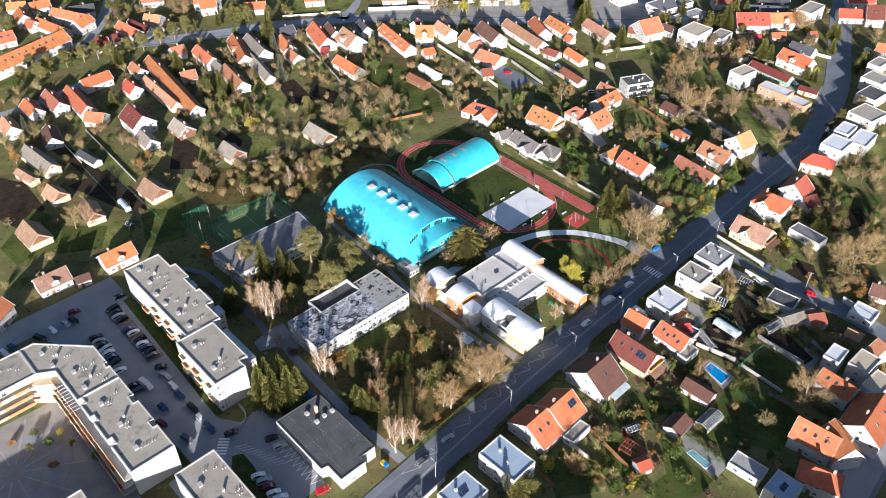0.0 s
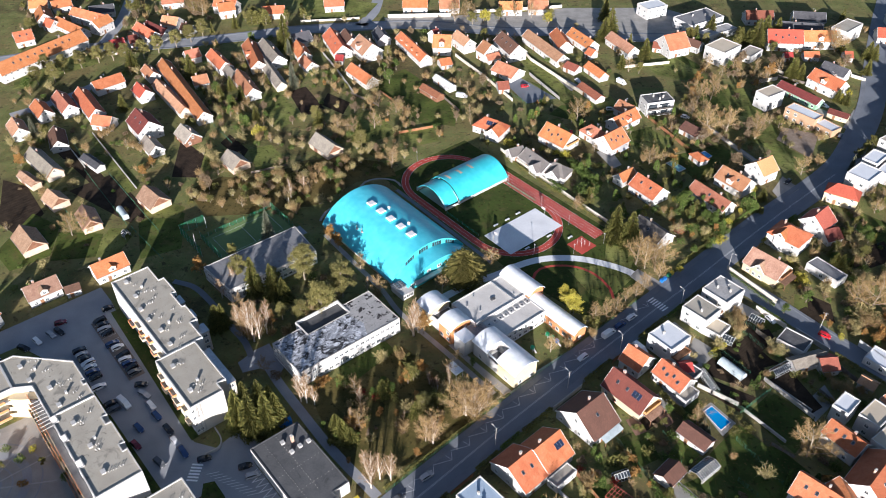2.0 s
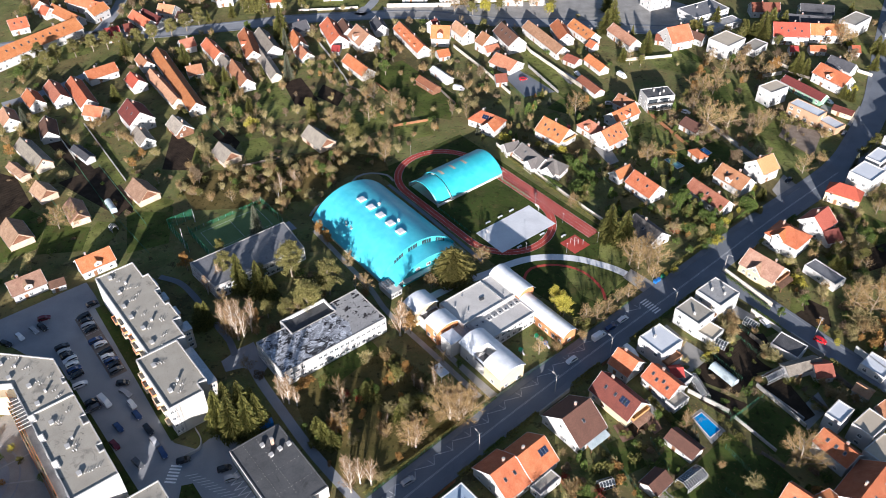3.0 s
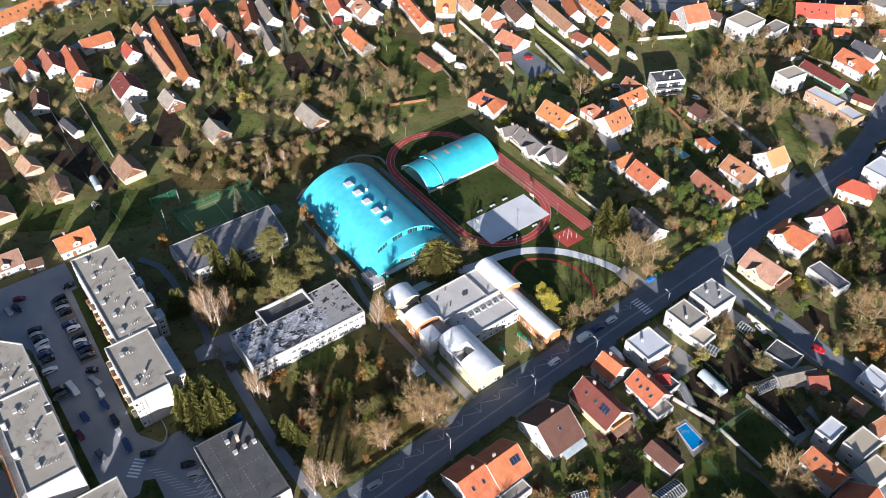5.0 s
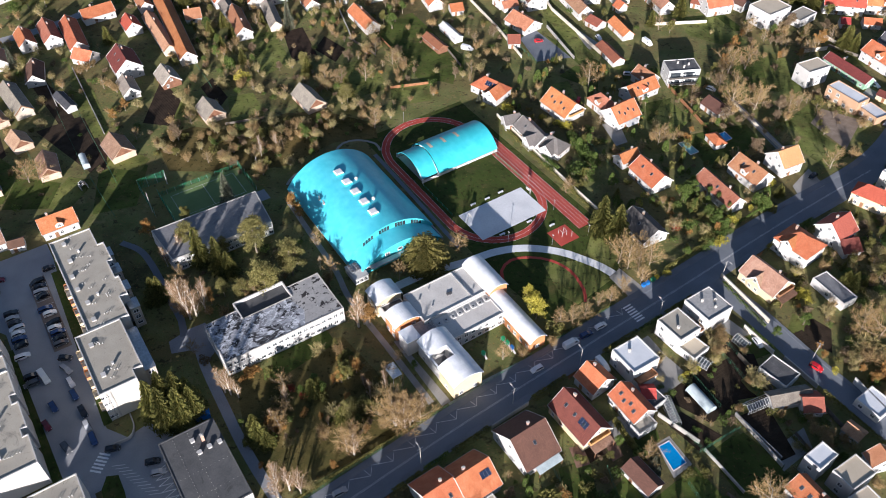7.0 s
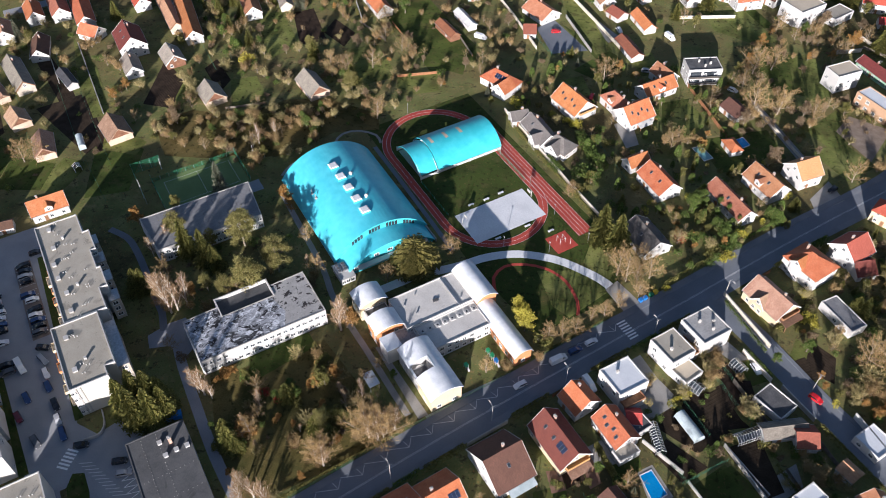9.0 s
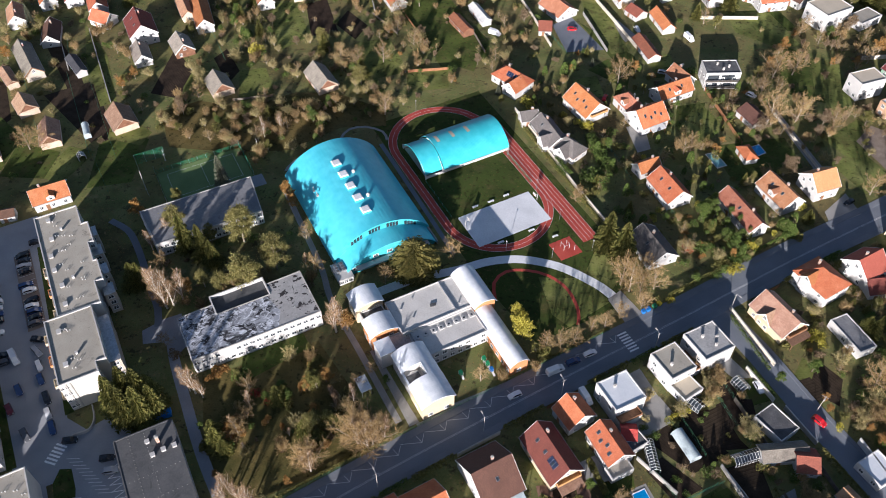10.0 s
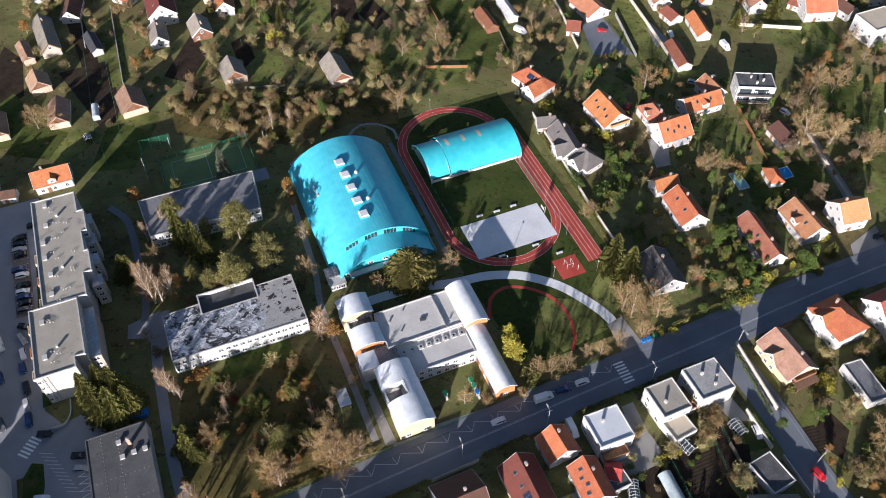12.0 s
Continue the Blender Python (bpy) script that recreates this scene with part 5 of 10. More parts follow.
for x in (-6.7, 5.8):
    Shape().box(x - 0.1, -5.9, 0, x + 0.1, -5.7, 0.6).box(x - 0.1, -5.9, 0.8, x + 0.1, -5.7, 3.5).make("balcony_post", "wall_white", _v)
house(109.3, 355.7, -49, 9.9, 8.3, 2.5, 5.0, "brown", "white")
house(74.7, 315.7, 42, 9.0, 6.2, 2.9, 5.5, "orange", "white")
house(83.4, 306.4, -51, 14.0, 9.8, 3.4, 7.5, "orange", "white", skylights=2)
house(81.2, 278.2, -51, 14.0, 11.0, 2.9, 6.8, "greytile", "white", skylights=1)
# houses along the main road, far side
house(145.4, 287.6, 46, 10.2, 10.6, 4.7, 9.2, "rust", "white")
house(148.6, 282.2, 23, 7.1, 8.7, 2.5, 5.1, "maroon", "white")
cross_wing(house(132.2, 277.6, -43, 13.2, 11.6, 5.4, 8.9, "orange", "white", hip=True), -1.2, 6.3, 4.6, 6.2, 8.2, "orange", "white", start=1.5)
_v = cross_wing(house(120.3, 260.5, -45, 14.1, 10.4, 3.6, 8.0, "oldtile", "cream"), -0.6, 5.6, 5.4, 3.6, 6.6, "oldtile", "cream")
gable_balcony(_v, 7.05, 7.0, 3.4)
porch(_v, 0, 0, 7.5, 3.2, 3.0, "brown", pose(6.7, 0, 0, 0, 0, 90))
flat_house(141.4, 260.2, 129, 12.7, 6.0, 3.5, "slatefelt", "white")
flat_house(100.8, 242.8, 44, 10.4, 10.0, 7, "greyfelt", "white", units=3)
flat_house(91.9, 233.4, 135, 9.6, 8.6, 6.5, "gravel", "white", units=1, terrace=1)
flat_house(79.3, 219.6, 43, 9.8, 9.6, 6.5, "pale", "white", units=1, terrace=1)
house(79.0, 204.5, -48, 11.4, 8.4, 3.4, 6.9, "orange", "white", skylights=4)
house(68.3, 211.1, -43, 8.2, 9.2, 3.4, 7.3, "orange", "white")
_v = house(64.9, 197.2, -46, 15.6, 10.2, 3.4, 8.2, "crimson", "cream", skylights=3, panels=1)
gable_balcony(_v, 7.8, 7.0, 3.3, mat="rustic")
porch(_v, 0, 0, 7.0, 3.4, 2.8, "oldtile", pose(7.45, 0, 0, 0, 0, 90))
_v = house(51.2, 187.0, 45, 11.9, 15.4, 3.4, 9.3, "brown", "white", skylights=1)
porch(_v, 1.0, -7.3, 8.0, 2.4, 3.0, "film")
house(38.4, 173.6, 46, 10.9, 12.6, 3.4, 8.3, "orange", "white", panels=1)
house(30.9, 167.0, 46, 9.6, 14.2, 3.4, 7.9, "orange", "white", skylights=2)
flat_house(21.7, 153.6, 136, 13.1, 9.0, 7, "bluefelt", "white", units=2)
flat_house(9.4, 142.4, 46, 10.5, 8.9, 7, "bluefelt", "white", units=1, panels=1)
house(124.3, 183.1, -50, 11.3, 7.8, 4.7, 8.0, "orange", "white", skylights=3)
flat_house(127.4, 194.6, 46, 7.5, 4.9, 7, "pale", "white")
flat_house(135.1, 191.3, 43, 9.0, 6.4, 7, "beige", "white")
flat_house(136.1, 182.9, 40, 9.7, 5.9, 6.5, "beige", "white")
house(143.4, 198.2, -66, 4.6, 7.8, 4.7, 8.0, "clay", "white")
house(128.2, 169.2, 48, 16.5, 12.6, 5.2, 10.4, "orange", "white", skylights=2)
house(110.9, 163.3, -40, 12.5, 9.6, 4.7, 9.4, "orange", "white", skylights=3)
house(116.9, 160.8, -81, 11.0, 9.6, 4.7, 9.8, "orange", "white", dormer=1)
house(107.6, 149.8, -29, 11.9, 7.8, 4.7, 8.0, "orange", "white", hip=True)
flat_house(96.6, 146.6, 45, 8.4, 7.4, 5, "bluefelt", "white", panels=1)
house(73.0, 169.2, 47, 7.5, 6.2, 2.5, 4.4, "brown", "white")
house(82.4, 182.7, -44, 10.0, 6.2, 2.5, 4.4, "brown", "white")
# village houses and barns beyond the gardens
house(-174.1, 379.4, 46, 15.2, 7.9, 3.4, 6.7, "orange", "white")
house(-194.6, 351.0, -47, 14.0, 7.8, 3.4, 6.7, "orange", "white")
house(-186.7, 358.1, -48, 18.4, 8.2, 3.4, 6.8, "clay", "white")
house(-174.9, 358.4, -50, 27.5, 8.3, 3.4, 6.9, "orange", "white")
house(-161.4, 343.7, -9, 9.9, 7.8, 2.9, 6.2, "orange", "white")
house(-153.4, 371.9, -47, 11.1, 7.8, 3.4, 6.7, "red", "white")
house(-140.5, 340.1, -48, 15.8, 11.8, 4.7, 9.6, "maroon", "white", skylights=2)
house(-134.5, 375.7, -54, 65.6, 7.8, 3.4, 6.7, "orange", "white")
house(-138.1, 368.5, -49, 35.5, 6.2, 2.9, 5.5, "tan", "plaster")
house(-157.2, 392.6, -49, 11.7, 6.7, 2.9, 5.7, "clay", "white")
house(-141.8, 412.6, 38, 7.9, 7.8, 3.4, 6.7, "clay", "white")
house(-125.6, 407.1, -52, 20.1, 7.8, 3.4, 6.7, "orange", "white")
house(-115.3, 395.0, -51, 15.5, 6.2, 2.9, 5.5, "weathered", "white")
house(-104.9, 382.9, -56, 24.0, 7.8, 3.4, 6.7, "clay", "white")
house(-129.7, 387.2, 29, 7.8, 9.7, 2.5, 5.4, "clay", "white")
house(-119.1, 335.4, -45, 11.2, 8.5, 2.5, 6.1, "weathered", "timber")
house(-132.1, 325.3, -49, 12.6, 7.3, 2.5, 5.6, "weathered", "white")
house(-153.5, 311.4, -37, 13.5, 4.8, 2.5, 3.9, "slate", "white")
house(-176.4, 327.7, -59, 15.2, 7.8, 2.5, 5.8, "brown", "white")
house(-198.0, 334.1, -50, 13.0, 7.8, 3.4, 6.7, "tan", "white")
house(-173.6, 308.0, -41, 23.6, 7.8, 2.9, 6.2, "weathered", "plaster")
house(-157.0, 283.1, -38, 9.5, 8.0, 2.5, 5.9, "oldtile", "barn", barn=1)
house(-138.2, 271.5, -52, 12.8, 7.8, 2.5, 5.8, "oldtile", "barn", barn=1)
house(-117.3, 286.4, -41, 12.1, 9.7, 2.5, 6.6, "oldtile", "barn", barn=1)
house(-155.1, 256.6, -44, 13.4, 9.6, 2.5, 6.5, "oldtile", "barn", barn=1)
house(-174.7, 296.6, -36, 12.8, 4.9, 2.5, 4.0, "oldtile", "barn", barn=1)
house(-118.2, 243.4, 44, 12.5, 8.5, 3.4, 7.0, "orange", "white", dormer=1, skylights=1)
house(-137.0, 229.6, 43, 11.8, 8.6, 3.4, 7.0, "oldtile", "white", dormer=1, skylights=1)
house(-127.2, 231.9, 34, 5.5, 4.8, 2.5, 4.0, "brown", "white")
house(-148.6, 211.2, 80, 9.8, 7.8, 4.7, 8.0, "orange", "white")
house(-91.8, 315.8, -44, 11.1, 9.1, 2.5, 6.3, "weathered", "barn", barn=1)
house(-55.0, 331.0, -44, 14.7, 9.1, 2.5, 6.3, "weathered", "barn", barn=1)
# sheds and annexes in the gardens
flat_house(120.9, 223.9, 141, 9.2, 7.2, 3, "bitumen", "white")
house(122.9, 215.5, 22, 12.9, 5.5, 2.5, 4.2, "weathered", "white")
house(128.5, 214.6, 11, 6.2, 7.6, 2.5, 4.8, "redbrown", "white")
flat_house(146.4, 217.7, 136, 7.7, 7.6, 3, "pale", "white")
house(155.9, 228.1, -32, 6.4, 7.0, 2.5, 5.4, "brown", "white")
house(139.1, 207.0, -41, 5.5, 5.1, 2.5, 4.0, "tan", "white")
house(83.3, 209.7, 11, 4.5, 5.4, 2.5, 4.1, "red", "white")
flat_house(82.5, 198.6, 43, 6.6, 3.7, 2.8, "gravel", "white")
flat_house(42.9, 166.1, 47, 8.3, 3.7, 3, "gravel", "white")
flat_house(96.7, 228.0, 50, 6.9, 6.0, 3.2, "beige", "white")
flat_house(85.4, 207.8, 47, 5.4, 4.3, 2.6, "bitumen", "white")
house(60.3, 155.1, 23, 4.5, 4.8, 2.5, 3.9, "red", "white")
house(-141.2, 475.6, -13, 14.6, 8.3, 4.7, 8.2, "orange", "white")
flat_house(131.0, 474.0, 35, 25.0, 14.0, 6.2, "slatefelt", "white", units=2)
flat_house(139.6, 462.0, 35, 22.0, 7.6, 4.0, "greyfelt", "white")
# first row beyond the square
for x, y, turn, ln, w, roof in ((-31, 486, 4, 15, 9, "orange"), (-11, 486, 8, 12, 9, "clay"), (25, 486, 2, 14, 8, "orange"), (41, 488, 4, 12, 9, "clay"), (-79, 484, 12, 12, 8, "orange"), (166, 482, 3, 16, 9, "redbrown"), (194, 482, -4, 18, 9, "slate"), (246, 484, -6, 16, 9, "red"), (-176, 482, 20, 13, 8, "clay")):
    house(x, y, turn, ln, w, 3.6, 7.2, roof, "white")
flat_house(107, 489, 30, 14, 10, 6.5, "pale", "white")
house(-112.2, 471.5, 11, 13.0, 7.8, 3.4, 6.7, "orange", "white")


# ---- trees and shrubs ----
def leaf_stuff(name, colours, rough=0.8, vary=0.25, through_light=0.25):
    """Foliage whose leaves differ one from another and whose plants differ too."""
    m = bpy.data.materials.new(name)
    m.use_nodes = True
    n, link = m.node_tree.nodes, m.node_tree.links.new
    bsdf = n["Principled BSDF"]
    bsdf.inputs["Roughness"].default_value = rough
    bsdf.inputs["Specular IOR Level"].default_value = 0.2
    geo, ramp = n.new("ShaderNodeNewGeometry"), n.new("ShaderNodeValToRGB")
    while len(ramp.color_ramp.elements) < len(colours):
        ramp.color_ramp.elements.new(0.5)
    for i, c in enumerate(colours):
        e = ramp.color_ramp.elements[i]
        e.position, e.color = i / max(1, len(colours) - 1), (*c, 1)
    link(geo.outputs["Random Per Island"], ramp.inputs[0])
    info, hsv, rng = n.new("ShaderNodeObjectInfo"), n.new("ShaderNodeHueSaturation"), n.new("ShaderNodeMapRange")
    rng.inputs["To Min"].default_value, rng.inputs["To Max"].default_value = 1 - vary, 1 + vary
    link(info.outputs["Random"], rng.inputs["Value"])
    link(rng.outputs[0], hsv.inputs["Value"])
    link(ramp.outputs[0], hsv.inputs["Color"])
    link(hsv.outputs[0], bsdf.inputs["Base Color"])
    if through_light:
        tr, mix = n.new("ShaderNodeBsdfTranslucent"), n.new("ShaderNodeMixShader")
        mix.inputs[0].default_value = through_light
        link(hsv.outputs[0], tr.inputs["Color"])
        link(bsdf.outputs[0], mix.inputs[1])
        link(tr.outputs[0], mix.inputs[2])
        link(mix.outputs[0], n["Material Output"].inputs["Surface"])
    return m


MAT["bark"] = surface("bark", ((0.17, 0.14, 0.105), (0.33, 0.28, 0.22)), size=0.8, rough=0.95, bump=0.6, vary=0.2)
MAT["palebark"] = surface("pale_bark", ((0.36, 0.32, 0.27), (0.62, 0.57, 0.5)), size=0.7, rough=0.9, bump=0.3, vary=0.12)
MAT["twig"] = leaf_stuff("bare_twigs", ((0.155, 0.102, 0.044), (0.268, 0.182, 0.08), (0.375, 0.268, 0.125)), vary=0.25, through_light=0)
MAT["birchtwig"] = leaf_stuff("birch_twigs", ((0.195, 0.122, 0.066), (0.31, 0.205, 0.115), (0.42, 0.295, 0.178)), vary=0.15, through_light=0)
MAT["olivetwig"] = leaf_stuff("olive_brown_twigs", ((0.172, 0.147, 0.056), (0.304, 0.253, 0.106), (0.405, 0.339, 0.167)), vary=0.25, through_light=0)
MAT["spruce"] = leaf_stuff("spruce_needles", ((0.065, 0.076, 0.019), (0.135, 0.135, 0.032), (0.227, 0.205, 0.059)))
MAT["bluespruce"] = leaf_stuff("blue_spruce_needles", ((0.075, 0.085, 0.055), (0.13, 0.14, 0.095), (0.2, 0.205, 0.145)))
MAT["pine"] = leaf_stuff("pine_needles", ((0.102, 0.1, 0.032), (0.19, 0.174, 0.057), (0.285, 0.25, 0.097)))
MAT["yew"] = leaf_stuff("dense_olive_needles", ((0.096, 0.092, 0.024), (0.18, 0.158, 0.042), (0.26, 0.22, 0.074)))
MAT["green"] = leaf_stuff("green_leaves", ((0.045, 0.072, 0.016), (0.090, 0.135, 0.028), (0.150, 0.190, 0.045)))
MAT["olive"] = leaf_stuff("olive_leaves", ((0.082, 0.082, 0.023), (0.144, 0.139, 0.038), (0.211, 0.192, 0.062)))
MAT["yellow"] = leaf_stuff("yellow_leaves", ((0.24, 0.22, 0.03), (0.4, 0.36, 0.05), (0.52, 0.46, 0.09)), vary=0.12)
MAT["rust"] = leaf_stuff("orange_brown_leaves", ((0.2, 0.1, 0.03), (0.33, 0.185, 0.055), (0.42, 0.26, 0.09)), vary=0.2)
MAT["redleaf"] = leaf_stuff("red_leaves", ((0.2, 0.03, 0.02), (0.32, 0.07, 0.04)), vary=0.2)
MAT["straw"] = leaf_stuff("dry_brown_leaves", ((0.1232, 0.0836, 0.0484), (0.1936, 0.1408, 0.0836), (0.264, 0.2024, 0.132)), vary=0.25)

RNG = random.Random(7)


def rnd(a, b):
    return RNG.uniform(a, b)


def aside(d, angle):
    """A direction that leaves d by an angle, to a random side."""
    d = d.normalized()
    o = d.orthogonal().normalized()
    o.rotate(Matrix.Rotation(rnd(0, 2 * math.pi), 3, d))
    return (d * math.cos(angle) + o * math.sin(angle)).normalized()


def leaf(s, p, size, mat=0, up=0.0):
    """One leaf or tuft: a folded pair of triangles."""
    a = Vector((rnd(-1, 1), rnd(-1, 1), rnd(-1, 1) + up)).normalized()
    b = a.orthogonal().normalized()
    b.rotate(Matrix.Rotation(rnd(0, 6.28), 3, a))
    c = a.cross(b)
    q = Vector(p)
    s.face([q - b * size * 0.5, q + c * size * 0.35 + a * size * 0.12, q + b * size * 0.5, q - c * size * 0.35 + a * size * 0.1], mat)


def limbs(wood, twigs, h, spread, clear, n_main, fine, tips, lean=0.0, thick=1.0, rise=0.55):
    """A bare crown: trunk, limbs and boughs in `wood`, fine shoots in `twigs`; tips collects the ends."""
    p, d = Vector((0, 0, -0.2)), Vector((lean, 0, 1)).normalized()
    r = 0.022 * h * thick
    trunk = [p.copy()]
    steps = 5
    for i in range(steps):
        d = (d + Vector((rnd(-0.1, 0.1), rnd(-0.1, 0.1), 0.2))).normalized()
        q = p + d * (h * 0.78 / steps)
        wood.tube(p, q, r, r * 0.78, sides=6)
        p, r = q, r * 0.78
        trunk.append(p.copy())
    for i in range(n_main):
        t = clear + (0.98 - clear) * (i + rnd(0, 0.8)) / n_main
        k = min(steps - 1, int(t * steps))
        base = trunk[k].lerp(trunk[k + 1], t * steps - k) if t < 1 else trunk[-1]
        w = 6.28 * (i * 0.381966 + rnd(0, 0.12))
        length = h * spread * (1.15 - 0.75 * t) * rnd(0.8, 1.15)
        d1 = Vector((math.cos(w), math.sin(w), rise + 0.9 * t)).normalized()
        r1 = 0.009 * h * thick * (1.2 - 0.6 * t)
        e, dd = base, d1
        for sgm in range(3):
            dd = (dd + Vector((rnd(-0.15, 0.15), rnd(-0.15, 0.15), 0.12))).normalized()
            q = e + dd * length / 3
            wood.tube(e, q, r1, r1 * 0.7, sides=4)
            for j in range(fine):
                b0 = e.lerp(q, rnd(0.2, 1))
                d2 = aside(dd, rnd(0.5, 1.0))
                d2.z = abs(d2.z) * 0.5 + d2.z * 0.5 + 0.15
                l2 = length * rnd(0.22, 0.42) * (1.1 - 0.2 * sgm)
                b1 = b0 + d2.normalized() * l2
                twigs.tube(b0, b1, r1 * 0.3, 0.012, sides=3)
                for g in range(fine):
                    c0 = b0.lerp(b1, rnd(0.25, 1))
                    c1 = c0 + aside(d2, rnd(0.4, 0.9)) * l2 * rnd(0.3, 0.6)
                    twigs.tube(c0, c1, 0.017, 0.008, sides=3)
                    tips.append(c1)
            e, r1 = q, r1 * 0.7
        tips.append(e)


def plant(kind):
    """Meshes of one plant, about 10 m tall (shrubs 1.6 m): (name, mesh) for each part."""
    wood, crown, tips = Shape(), Shape(), []
    if kind.startswith("bare") or kind.startswith("birch"):
        birch = kind.startswith("birch")
        if birch:
            limbs(wood, crown, 10, rnd(0.36, 0.42), 0.06, 16, 5, tips, thick=0.95, rise=2.3)
        else:
            limbs(wood, crown, 10, rnd(0.5, 0.66), 0.1, 13, 5 if kind.startswith("barefar") else 7, tips, rise=rnd(0.35, 0.8), thick=0.85)
        return (("trunk", wood.data("trunk", "palebark" if birch else "bark")), ("crown", crown.data("crown", "birchtwig" if birch else "twig")))
    if kind.startswith("leafy"):
        limbs(wood, wood, 10, 0.42, 0.2, 9, 3, tips, rise=0.7)
        for p in tips:
            for _ in range(9):
                leaf(crown, p + Vector((rnd(-1, 1), rnd(-1, 1), rnd(-0.8, 0.8))) * 0.55, rnd(0.28, 0.5), up=0.6)
        return (("trunk", wood.data("trunk", "bark")), ("crown", crown.data("crown", {"g": "green", "o": "olive", "y": "yellow", "r": "rust", "s": "straw"}[kind[5]])))
    if kind.startswith("spruce") or kind.startswith("blue") or kind.startswith("yew"):
        wide = {"s": 0.24, "b": 0.2, "y": 0.42}[kind[0]]
        wood.tube((0, 0, -0.2), (0, 0, 9.7), 0.17, 0.03, sides=7)
        layers = 26
        for i in range(layers):
            t = i / (layers - 1)
            z = 0.7 + 9.1 * t
            R = 10 * wide * ((1 - t) ** (0.85 if kind[0] != "y" else 0.5)) + 0.12
            if kind[0] == "y":
                R *= 0.75 + 0.35 * math.sin(t * 3.1)
            for k in range(10 if kind[0] != "y" else 13):
                w = 6.283 * (k / 10 + i * 0.37) + rnd(-0.25, 0.25)
                rr = R * rnd(0.7, 1.12)
                d = Vector((math.cos(w), math.sin(w), 0))
                side = Vector((-d.y, d.x, 0))
                droop = rnd(-0.35, -0.05) if t < 0.75 else rnd(0.1, 0.5)
                for g in range(5):
                    a = d * rr * (0.18 + 0.18 * g) + Vector((0, 0, z + droop * rr * (0.2 + 0.18 * g)))
                    for sgn in (-1, 1):
                        l = rr * (0.36 - 0.045 * g) + 0.12
                        tip = a + d * l * 0.75 + side * sgn * l * rnd(0.55, 0.95) + Vector((0, 0, rnd(-0.22, 0.12)))
                        crown.face([a - d * 0.1, tip, a + d * l * 0.55 + Vector((0, 0, 0.1))])
        m = {"s": "spruce", "b": "bluespruce", "y": "yew"}[kind[0]]
        return (("trunk", wood.data("trunk", "bark")), ("crown", crown.data("crown", m)))
    if kind.startswith("pine"):
        p = Vector((0, 0, -0.2))
        for i in range(5):
            q = p + Vector((rnd(-0.15, 0.15), rnd(-0.15, 0.15), 1.9))
            wood.tube(p, q, 0.2 - 0.03 * i, 0.17 - 0.03 * i, sides=7)
            p = q
        for i in range(44):
            z = rnd(3.0, 9.5)
            w = 2.4 * i + rnd(-0.3, 0.3)
            R = rnd(0.9, 2.5) * (1 - 0.55 * max(0, (z - 6) / 3.6))
            e = Vector((math.cos(w) * R, math.sin(w) * R, z + rnd(0.2, 0.8)))
            wood.tube((0, 0, z - 0.6), e, 0.06, 0.03, sides=4)
            for _ in range(190):
                o = Vector((RNG.gauss(0, 0.36), RNG.gauss(0, 0.36), RNG.gauss(0.05, 0.24)))
                leaf(crown, e + o, rnd(0.16, 0.34), up=0.4)
        return (("trunk", wood.data("trunk", "bark")), ("crown", crown.data("crown", "pine")))
    if kind.startswith("column"):
        for _ in range(650):
            z = rnd(0.05, 1) ** 0.9
            R = 0.95 * math.sqrt(max(0.02, 1 - z ** 2.2)) * rnd(0.75, 1.05)
            w = rnd(0, 6.283)
            leaf(crown, (R * math.cos(w), R * math.sin(w), z * 4.0), rnd(0.25, 0.45), up=0.5)
        wood.tube((0, 0, -0.1), (0, 0, 3.4), 0.08, 0.03, sides=5)
        return (("stem", wood.data("stem", "bark")), ("crown", crown.data("crown", "green" if kind[-1] == "g" else "olive")))
    if kind.startswith("thorn"):
        for k in range(9):
            w, lean = 6.283 * k / 9 + rnd(-0.3, 0.3), rnd(0.15, 0.75)
            e = Vector((math.cos(w) * lean * 1.6, math.sin(w) * lean * 1.6, rnd(1.7, 2.6)))
            wood.tube((0, 0, -0.1), e, 0.05, 0.025, sides=4)
            for j in range(16):
                a = e * rnd(0.25, 1.0)
                b = a + aside(e, rnd(0.3, 1.1)) * rnd(0.5, 1.1)
                crown.tube(a, b, 0.034, 0.018, sides=3)
                for g in range(3):
                    c0 = a.lerp(b, rnd(0.3, 1))
                    crown.tube(c0, c0 + aside(b - a, rnd(0.4, 1.0)) * rnd(0.25, 0.6), 0.026, 0.014, sides=3)
        return (("stem", wood.data("stem", "bark")), ("crown", crown.data("crown", "twig" if kind[-1] == "b" else "olivetwig")))
    # shrubs
    colour = {"g": "green", "o": "olive", "y": "yellow", "r": "rust", "d": "redleaf", "s": "straw"}[kind[-1]]
    lumps = [(rnd(-0.7, 0.7), rnd(-0.7, 0.7), rnd(0.5, 1.2), rnd(0.45, 0.8)) for _ in range(6)]
    for x, y, z, r in lumps:
        wood.tube((0, 0, -0.1), (x, y, z), 0.04, 0.02, sides=3)
        for _ in range(52):
            v = Vector((rnd(-1, 1), rnd(-1, 1), rnd(-0.8, 1))).normalized() * r * rnd(0.7, 1.05)
            leaf(crown, (x + v.x, y + v.y, max(0.06, z + v.z)), rnd(0.2, 0.38), up=0.6)
    return (("stem", wood.data("stem", "bark")), ("foliage", crown.data("foliage", colour)))


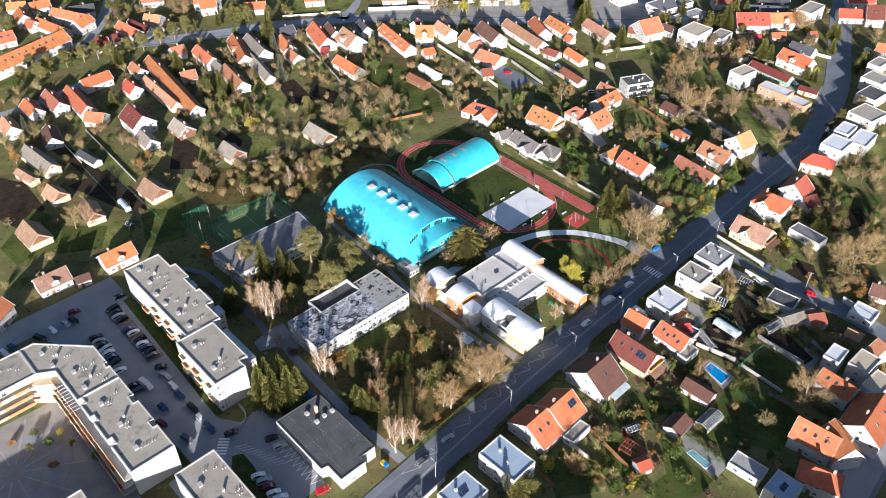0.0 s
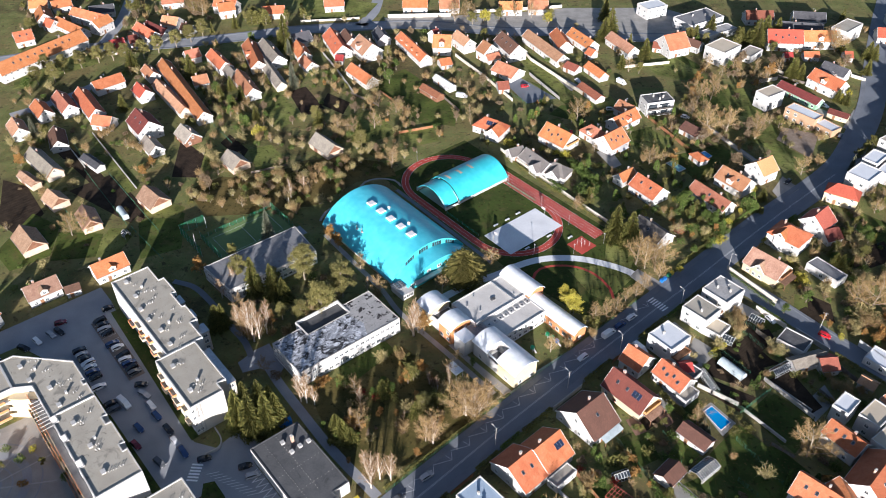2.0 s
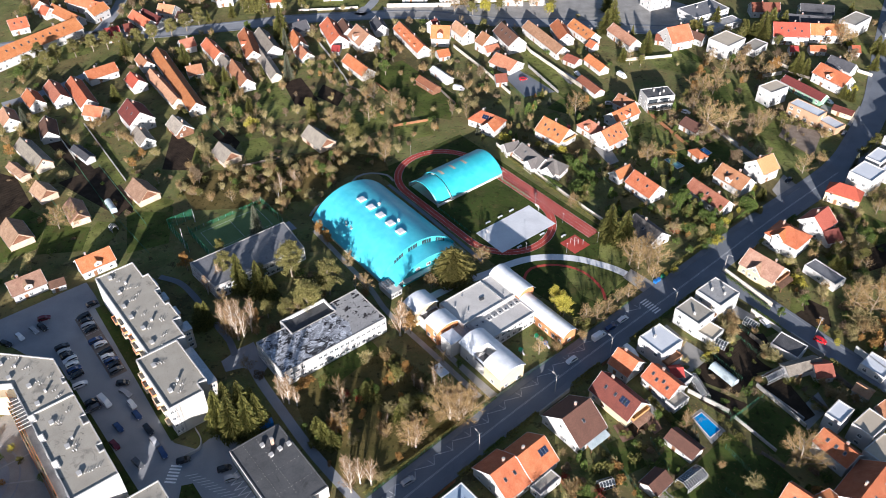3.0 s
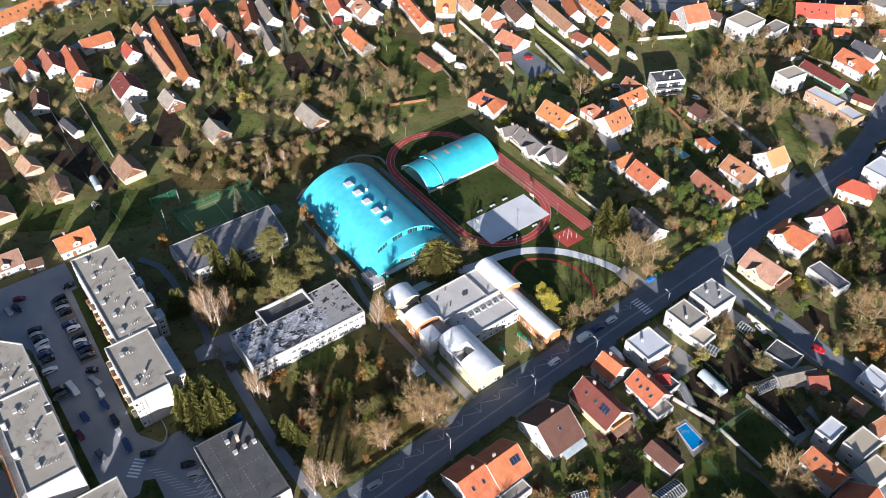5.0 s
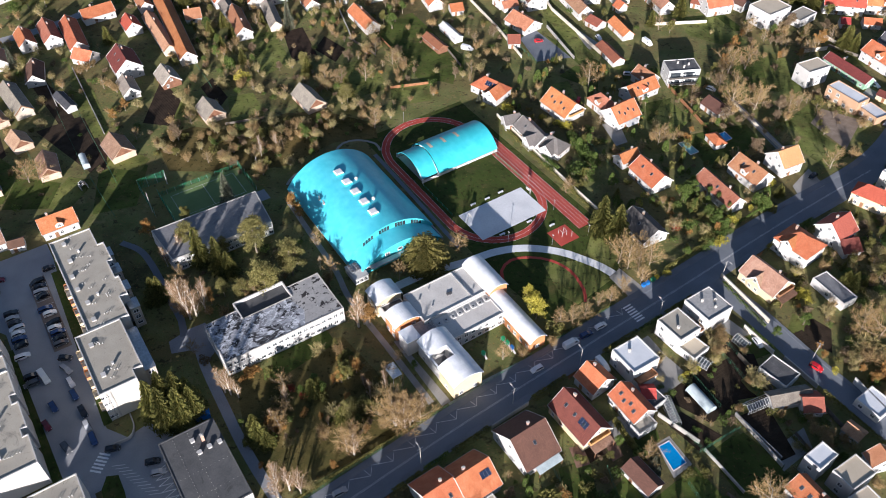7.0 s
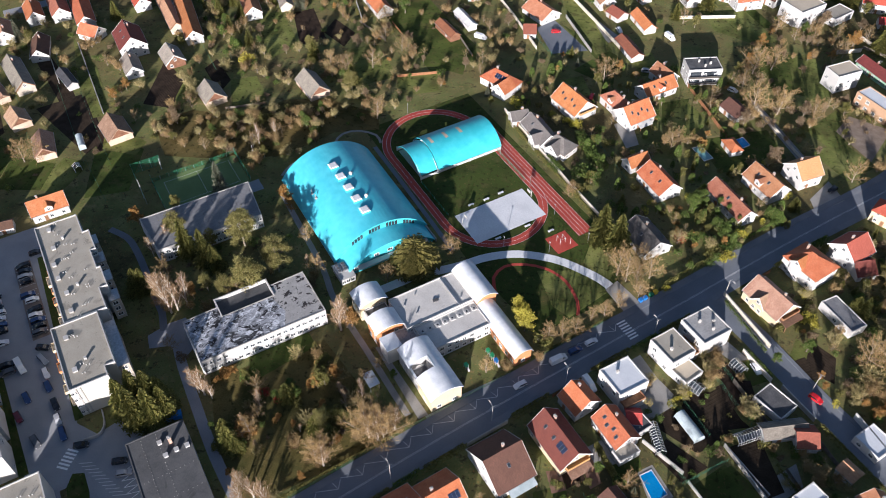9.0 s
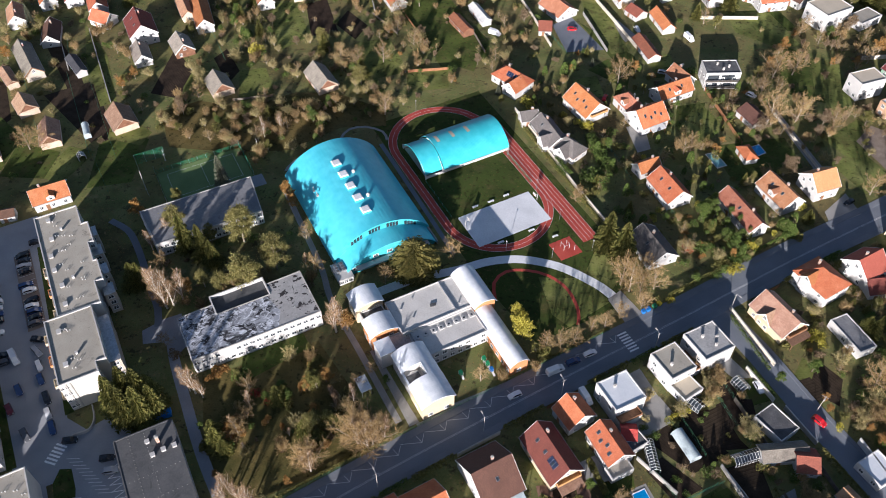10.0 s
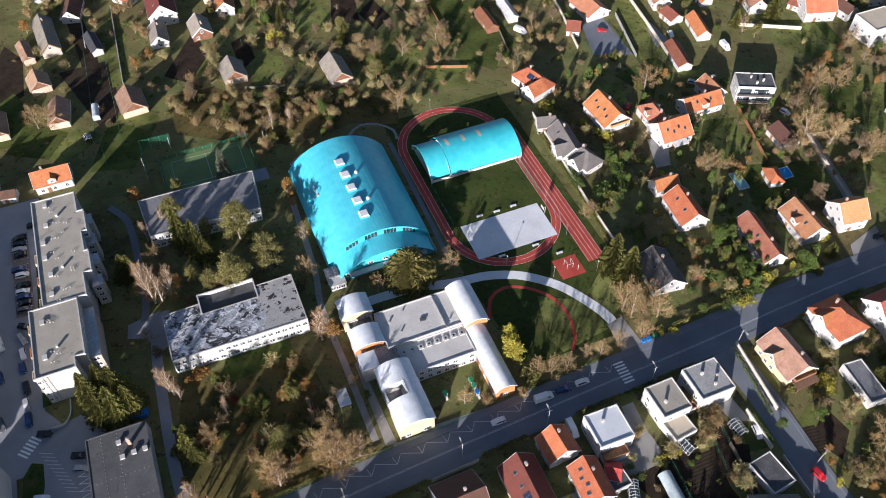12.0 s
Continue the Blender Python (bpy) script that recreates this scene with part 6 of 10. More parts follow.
PLANT_WORDS = {
    "bare": ("tree", "bare autumn tree with grey-brown spreading branches", "tree"), "birch": ("birch", "bare birch with pale bark and pinkish twigs", "tree"),
    "leafyg": ("tree", "broadleaf tree still in green leaf", "tree"), "leafyo": ("tree", "broadleaf tree with olive autumn leaves", "tree"), "leafyy": ("tree", "tree with bright yellow autumn leaves", "tree"),
    "leafyr": ("tree", "tree with orange-brown autumn leaves", "tree"), "leafys": ("tree", "tree with dry brown leaves", "tree"), "spruce": ("spruce", "dark green spruce with drooping boughs", "tree"),
    "blue": ("blue_spruce", "tall grey-blue garden spruce", "tree"), "yew": ("yew", "broad dense olive-green conifer", "tree"), "pine": ("pine", "pine with open tufted olive crown", "tree"),
    "thorn": ("bush", "bare twiggy brown garden bush", "shrub"), "column": ("thuja", "clipped columnar evergreen tree", "shrub"), "shrub": ("shrub", "garden shrub", "shrub"),
}
SHRUB_WORDS = {"g": "dense evergreen garden shrub", "o": "olive-green autumn garden shrub", "y": "bright yellow autumn garden shrub", "r": "orange-brown autumn garden shrub", "d": "red-leaved autumn garden shrub", "s": "dry brown leafless garden shrub"}
NURSERY = {}
for _k in ("bare1", "bare2", "bare3", "bare4", "barefar1", "barefar2", "birch1", "birch2", "leafyg", "leafyo", "leafyy", "leafyr", "leafys", "spruce1", "spruce2", "blue1", "yew1", "pine1", "pine2", "columng", "columno", "shrubg", "shrubo", "shruby", "shrubr", "shrubd", "shrubs", "thornb", "thorno"):
    NURSERY[_k] = plant(_k)


def tree(kind, x, y, h, wide=1.0):
    """A plant of a kind at a place, h metres tall."""
    if kind in ("bare", "birch", "spruce", "pine"):
        kind += str(1 + int(shade(x * 3.3, y) * {"bare": 4, "birch": 2, "spruce": 2, "pine": 2}[kind]))
    elif kind in ("blue", "yew"):
        kind += "1"
    stem = kind.rstrip("1234")
    name, label, cat = PLANT_WORDS.get(stem) or PLANT_WORDS[stem[:-1]]
    if stem.startswith("shrub"):
        label = SHRUB_WORDS[stem[-1]]
    k = h / (1.7 if stem.startswith("shrub") else 2.8 if stem.startswith("thorn") else 4.0 if stem.startswith("column") else 8.2 if stem[:2] in ("bi", "ba") else 10.0)
    t = thing(name, pose(x, y, 0, 0, 0, 360 * shade(y, x)) @ Matrix.Diagonal((k * wide, k * wide, k, 1)), label, cat)
    for part_name, mesh in NURSERY[kind]:
        piece(part_name, mesh, t)
    return t


def inside(x, y, poly):
    hit = False
    for (a, b), (c, d) in zip(poly, poly[1:] + poly[:1]):
        if (b > y) != (d > y) and x < (c - a) * (y - b) / (d - b) + a:
            hit = not hit
    return hit


BULK = []


def scatter(poly, count, kinds, seed, low=3.0, high=8.0, room=0.4, far=True):
    """Plants at random in a plan polygon, clear of buildings, roads and courts. kinds: names and weights.
    In far thickets they are gathered into one growth."""
    rg = random.Random(seed)
    names = [k for k, w in kinds for _ in range(w)]
    xs, ys = [p[0] for p in poly], [p[1] for p in poly]
    made = 0
    for _ in range(count * 8):
        if made >= count:
            break
        x, y = rg.uniform(min(xs), max(xs)), rg.uniform(min(ys), max(ys))
        kind, f, wd = rg.choice(names), rg.random(), rg.uniform(0.85, 1.25)
        if not inside(x, y, poly) or (f > 0.2 and any(inside(x, y, q) for q in PLOTS)):
            continue
        shrub = kind.startswith("shrub") or kind.startswith("thorn")
        if any((x - a) ** 2 + (y - b) ** 2 < (r * (0.85 if shrub else 1.0) + room) ** 2 for a, b, r in TAKEN):
            continue
        h = ((1.0 + 1.6 * f) if kind[0] == "s" else (2.2 + 2.2 * f)) if shrub else (low + (high - low) * f)
        if far:
            if kind in ("bare", "birch", "spruce", "pine"):
                kind = (kind + "far" if kind == "bare" else kind) + str(rg.randint(1, 2))
            k = h / (1.7 if kind.startswith("shrub") else 2.8 if kind.startswith("thorn") else 4.0 if kind.startswith("column") else 9.0 if kind[:2] in ("bi", "ba") else 10.0)
            BULK.append((kind, pose(x, y, 0, 0, 0, rg.uniform(0, 360)) @ Matrix.Diagonal((k * wd, k * wd, k, 1))))
        else:
            tree(kind, round(x, 1), round(y, 1), h, wd)
        made += 1


def thicket(name, chosen, label):
    """All gathered plants in one mesh of many plants."""
    vs, counts, loops, mats, slots, base = [], [], [], [], {}, 0
    for kind, m in chosen:
        a = np.array(m)
        for _, me in NURSERY[kind]:
            co = np.empty(len(me.vertices) * 3, np.float32)
            me.vertices.foreach_get("co", co)
            vs.append(co.reshape(-1, 3) @ a[:3, :3].T + a[:3, 3])
            ix = np.empty(len(me.loops), np.int32)
            me.loops.foreach_get("vertex_index", ix)
            loops.append(ix + base)
            n = np.empty(len(me.polygons), np.int32)
            me.polygons.foreach_get("loop_total", n)
            counts.append(n)
            mats.append(np.full(len(n), slots.setdefault(me.materials[0].name, len(slots)), np.int32))
            base += len(me.vertices)
    v, n, ix, mt = np.concatenate(vs), np.concatenate(counts), np.concatenate(loops), np.concatenate(mats)
    me = bpy.data.meshes.new(name)
    me.vertices.add(len(v))
    me.vertices.foreach_set("co", v.astype(np.float32).ravel())
    me.loops.add(len(ix))
    me.loops.foreach_set("vertex_index", ix)
    me.polygons.add(len(n))
    me.polygons.foreach_set("loop_start", np.concatenate(([0], np.cumsum(n)[:-1])).astype(np.int32))
    for s in slots:
        me.materials.append(bpy.data.materials[s])
    me.polygons.foreach_set("material_index", mt)
    me.update(calc_edges=True)
    me.validate()
    return tagged(new(name, me), label, "plants", "", "stuff")


# ---- garden kit: fences, walls, hedges, patches, pools, glasshouses ----
MAT["cream_wall"] = surface("cream_garden_wall", ((0.5, 0.45, 0.36), (0.66, 0.6, 0.5)), size=2, rough=0.9)
MAT["greywall"] = surface("grey_garden_wall", ((0.26, 0.25, 0.23), (0.38, 0.36, 0.33)), size=2, rough=0.95)
MAT["oldboard"] = surface("weathered_boards", ((0.1, 0.085, 0.07), (0.2, 0.175, 0.145)), size=1, rough=0.95)
MAT["meshwire"] = surface("green_wire", ((0.03, 0.09, 0.05), (0.05, 0.14, 0.08)), size=1, rough=0.7, bump=0)
MAT["rustwood"] = surface("orange_stained_fence", ((0.2, 0.095, 0.045), (0.32, 0.15, 0.07)), size=1, rough=0.8)
MAT["poolwater"] = surface("pool_water", ((0.01, 0.2, 0.5), (0.015, 0.26, 0.6)), size=4, rough=0.08, bump=0.1, spec=0.6)
MAT["palewater"] = surface("pale_pool_water", ((0.16, 0.36, 0.38), (0.24, 0.44, 0.45)), size=4, rough=0.08, bump=0.1, spec=0.6)
MAT["tarp"] = surface("blue_sheet", ((0.02, 0.12, 0.4), (0.03, 0.2, 0.55)), size=1, rough=0.4, bump=0.1)


def ways(pts):
    for a, b in zip(pts, pts[1:]):
        a, b = Vector(a), Vector(b)
        yield a, b, (b - a).length, math.degrees(math.atan2(b.y - a.y, b.x - a.x))


def wall_run(pts, h, mat="cream_wall", label="plastered garden wall with a flat coping"):
    w = thing("garden_wall", Matrix.Identity(4), label, "wall")
    for a, b, ln, turn in ways(pts):
        m = pose(a.x, a.y, 0, 0, 0, turn)
        Shape().box(-0.12, -0.12, 0, ln + 0.12, 0.12, h).make("wall_panel", mat, w, "", m)
        Shape().box(-0.16, -0.17, h, ln + 0.16, 0.17, h + 0.07).make("coping", "concrete", w, "", m)
    return w


def fence(pts, h=1.5, kind="mesh"):
    """Posts with wire strands, or boards."""
    words = {"mesh": "green wire garden fence on thin posts", "board": "orange-stained board garden fence", "grey": "weathered wooden garden fence", "net": "tall green ball-stop netting on posts"}
    f = thing("fence", Matrix.Identity(4), words[kind], "fence")
    for a, b, ln, turn in ways(pts):
        m = pose(a.x, a.y, 0, 0, 0, turn)
        n = max(1, int(ln / 3.0))
        if kind in ("mesh", "net"):
            for i in range(n + 1):
                s = Shape()
                s.tube((ln * i / n, 0, 0), (ln * i / n, 0, h), 0.05, sides=4)
                s.make("post", "meshwire" if kind == "mesh" else "metal", f, "", m)
            s = Shape()
            g = 0.009 if kind == "mesh" else 0.02
            rows, cols = (6, int(ln / 0.5)) if kind == "mesh" else (int(h / 0.3), int(ln / 0.3))
            for i in range(rows + 1):
                z = 0.08 + (h - 0.1) * i / rows
                s.box(0, -0.008, z - g, ln, 0.008, z + g)
            for i in range(cols):
                x = ln * (i + 0.5) / cols
                s.box(x - g, -0.008, 0.05, x + g, 0.008, h - 0.03)
            s.make("wire_mesh", "meshwire" if kind == "mesh" else "net", f, "", m)
        else:
            for i in range(n + 1):
                Shape().box(ln * i / n - 0.06, 0.02, 0, ln * i / n + 0.06, 0.14, h).make("post", "wood", f, "", m)
            k = int(h / 0.3)
            for i in range(k):
                Shape().box(0, -0.02, 0.05 + i * h / k, ln, 0.02, 0.05 + (i + 0.9) * h / k).make("board", "rustwood" if kind == "board" else "oldboard", f, "", m)
    return f


def hedge(pts, h=1.6, w=1.0, mat="green"):
    """A clipped hedge of many small leaves over a stem core."""
    s = Shape()
    rg = random.Random(int(abs(pts[0][0] * 13 + pts[0][1] * 7)))
    for a, b, ln, turn in ways(pts):
        d = (b - a).normalized()
        nrm = Vector((-d.y, d.x))
        for _ in range(int(ln * (h + w) * 16)):
            u, v, z = rg.uniform(0, ln), rg.uniform(-1, 1), rg.uniform(0.05, 1)
            if abs(v) < 0.7 and z < 0.8:
                z = rg.uniform(0.85, 1.06)
            p = a + d * u + nrm * v * w / 2
            q = Vector((p.x, p.y, z * h + rg.uniform(-0.08, 0.08)))
            c = Vector((rg.uniform(-1, 1), rg.uniform(-1, 1), rg.uniform(-0.3, 1))).normalized()
            e = c.orthogonal().normalized() * 0.24
            g = c.cross(e).normalized() * 0.17
            s.face([q - e, q - g, q + e, q + g])
    words = {"green": "clipped green garden hedge", "olive": "olive-green garden hedge in autumn", "yellow": "yellow-green clipped garden hedge", "straw": "brown leafless garden hedge"}
    return tagged(s.make("hedge", mat), words[mat] + " along a boundary", "hedge")


LAYER = [0.012]
PLOTS = []           # open lawns, beds and yards


def patch(kind, pts):
    """A piece of lawn, dug soil, paving or yard inside a garden."""
    LAYER[0] += 0.0004
    if kind != "litter":
        PLOTS.append(pts)
    words = {"lawn": ("lawn", "mown green garden lawn"), "meadow": ("lawn", "pale autumn garden grass"), "soil": ("soil_bed", "dark dug garden soil"), "brickpave": ("terrace", "red-brown paved garden terrace"), "dirt": ("bare_yard", "trampled brown soil of a building site"), "litter": ("leaf_litter", "brown fallen leaves over rough soil"), "paving": ("paving", "grey paved garden yard"),
             "oldasphalt": ("yard", "worn grey asphalt yard"), "asphalt": ("yard", "dark asphalt yard"), "court": ("terrace", "pale concrete terrace round a pool")}
    name, label = words[kind]
    if kind == "soil":
        a, b = Vector(pts[0]), Vector(pts[1])
        turn = math.degrees(math.atan2(b.y - a.y, b.x - a.x))
        inv = pose(a.x, a.y, 0, 0, 0, turn).inverted()
        loc = [(inv @ Vector((x, y, 0))).to_2d() for x, y in pts]
        return sheet(name, [(p.x, p.y) for p in loc], LAYER[0], kind, label, "ground", m=pose(a.x, a.y, 0, 0, 0, turn))
    return sheet(name, pts, LAYER[0], "gardenlawn" if kind == "lawn" else kind, label, "ground")


def pool(pts, water="poolwater"):
    p = thing("swimming_pool", Matrix.Identity(4), "rectangular blue garden swimming pool with a pale rim", "pool")
    c = sum((Vector(q) for q in pts), Vector((0, 0))) / len(pts)
    area = sum(a[0] * b[1] - b[0] * a[1] for a, b in zip(pts, pts[1:] + pts[:1]))
    pts = pts if area > 0 else pts[::-1]
    out = [tuple(c + (Vector(q) - c) * 1.07) for q in pts]
    s = Shape()
    for i in range(len(pts)):
        j = (i + 1) % len(pts)
        s.face([(*out[i], 0.16), (*out[j], 0.16), (*pts[j], 0.16), (*pts[i], 0.16)])
        s.face([(*out[i], 0), (*out[j], 0), (*out[j], 0.16), (*out[i], 0.16)])
        s.face([(*pts[j], 0.05), (*pts[i], 0.05), (*pts[i], 0.16), (*pts[j], 0.16)])
    s.make("rim", "court", p)
    Shape().face([(*q, 0.09) for q in pts]).make("water", water, p)
    TAKEN.append((c.x, c.y, 4))
    return p


def glasshouse(x, y, turn, ln, w, round_top=False):
    g = thing("greenhouse", pose(x, y, 0, 0, 0, turn), "polythene tunnel greenhouse with a rounded top" if round_top else "small glazed garden greenhouse with a metal frame", "greenhouse")
    take(x, y, turn, ln, w, 0.3)
    if round_top:
        vault(Shape(), -ln / 2, ln / 2, -w / 2, w / 2, 2.4, 0.3, 0.05, n=12).make("cover", "film", g)
        s = Shape()
        arch_wall(s, -ln / 2, -w / 2, w / 2, 2.35, 0.3, 0, 0.05, n=12)
        arch_wall(s, ln / 2 - 0.05, -w / 2, w / 2, 2.35, 0.3, 0, 0.05, n=12)
        s.make("end_panel", "film", g)
        return g
    s, q = Shape(), Shape()
    n = int(ln / 0.8)
    for i in range(n + 1):
        u = -ln / 2 + ln * i / n
        for a, b in (((u, -w / 2, 0), (u, -w / 2, 1.6)), ((u, w / 2, 0), (u, w / 2, 1.6)), ((u, -w / 2, 1.6), (u, 0, 2.5)), ((u, w / 2, 1.6), (u, 0, 2.5))):
            s.tube(a, b, 0.04, sides=4)
    for v, z in ((-w / 2, 1.6), (w / 2, 1.6), (0, 2.5), (-w / 2, 0.1), (w / 2, 0.1)):
        s.tube((-ln / 2, v, z), (ln / 2, v, z), 0.04, sides=4)
    s.make("frame", "frame", g)
    q.face([(-ln / 2, -w / 2, 1.58), (ln / 2, -w / 2, 1.58), (ln / 2, 0, 2.48), (-ln / 2, 0, 2.48)])
    q.face([(ln / 2, w / 2, 1.58), (-ln / 2, w / 2, 1.58), (-ln / 2, 0, 2.48), (ln / 2, 0, 2.48)])
    q.box(-ln / 2, -w / 2, 0.1, ln / 2, -w / 2 + 0.01, 1.56).box(-ln / 2, w / 2 - 0.01, 0.1, ln / 2, w / 2, 1.56)
    q.make("panes", "glass", g)
    return g


def path(name, pts, width, mat, label, z=0.05, category="path"):
    return tagged(band(pts, width / 2, -width / 2, z, 0.05, step=2.5).make(name, mat), label, category, "", "structure")


# ---- school grounds: paths, yards, courts ----
path("path", [uv(-169, 160), uv(-168.5, 178), uv(-165.5, 193), uv(-164, 203.5), uv(-160, 213), uv(-152.5, 221.5), uv(-144.3, 226.5), uv(-136, 229.8), uv(-124, 231)], 3.2, "court", "wide pale curved footpath")
path("path", [uv(-149.3, 197.2), uv(-155.6, 200.2), uv(-157.9, 205.9), uv(-155.4, 212.0), uv(-150.2, 217.0), uv(-142.9, 219.2), uv(-134.5, 217.6), uv(-130.0, 214.5)], 1.05, "redtrack", "narrow red running path")
path("path", [uv(-118.5, 103.5), uv(-140, 102.6), uv(-158, 103.2), uv(-173, 104.0), uv(-184, 105.5)], 3.0, "oldasphalt", "grey asphalt path beside the service building")
path("path", [uv(-226, 156.6), uv(-205, 155.6), uv(-186, 154.6), uv(-172, 152.5), uv(-150, 152.8), uv(-125, 153)], 1.9, "paving", "grey paved path between the school wings")
path("path", [uv(-232, 196.0), uv(-205, 195.6), uv(-172, 194.8)], 1.5, "footway", "grey paved strip beside the hall")
path("path", [uv(-233, 199), uv(-238, 199.5), uv(-243.5, 195), uv(-245, 189), uv(-241.5, 184), uv(-236, 182)], 1.0, "paving", "thin pale winding path")
path("path", [uv(-236, 182), uv(-239, 174), uv(-238, 165), uv(-234.5, 160)], 1.0, "paving", "thin pale winding path")
sheet("yard", [uv(-123.4, 227.5), uv(-134, 228.0), uv(-135, 233.5), uv(-123.4, 234.3)], 0.055, "paving", "grey paved school gateway", "ground")
sheet("yard", [uv(-150, 155.4), uv(-122.5, 155.0), uv(-122.5, 158), uv(-150, 157)], 0.052, "paving", "grey paved apron beside the school", "ground")
sheet("yard", [uv(-137.2, 169), uv(-123.4, 169), uv(-122.4, 194), uv(-120.5, 194), uv(-120.5, 157), uv(-122.4, 157), uv(-122.4, 168.9), uv(-137.2, 168.9)], 0.045, "paving", "grey paved school yard", "ground")
sheet("yard", [uv(-237, 110.5), uv(-231.6, 110.5), uv(-231.2, 152), uv(-237, 152)], 0.05, "oldasphalt", "worn grey asphalt yard", "ground")
tennis = thing("tennis_court", CAMPUS, "dark green artificial tennis court with white lines", "court", "", "structure")
Shape().box(-254, 118.8, 0, -237.2, 149.0, 0.06).make("court_surface", "greencourt", tennis)
for a in ((-252, 122, -251.9, 146), (-239.3, 122, -239.2, 146), (-252, 122, -239.2, 122.1), (-252, 145.9, -239.2, 146), (-252, 134, -239.2, 134.1)):
    Shape().box(a[0], a[1], 0.06, a[2], a[3], 0.068).make("court_line", "wornpaint", tennis)
fence([uv(-236.9, 118.5), uv(-254.3, 118.5)], 3.6, "net")
fence([uv(-254.3, 118.5), uv(-254.3, 149.3)], 1.8, "net")
fence([uv(-254.3, 149.3), uv(-237, 149.3)], 3.2, "net")
fence([uv(-244.0, 113.8), uv(-262, 113.8), uv(-262, 124)], 4.6, "net")
for x, y, h in ((-90.3, 257.2, 9.0), (-91.6, 272.6, 5.0), (-61.5, 286.6, 6.0)):
    p = thing("net_pole", pose(x, y, 0), "tall white steel pole holding the ball-stop net", "pole", "net poles by the court")
    Shape().tube((0, 0, 0), (0, 0, h), 0.1, 0.07, sides=6).make("pole", "wall_white", p)
    Shape().box(-0.22, -0.22, 0, 0.22, 0.22, 0.12).make("footing", "concrete", p)
fence([uv(-212, 234.2), uv(-189, 234.2)], 1.2, "net")
fence([uv(-206, 201.6), uv(-187, 201.6)], 1.2, "net")
for u, v in ((-187.4, 223.1), (-187.5, 211), (-169.3, 222.3), (-169.3, 210.6), (-163.5, 227.8), (-187.2, 217)):
    b = thing("bench", CAMPUS @ pose(u, v, 0), "pale concrete bench on the sports lawn", "bench", "benches round the court")
    Shape().box(-0.35, -1.1, 0.38, 0.35, 1.1, 0.5).make("seat", "court", b)
    for k in (-0.8, 0.8):
        Shape().box(-0.3, k - 0.12, 0, 0.3, k + 0.12, 0.38).make("leg", "concrete", b)
for v, s in ((203.6, 1), (231.4, -1)):
    g = thing("basketball_hoop", CAMPUS @ pose(-180.7, v, 0), "white basketball stand beside the concrete court", "basketball hoop", "hoops at the court")
    Shape().tube((0, 0, 0), (0, 0, 3.0), 0.12, sides=8).tube((0, 0, 2.9), (0, 1.2 * s, 3.2), 0.09, sides=6).make("post", "wall_white", g)
    Shape().box(-0.9, 1.2 * s - 0.03, 2.8, 0.9, 1.2 * s + 0.03, 3.9).make("backboard", "wall_white", g)
    ringm = Shape()
    for i in range(10):
        a, b = 0.628 * i, 0.628 * (i + 1)
        ringm.tube((0.23 * math.cos(a), 1.5 * s + 0.23 * math.sin(a), 3.05), (0.23 * math.cos(b), 1.5 * s + 0.23 * math.sin(b), 3.05), 0.02, sides=4)
    ringm.make("hoop", "redtrack", g)
gym = thing("exercise_station", CAMPUS @ pose(-157.5, 228, 0), "outdoor exercise bars on a red rubber pad", "exercise bars")
Shape().box(-4, -4, 0, 3.8, 4, 0.06).make("pad", "redtrack", gym)
for i, (x, y, h) in enumerate(((-1.5, -1, 2.4), (0.5, -1, 2.4), (0.5, 1, 2.0), (-1.5, 1.2, 2.0), (2, 2, 2.6))):
    Shape().tube((x, y, 0.06), (x, y, h), 0.06, sides=5).make("upright", "wall_white", gym)
Shape().tube((-1.5, -1, 2.35), (0.5, -1, 2.35), 0.05, sides=5).tube((0.5, -1, 1.95), (0.5, 1, 1.95), 0.05, sides=5).tube((-1.5, 1.2, 1.95), (0.5, 1, 1.95), 0.05, sides=5).make("bar", "wall_white", gym)
for u, v in ((-185.3, 234.0), (-169.5, 233.4), (-165.5, 210.3), (-156.0, 221.8), (-153.0, 235.2), (-205, 234.2), (-243.5, 216)):
    p = thing("light_pole", CAMPUS @ pose(u, v, 0), "slim white light pole beside the track", "light pole", "light poles round the track")
    Shape().tube((0, 0, 0), (0, 0, 4.6), 0.08, 0.05, sides=6).make("pole", "metal", p)
    Shape().box(-0.3, -0.12, 4.6, 0.3, 0.12, 4.72).make("lamp_head", "frame", p)
MAT["playgreen"] = surface("green_plastic", ((0.04, 0.4, 0.16), (0.06, 0.48, 0.2)), size=1, rough=0.4, bump=0)
for u, v, c, w in ((-131.8, 183.3, "net", "green"), (-127.6, 183.4, "tarp", "blue"), (-129.8, 183.4, "net", "green"), (-130.6, 175.1, "net", "green")):
    g = thing("play_frame", CAMPUS @ pose(u, v, 0.06), f"small {w} plastic playground climbing frame", "play frame", "play frames in the school yard")
    Shape().box(-0.6, -0.5, 0.8, 0.6, 0.5, 0.95).box(-0.6, -0.5, 1.7, 0.6, 0.5, 1.85).make("deck", "tarp" if c == "tarp" else "playgreen", g)
    for a in (-0.55, 0.55):
        for b in (-0.45, 0.45):
            Shape().tube((a, b, 0), (a, b, 1.8), 0.06, sides=5).make("post", "wall_white", g)
    Shape().box(0.6, -0.3, 0.1, 2.0, 0.3, 0.16, turn=Matrix.Translation((0.6, 0, 0.85)) @ Matrix.Rotation(radians(28), 4, "Y") @ Matrix.Translation((-0.6, 0, -0.1))).make("slide", "wall_white", g)
can = thing("canopy", CAMPUS @ pose(-139.1, 148.8, 0), "small white flat entrance canopy on posts", "canopy")
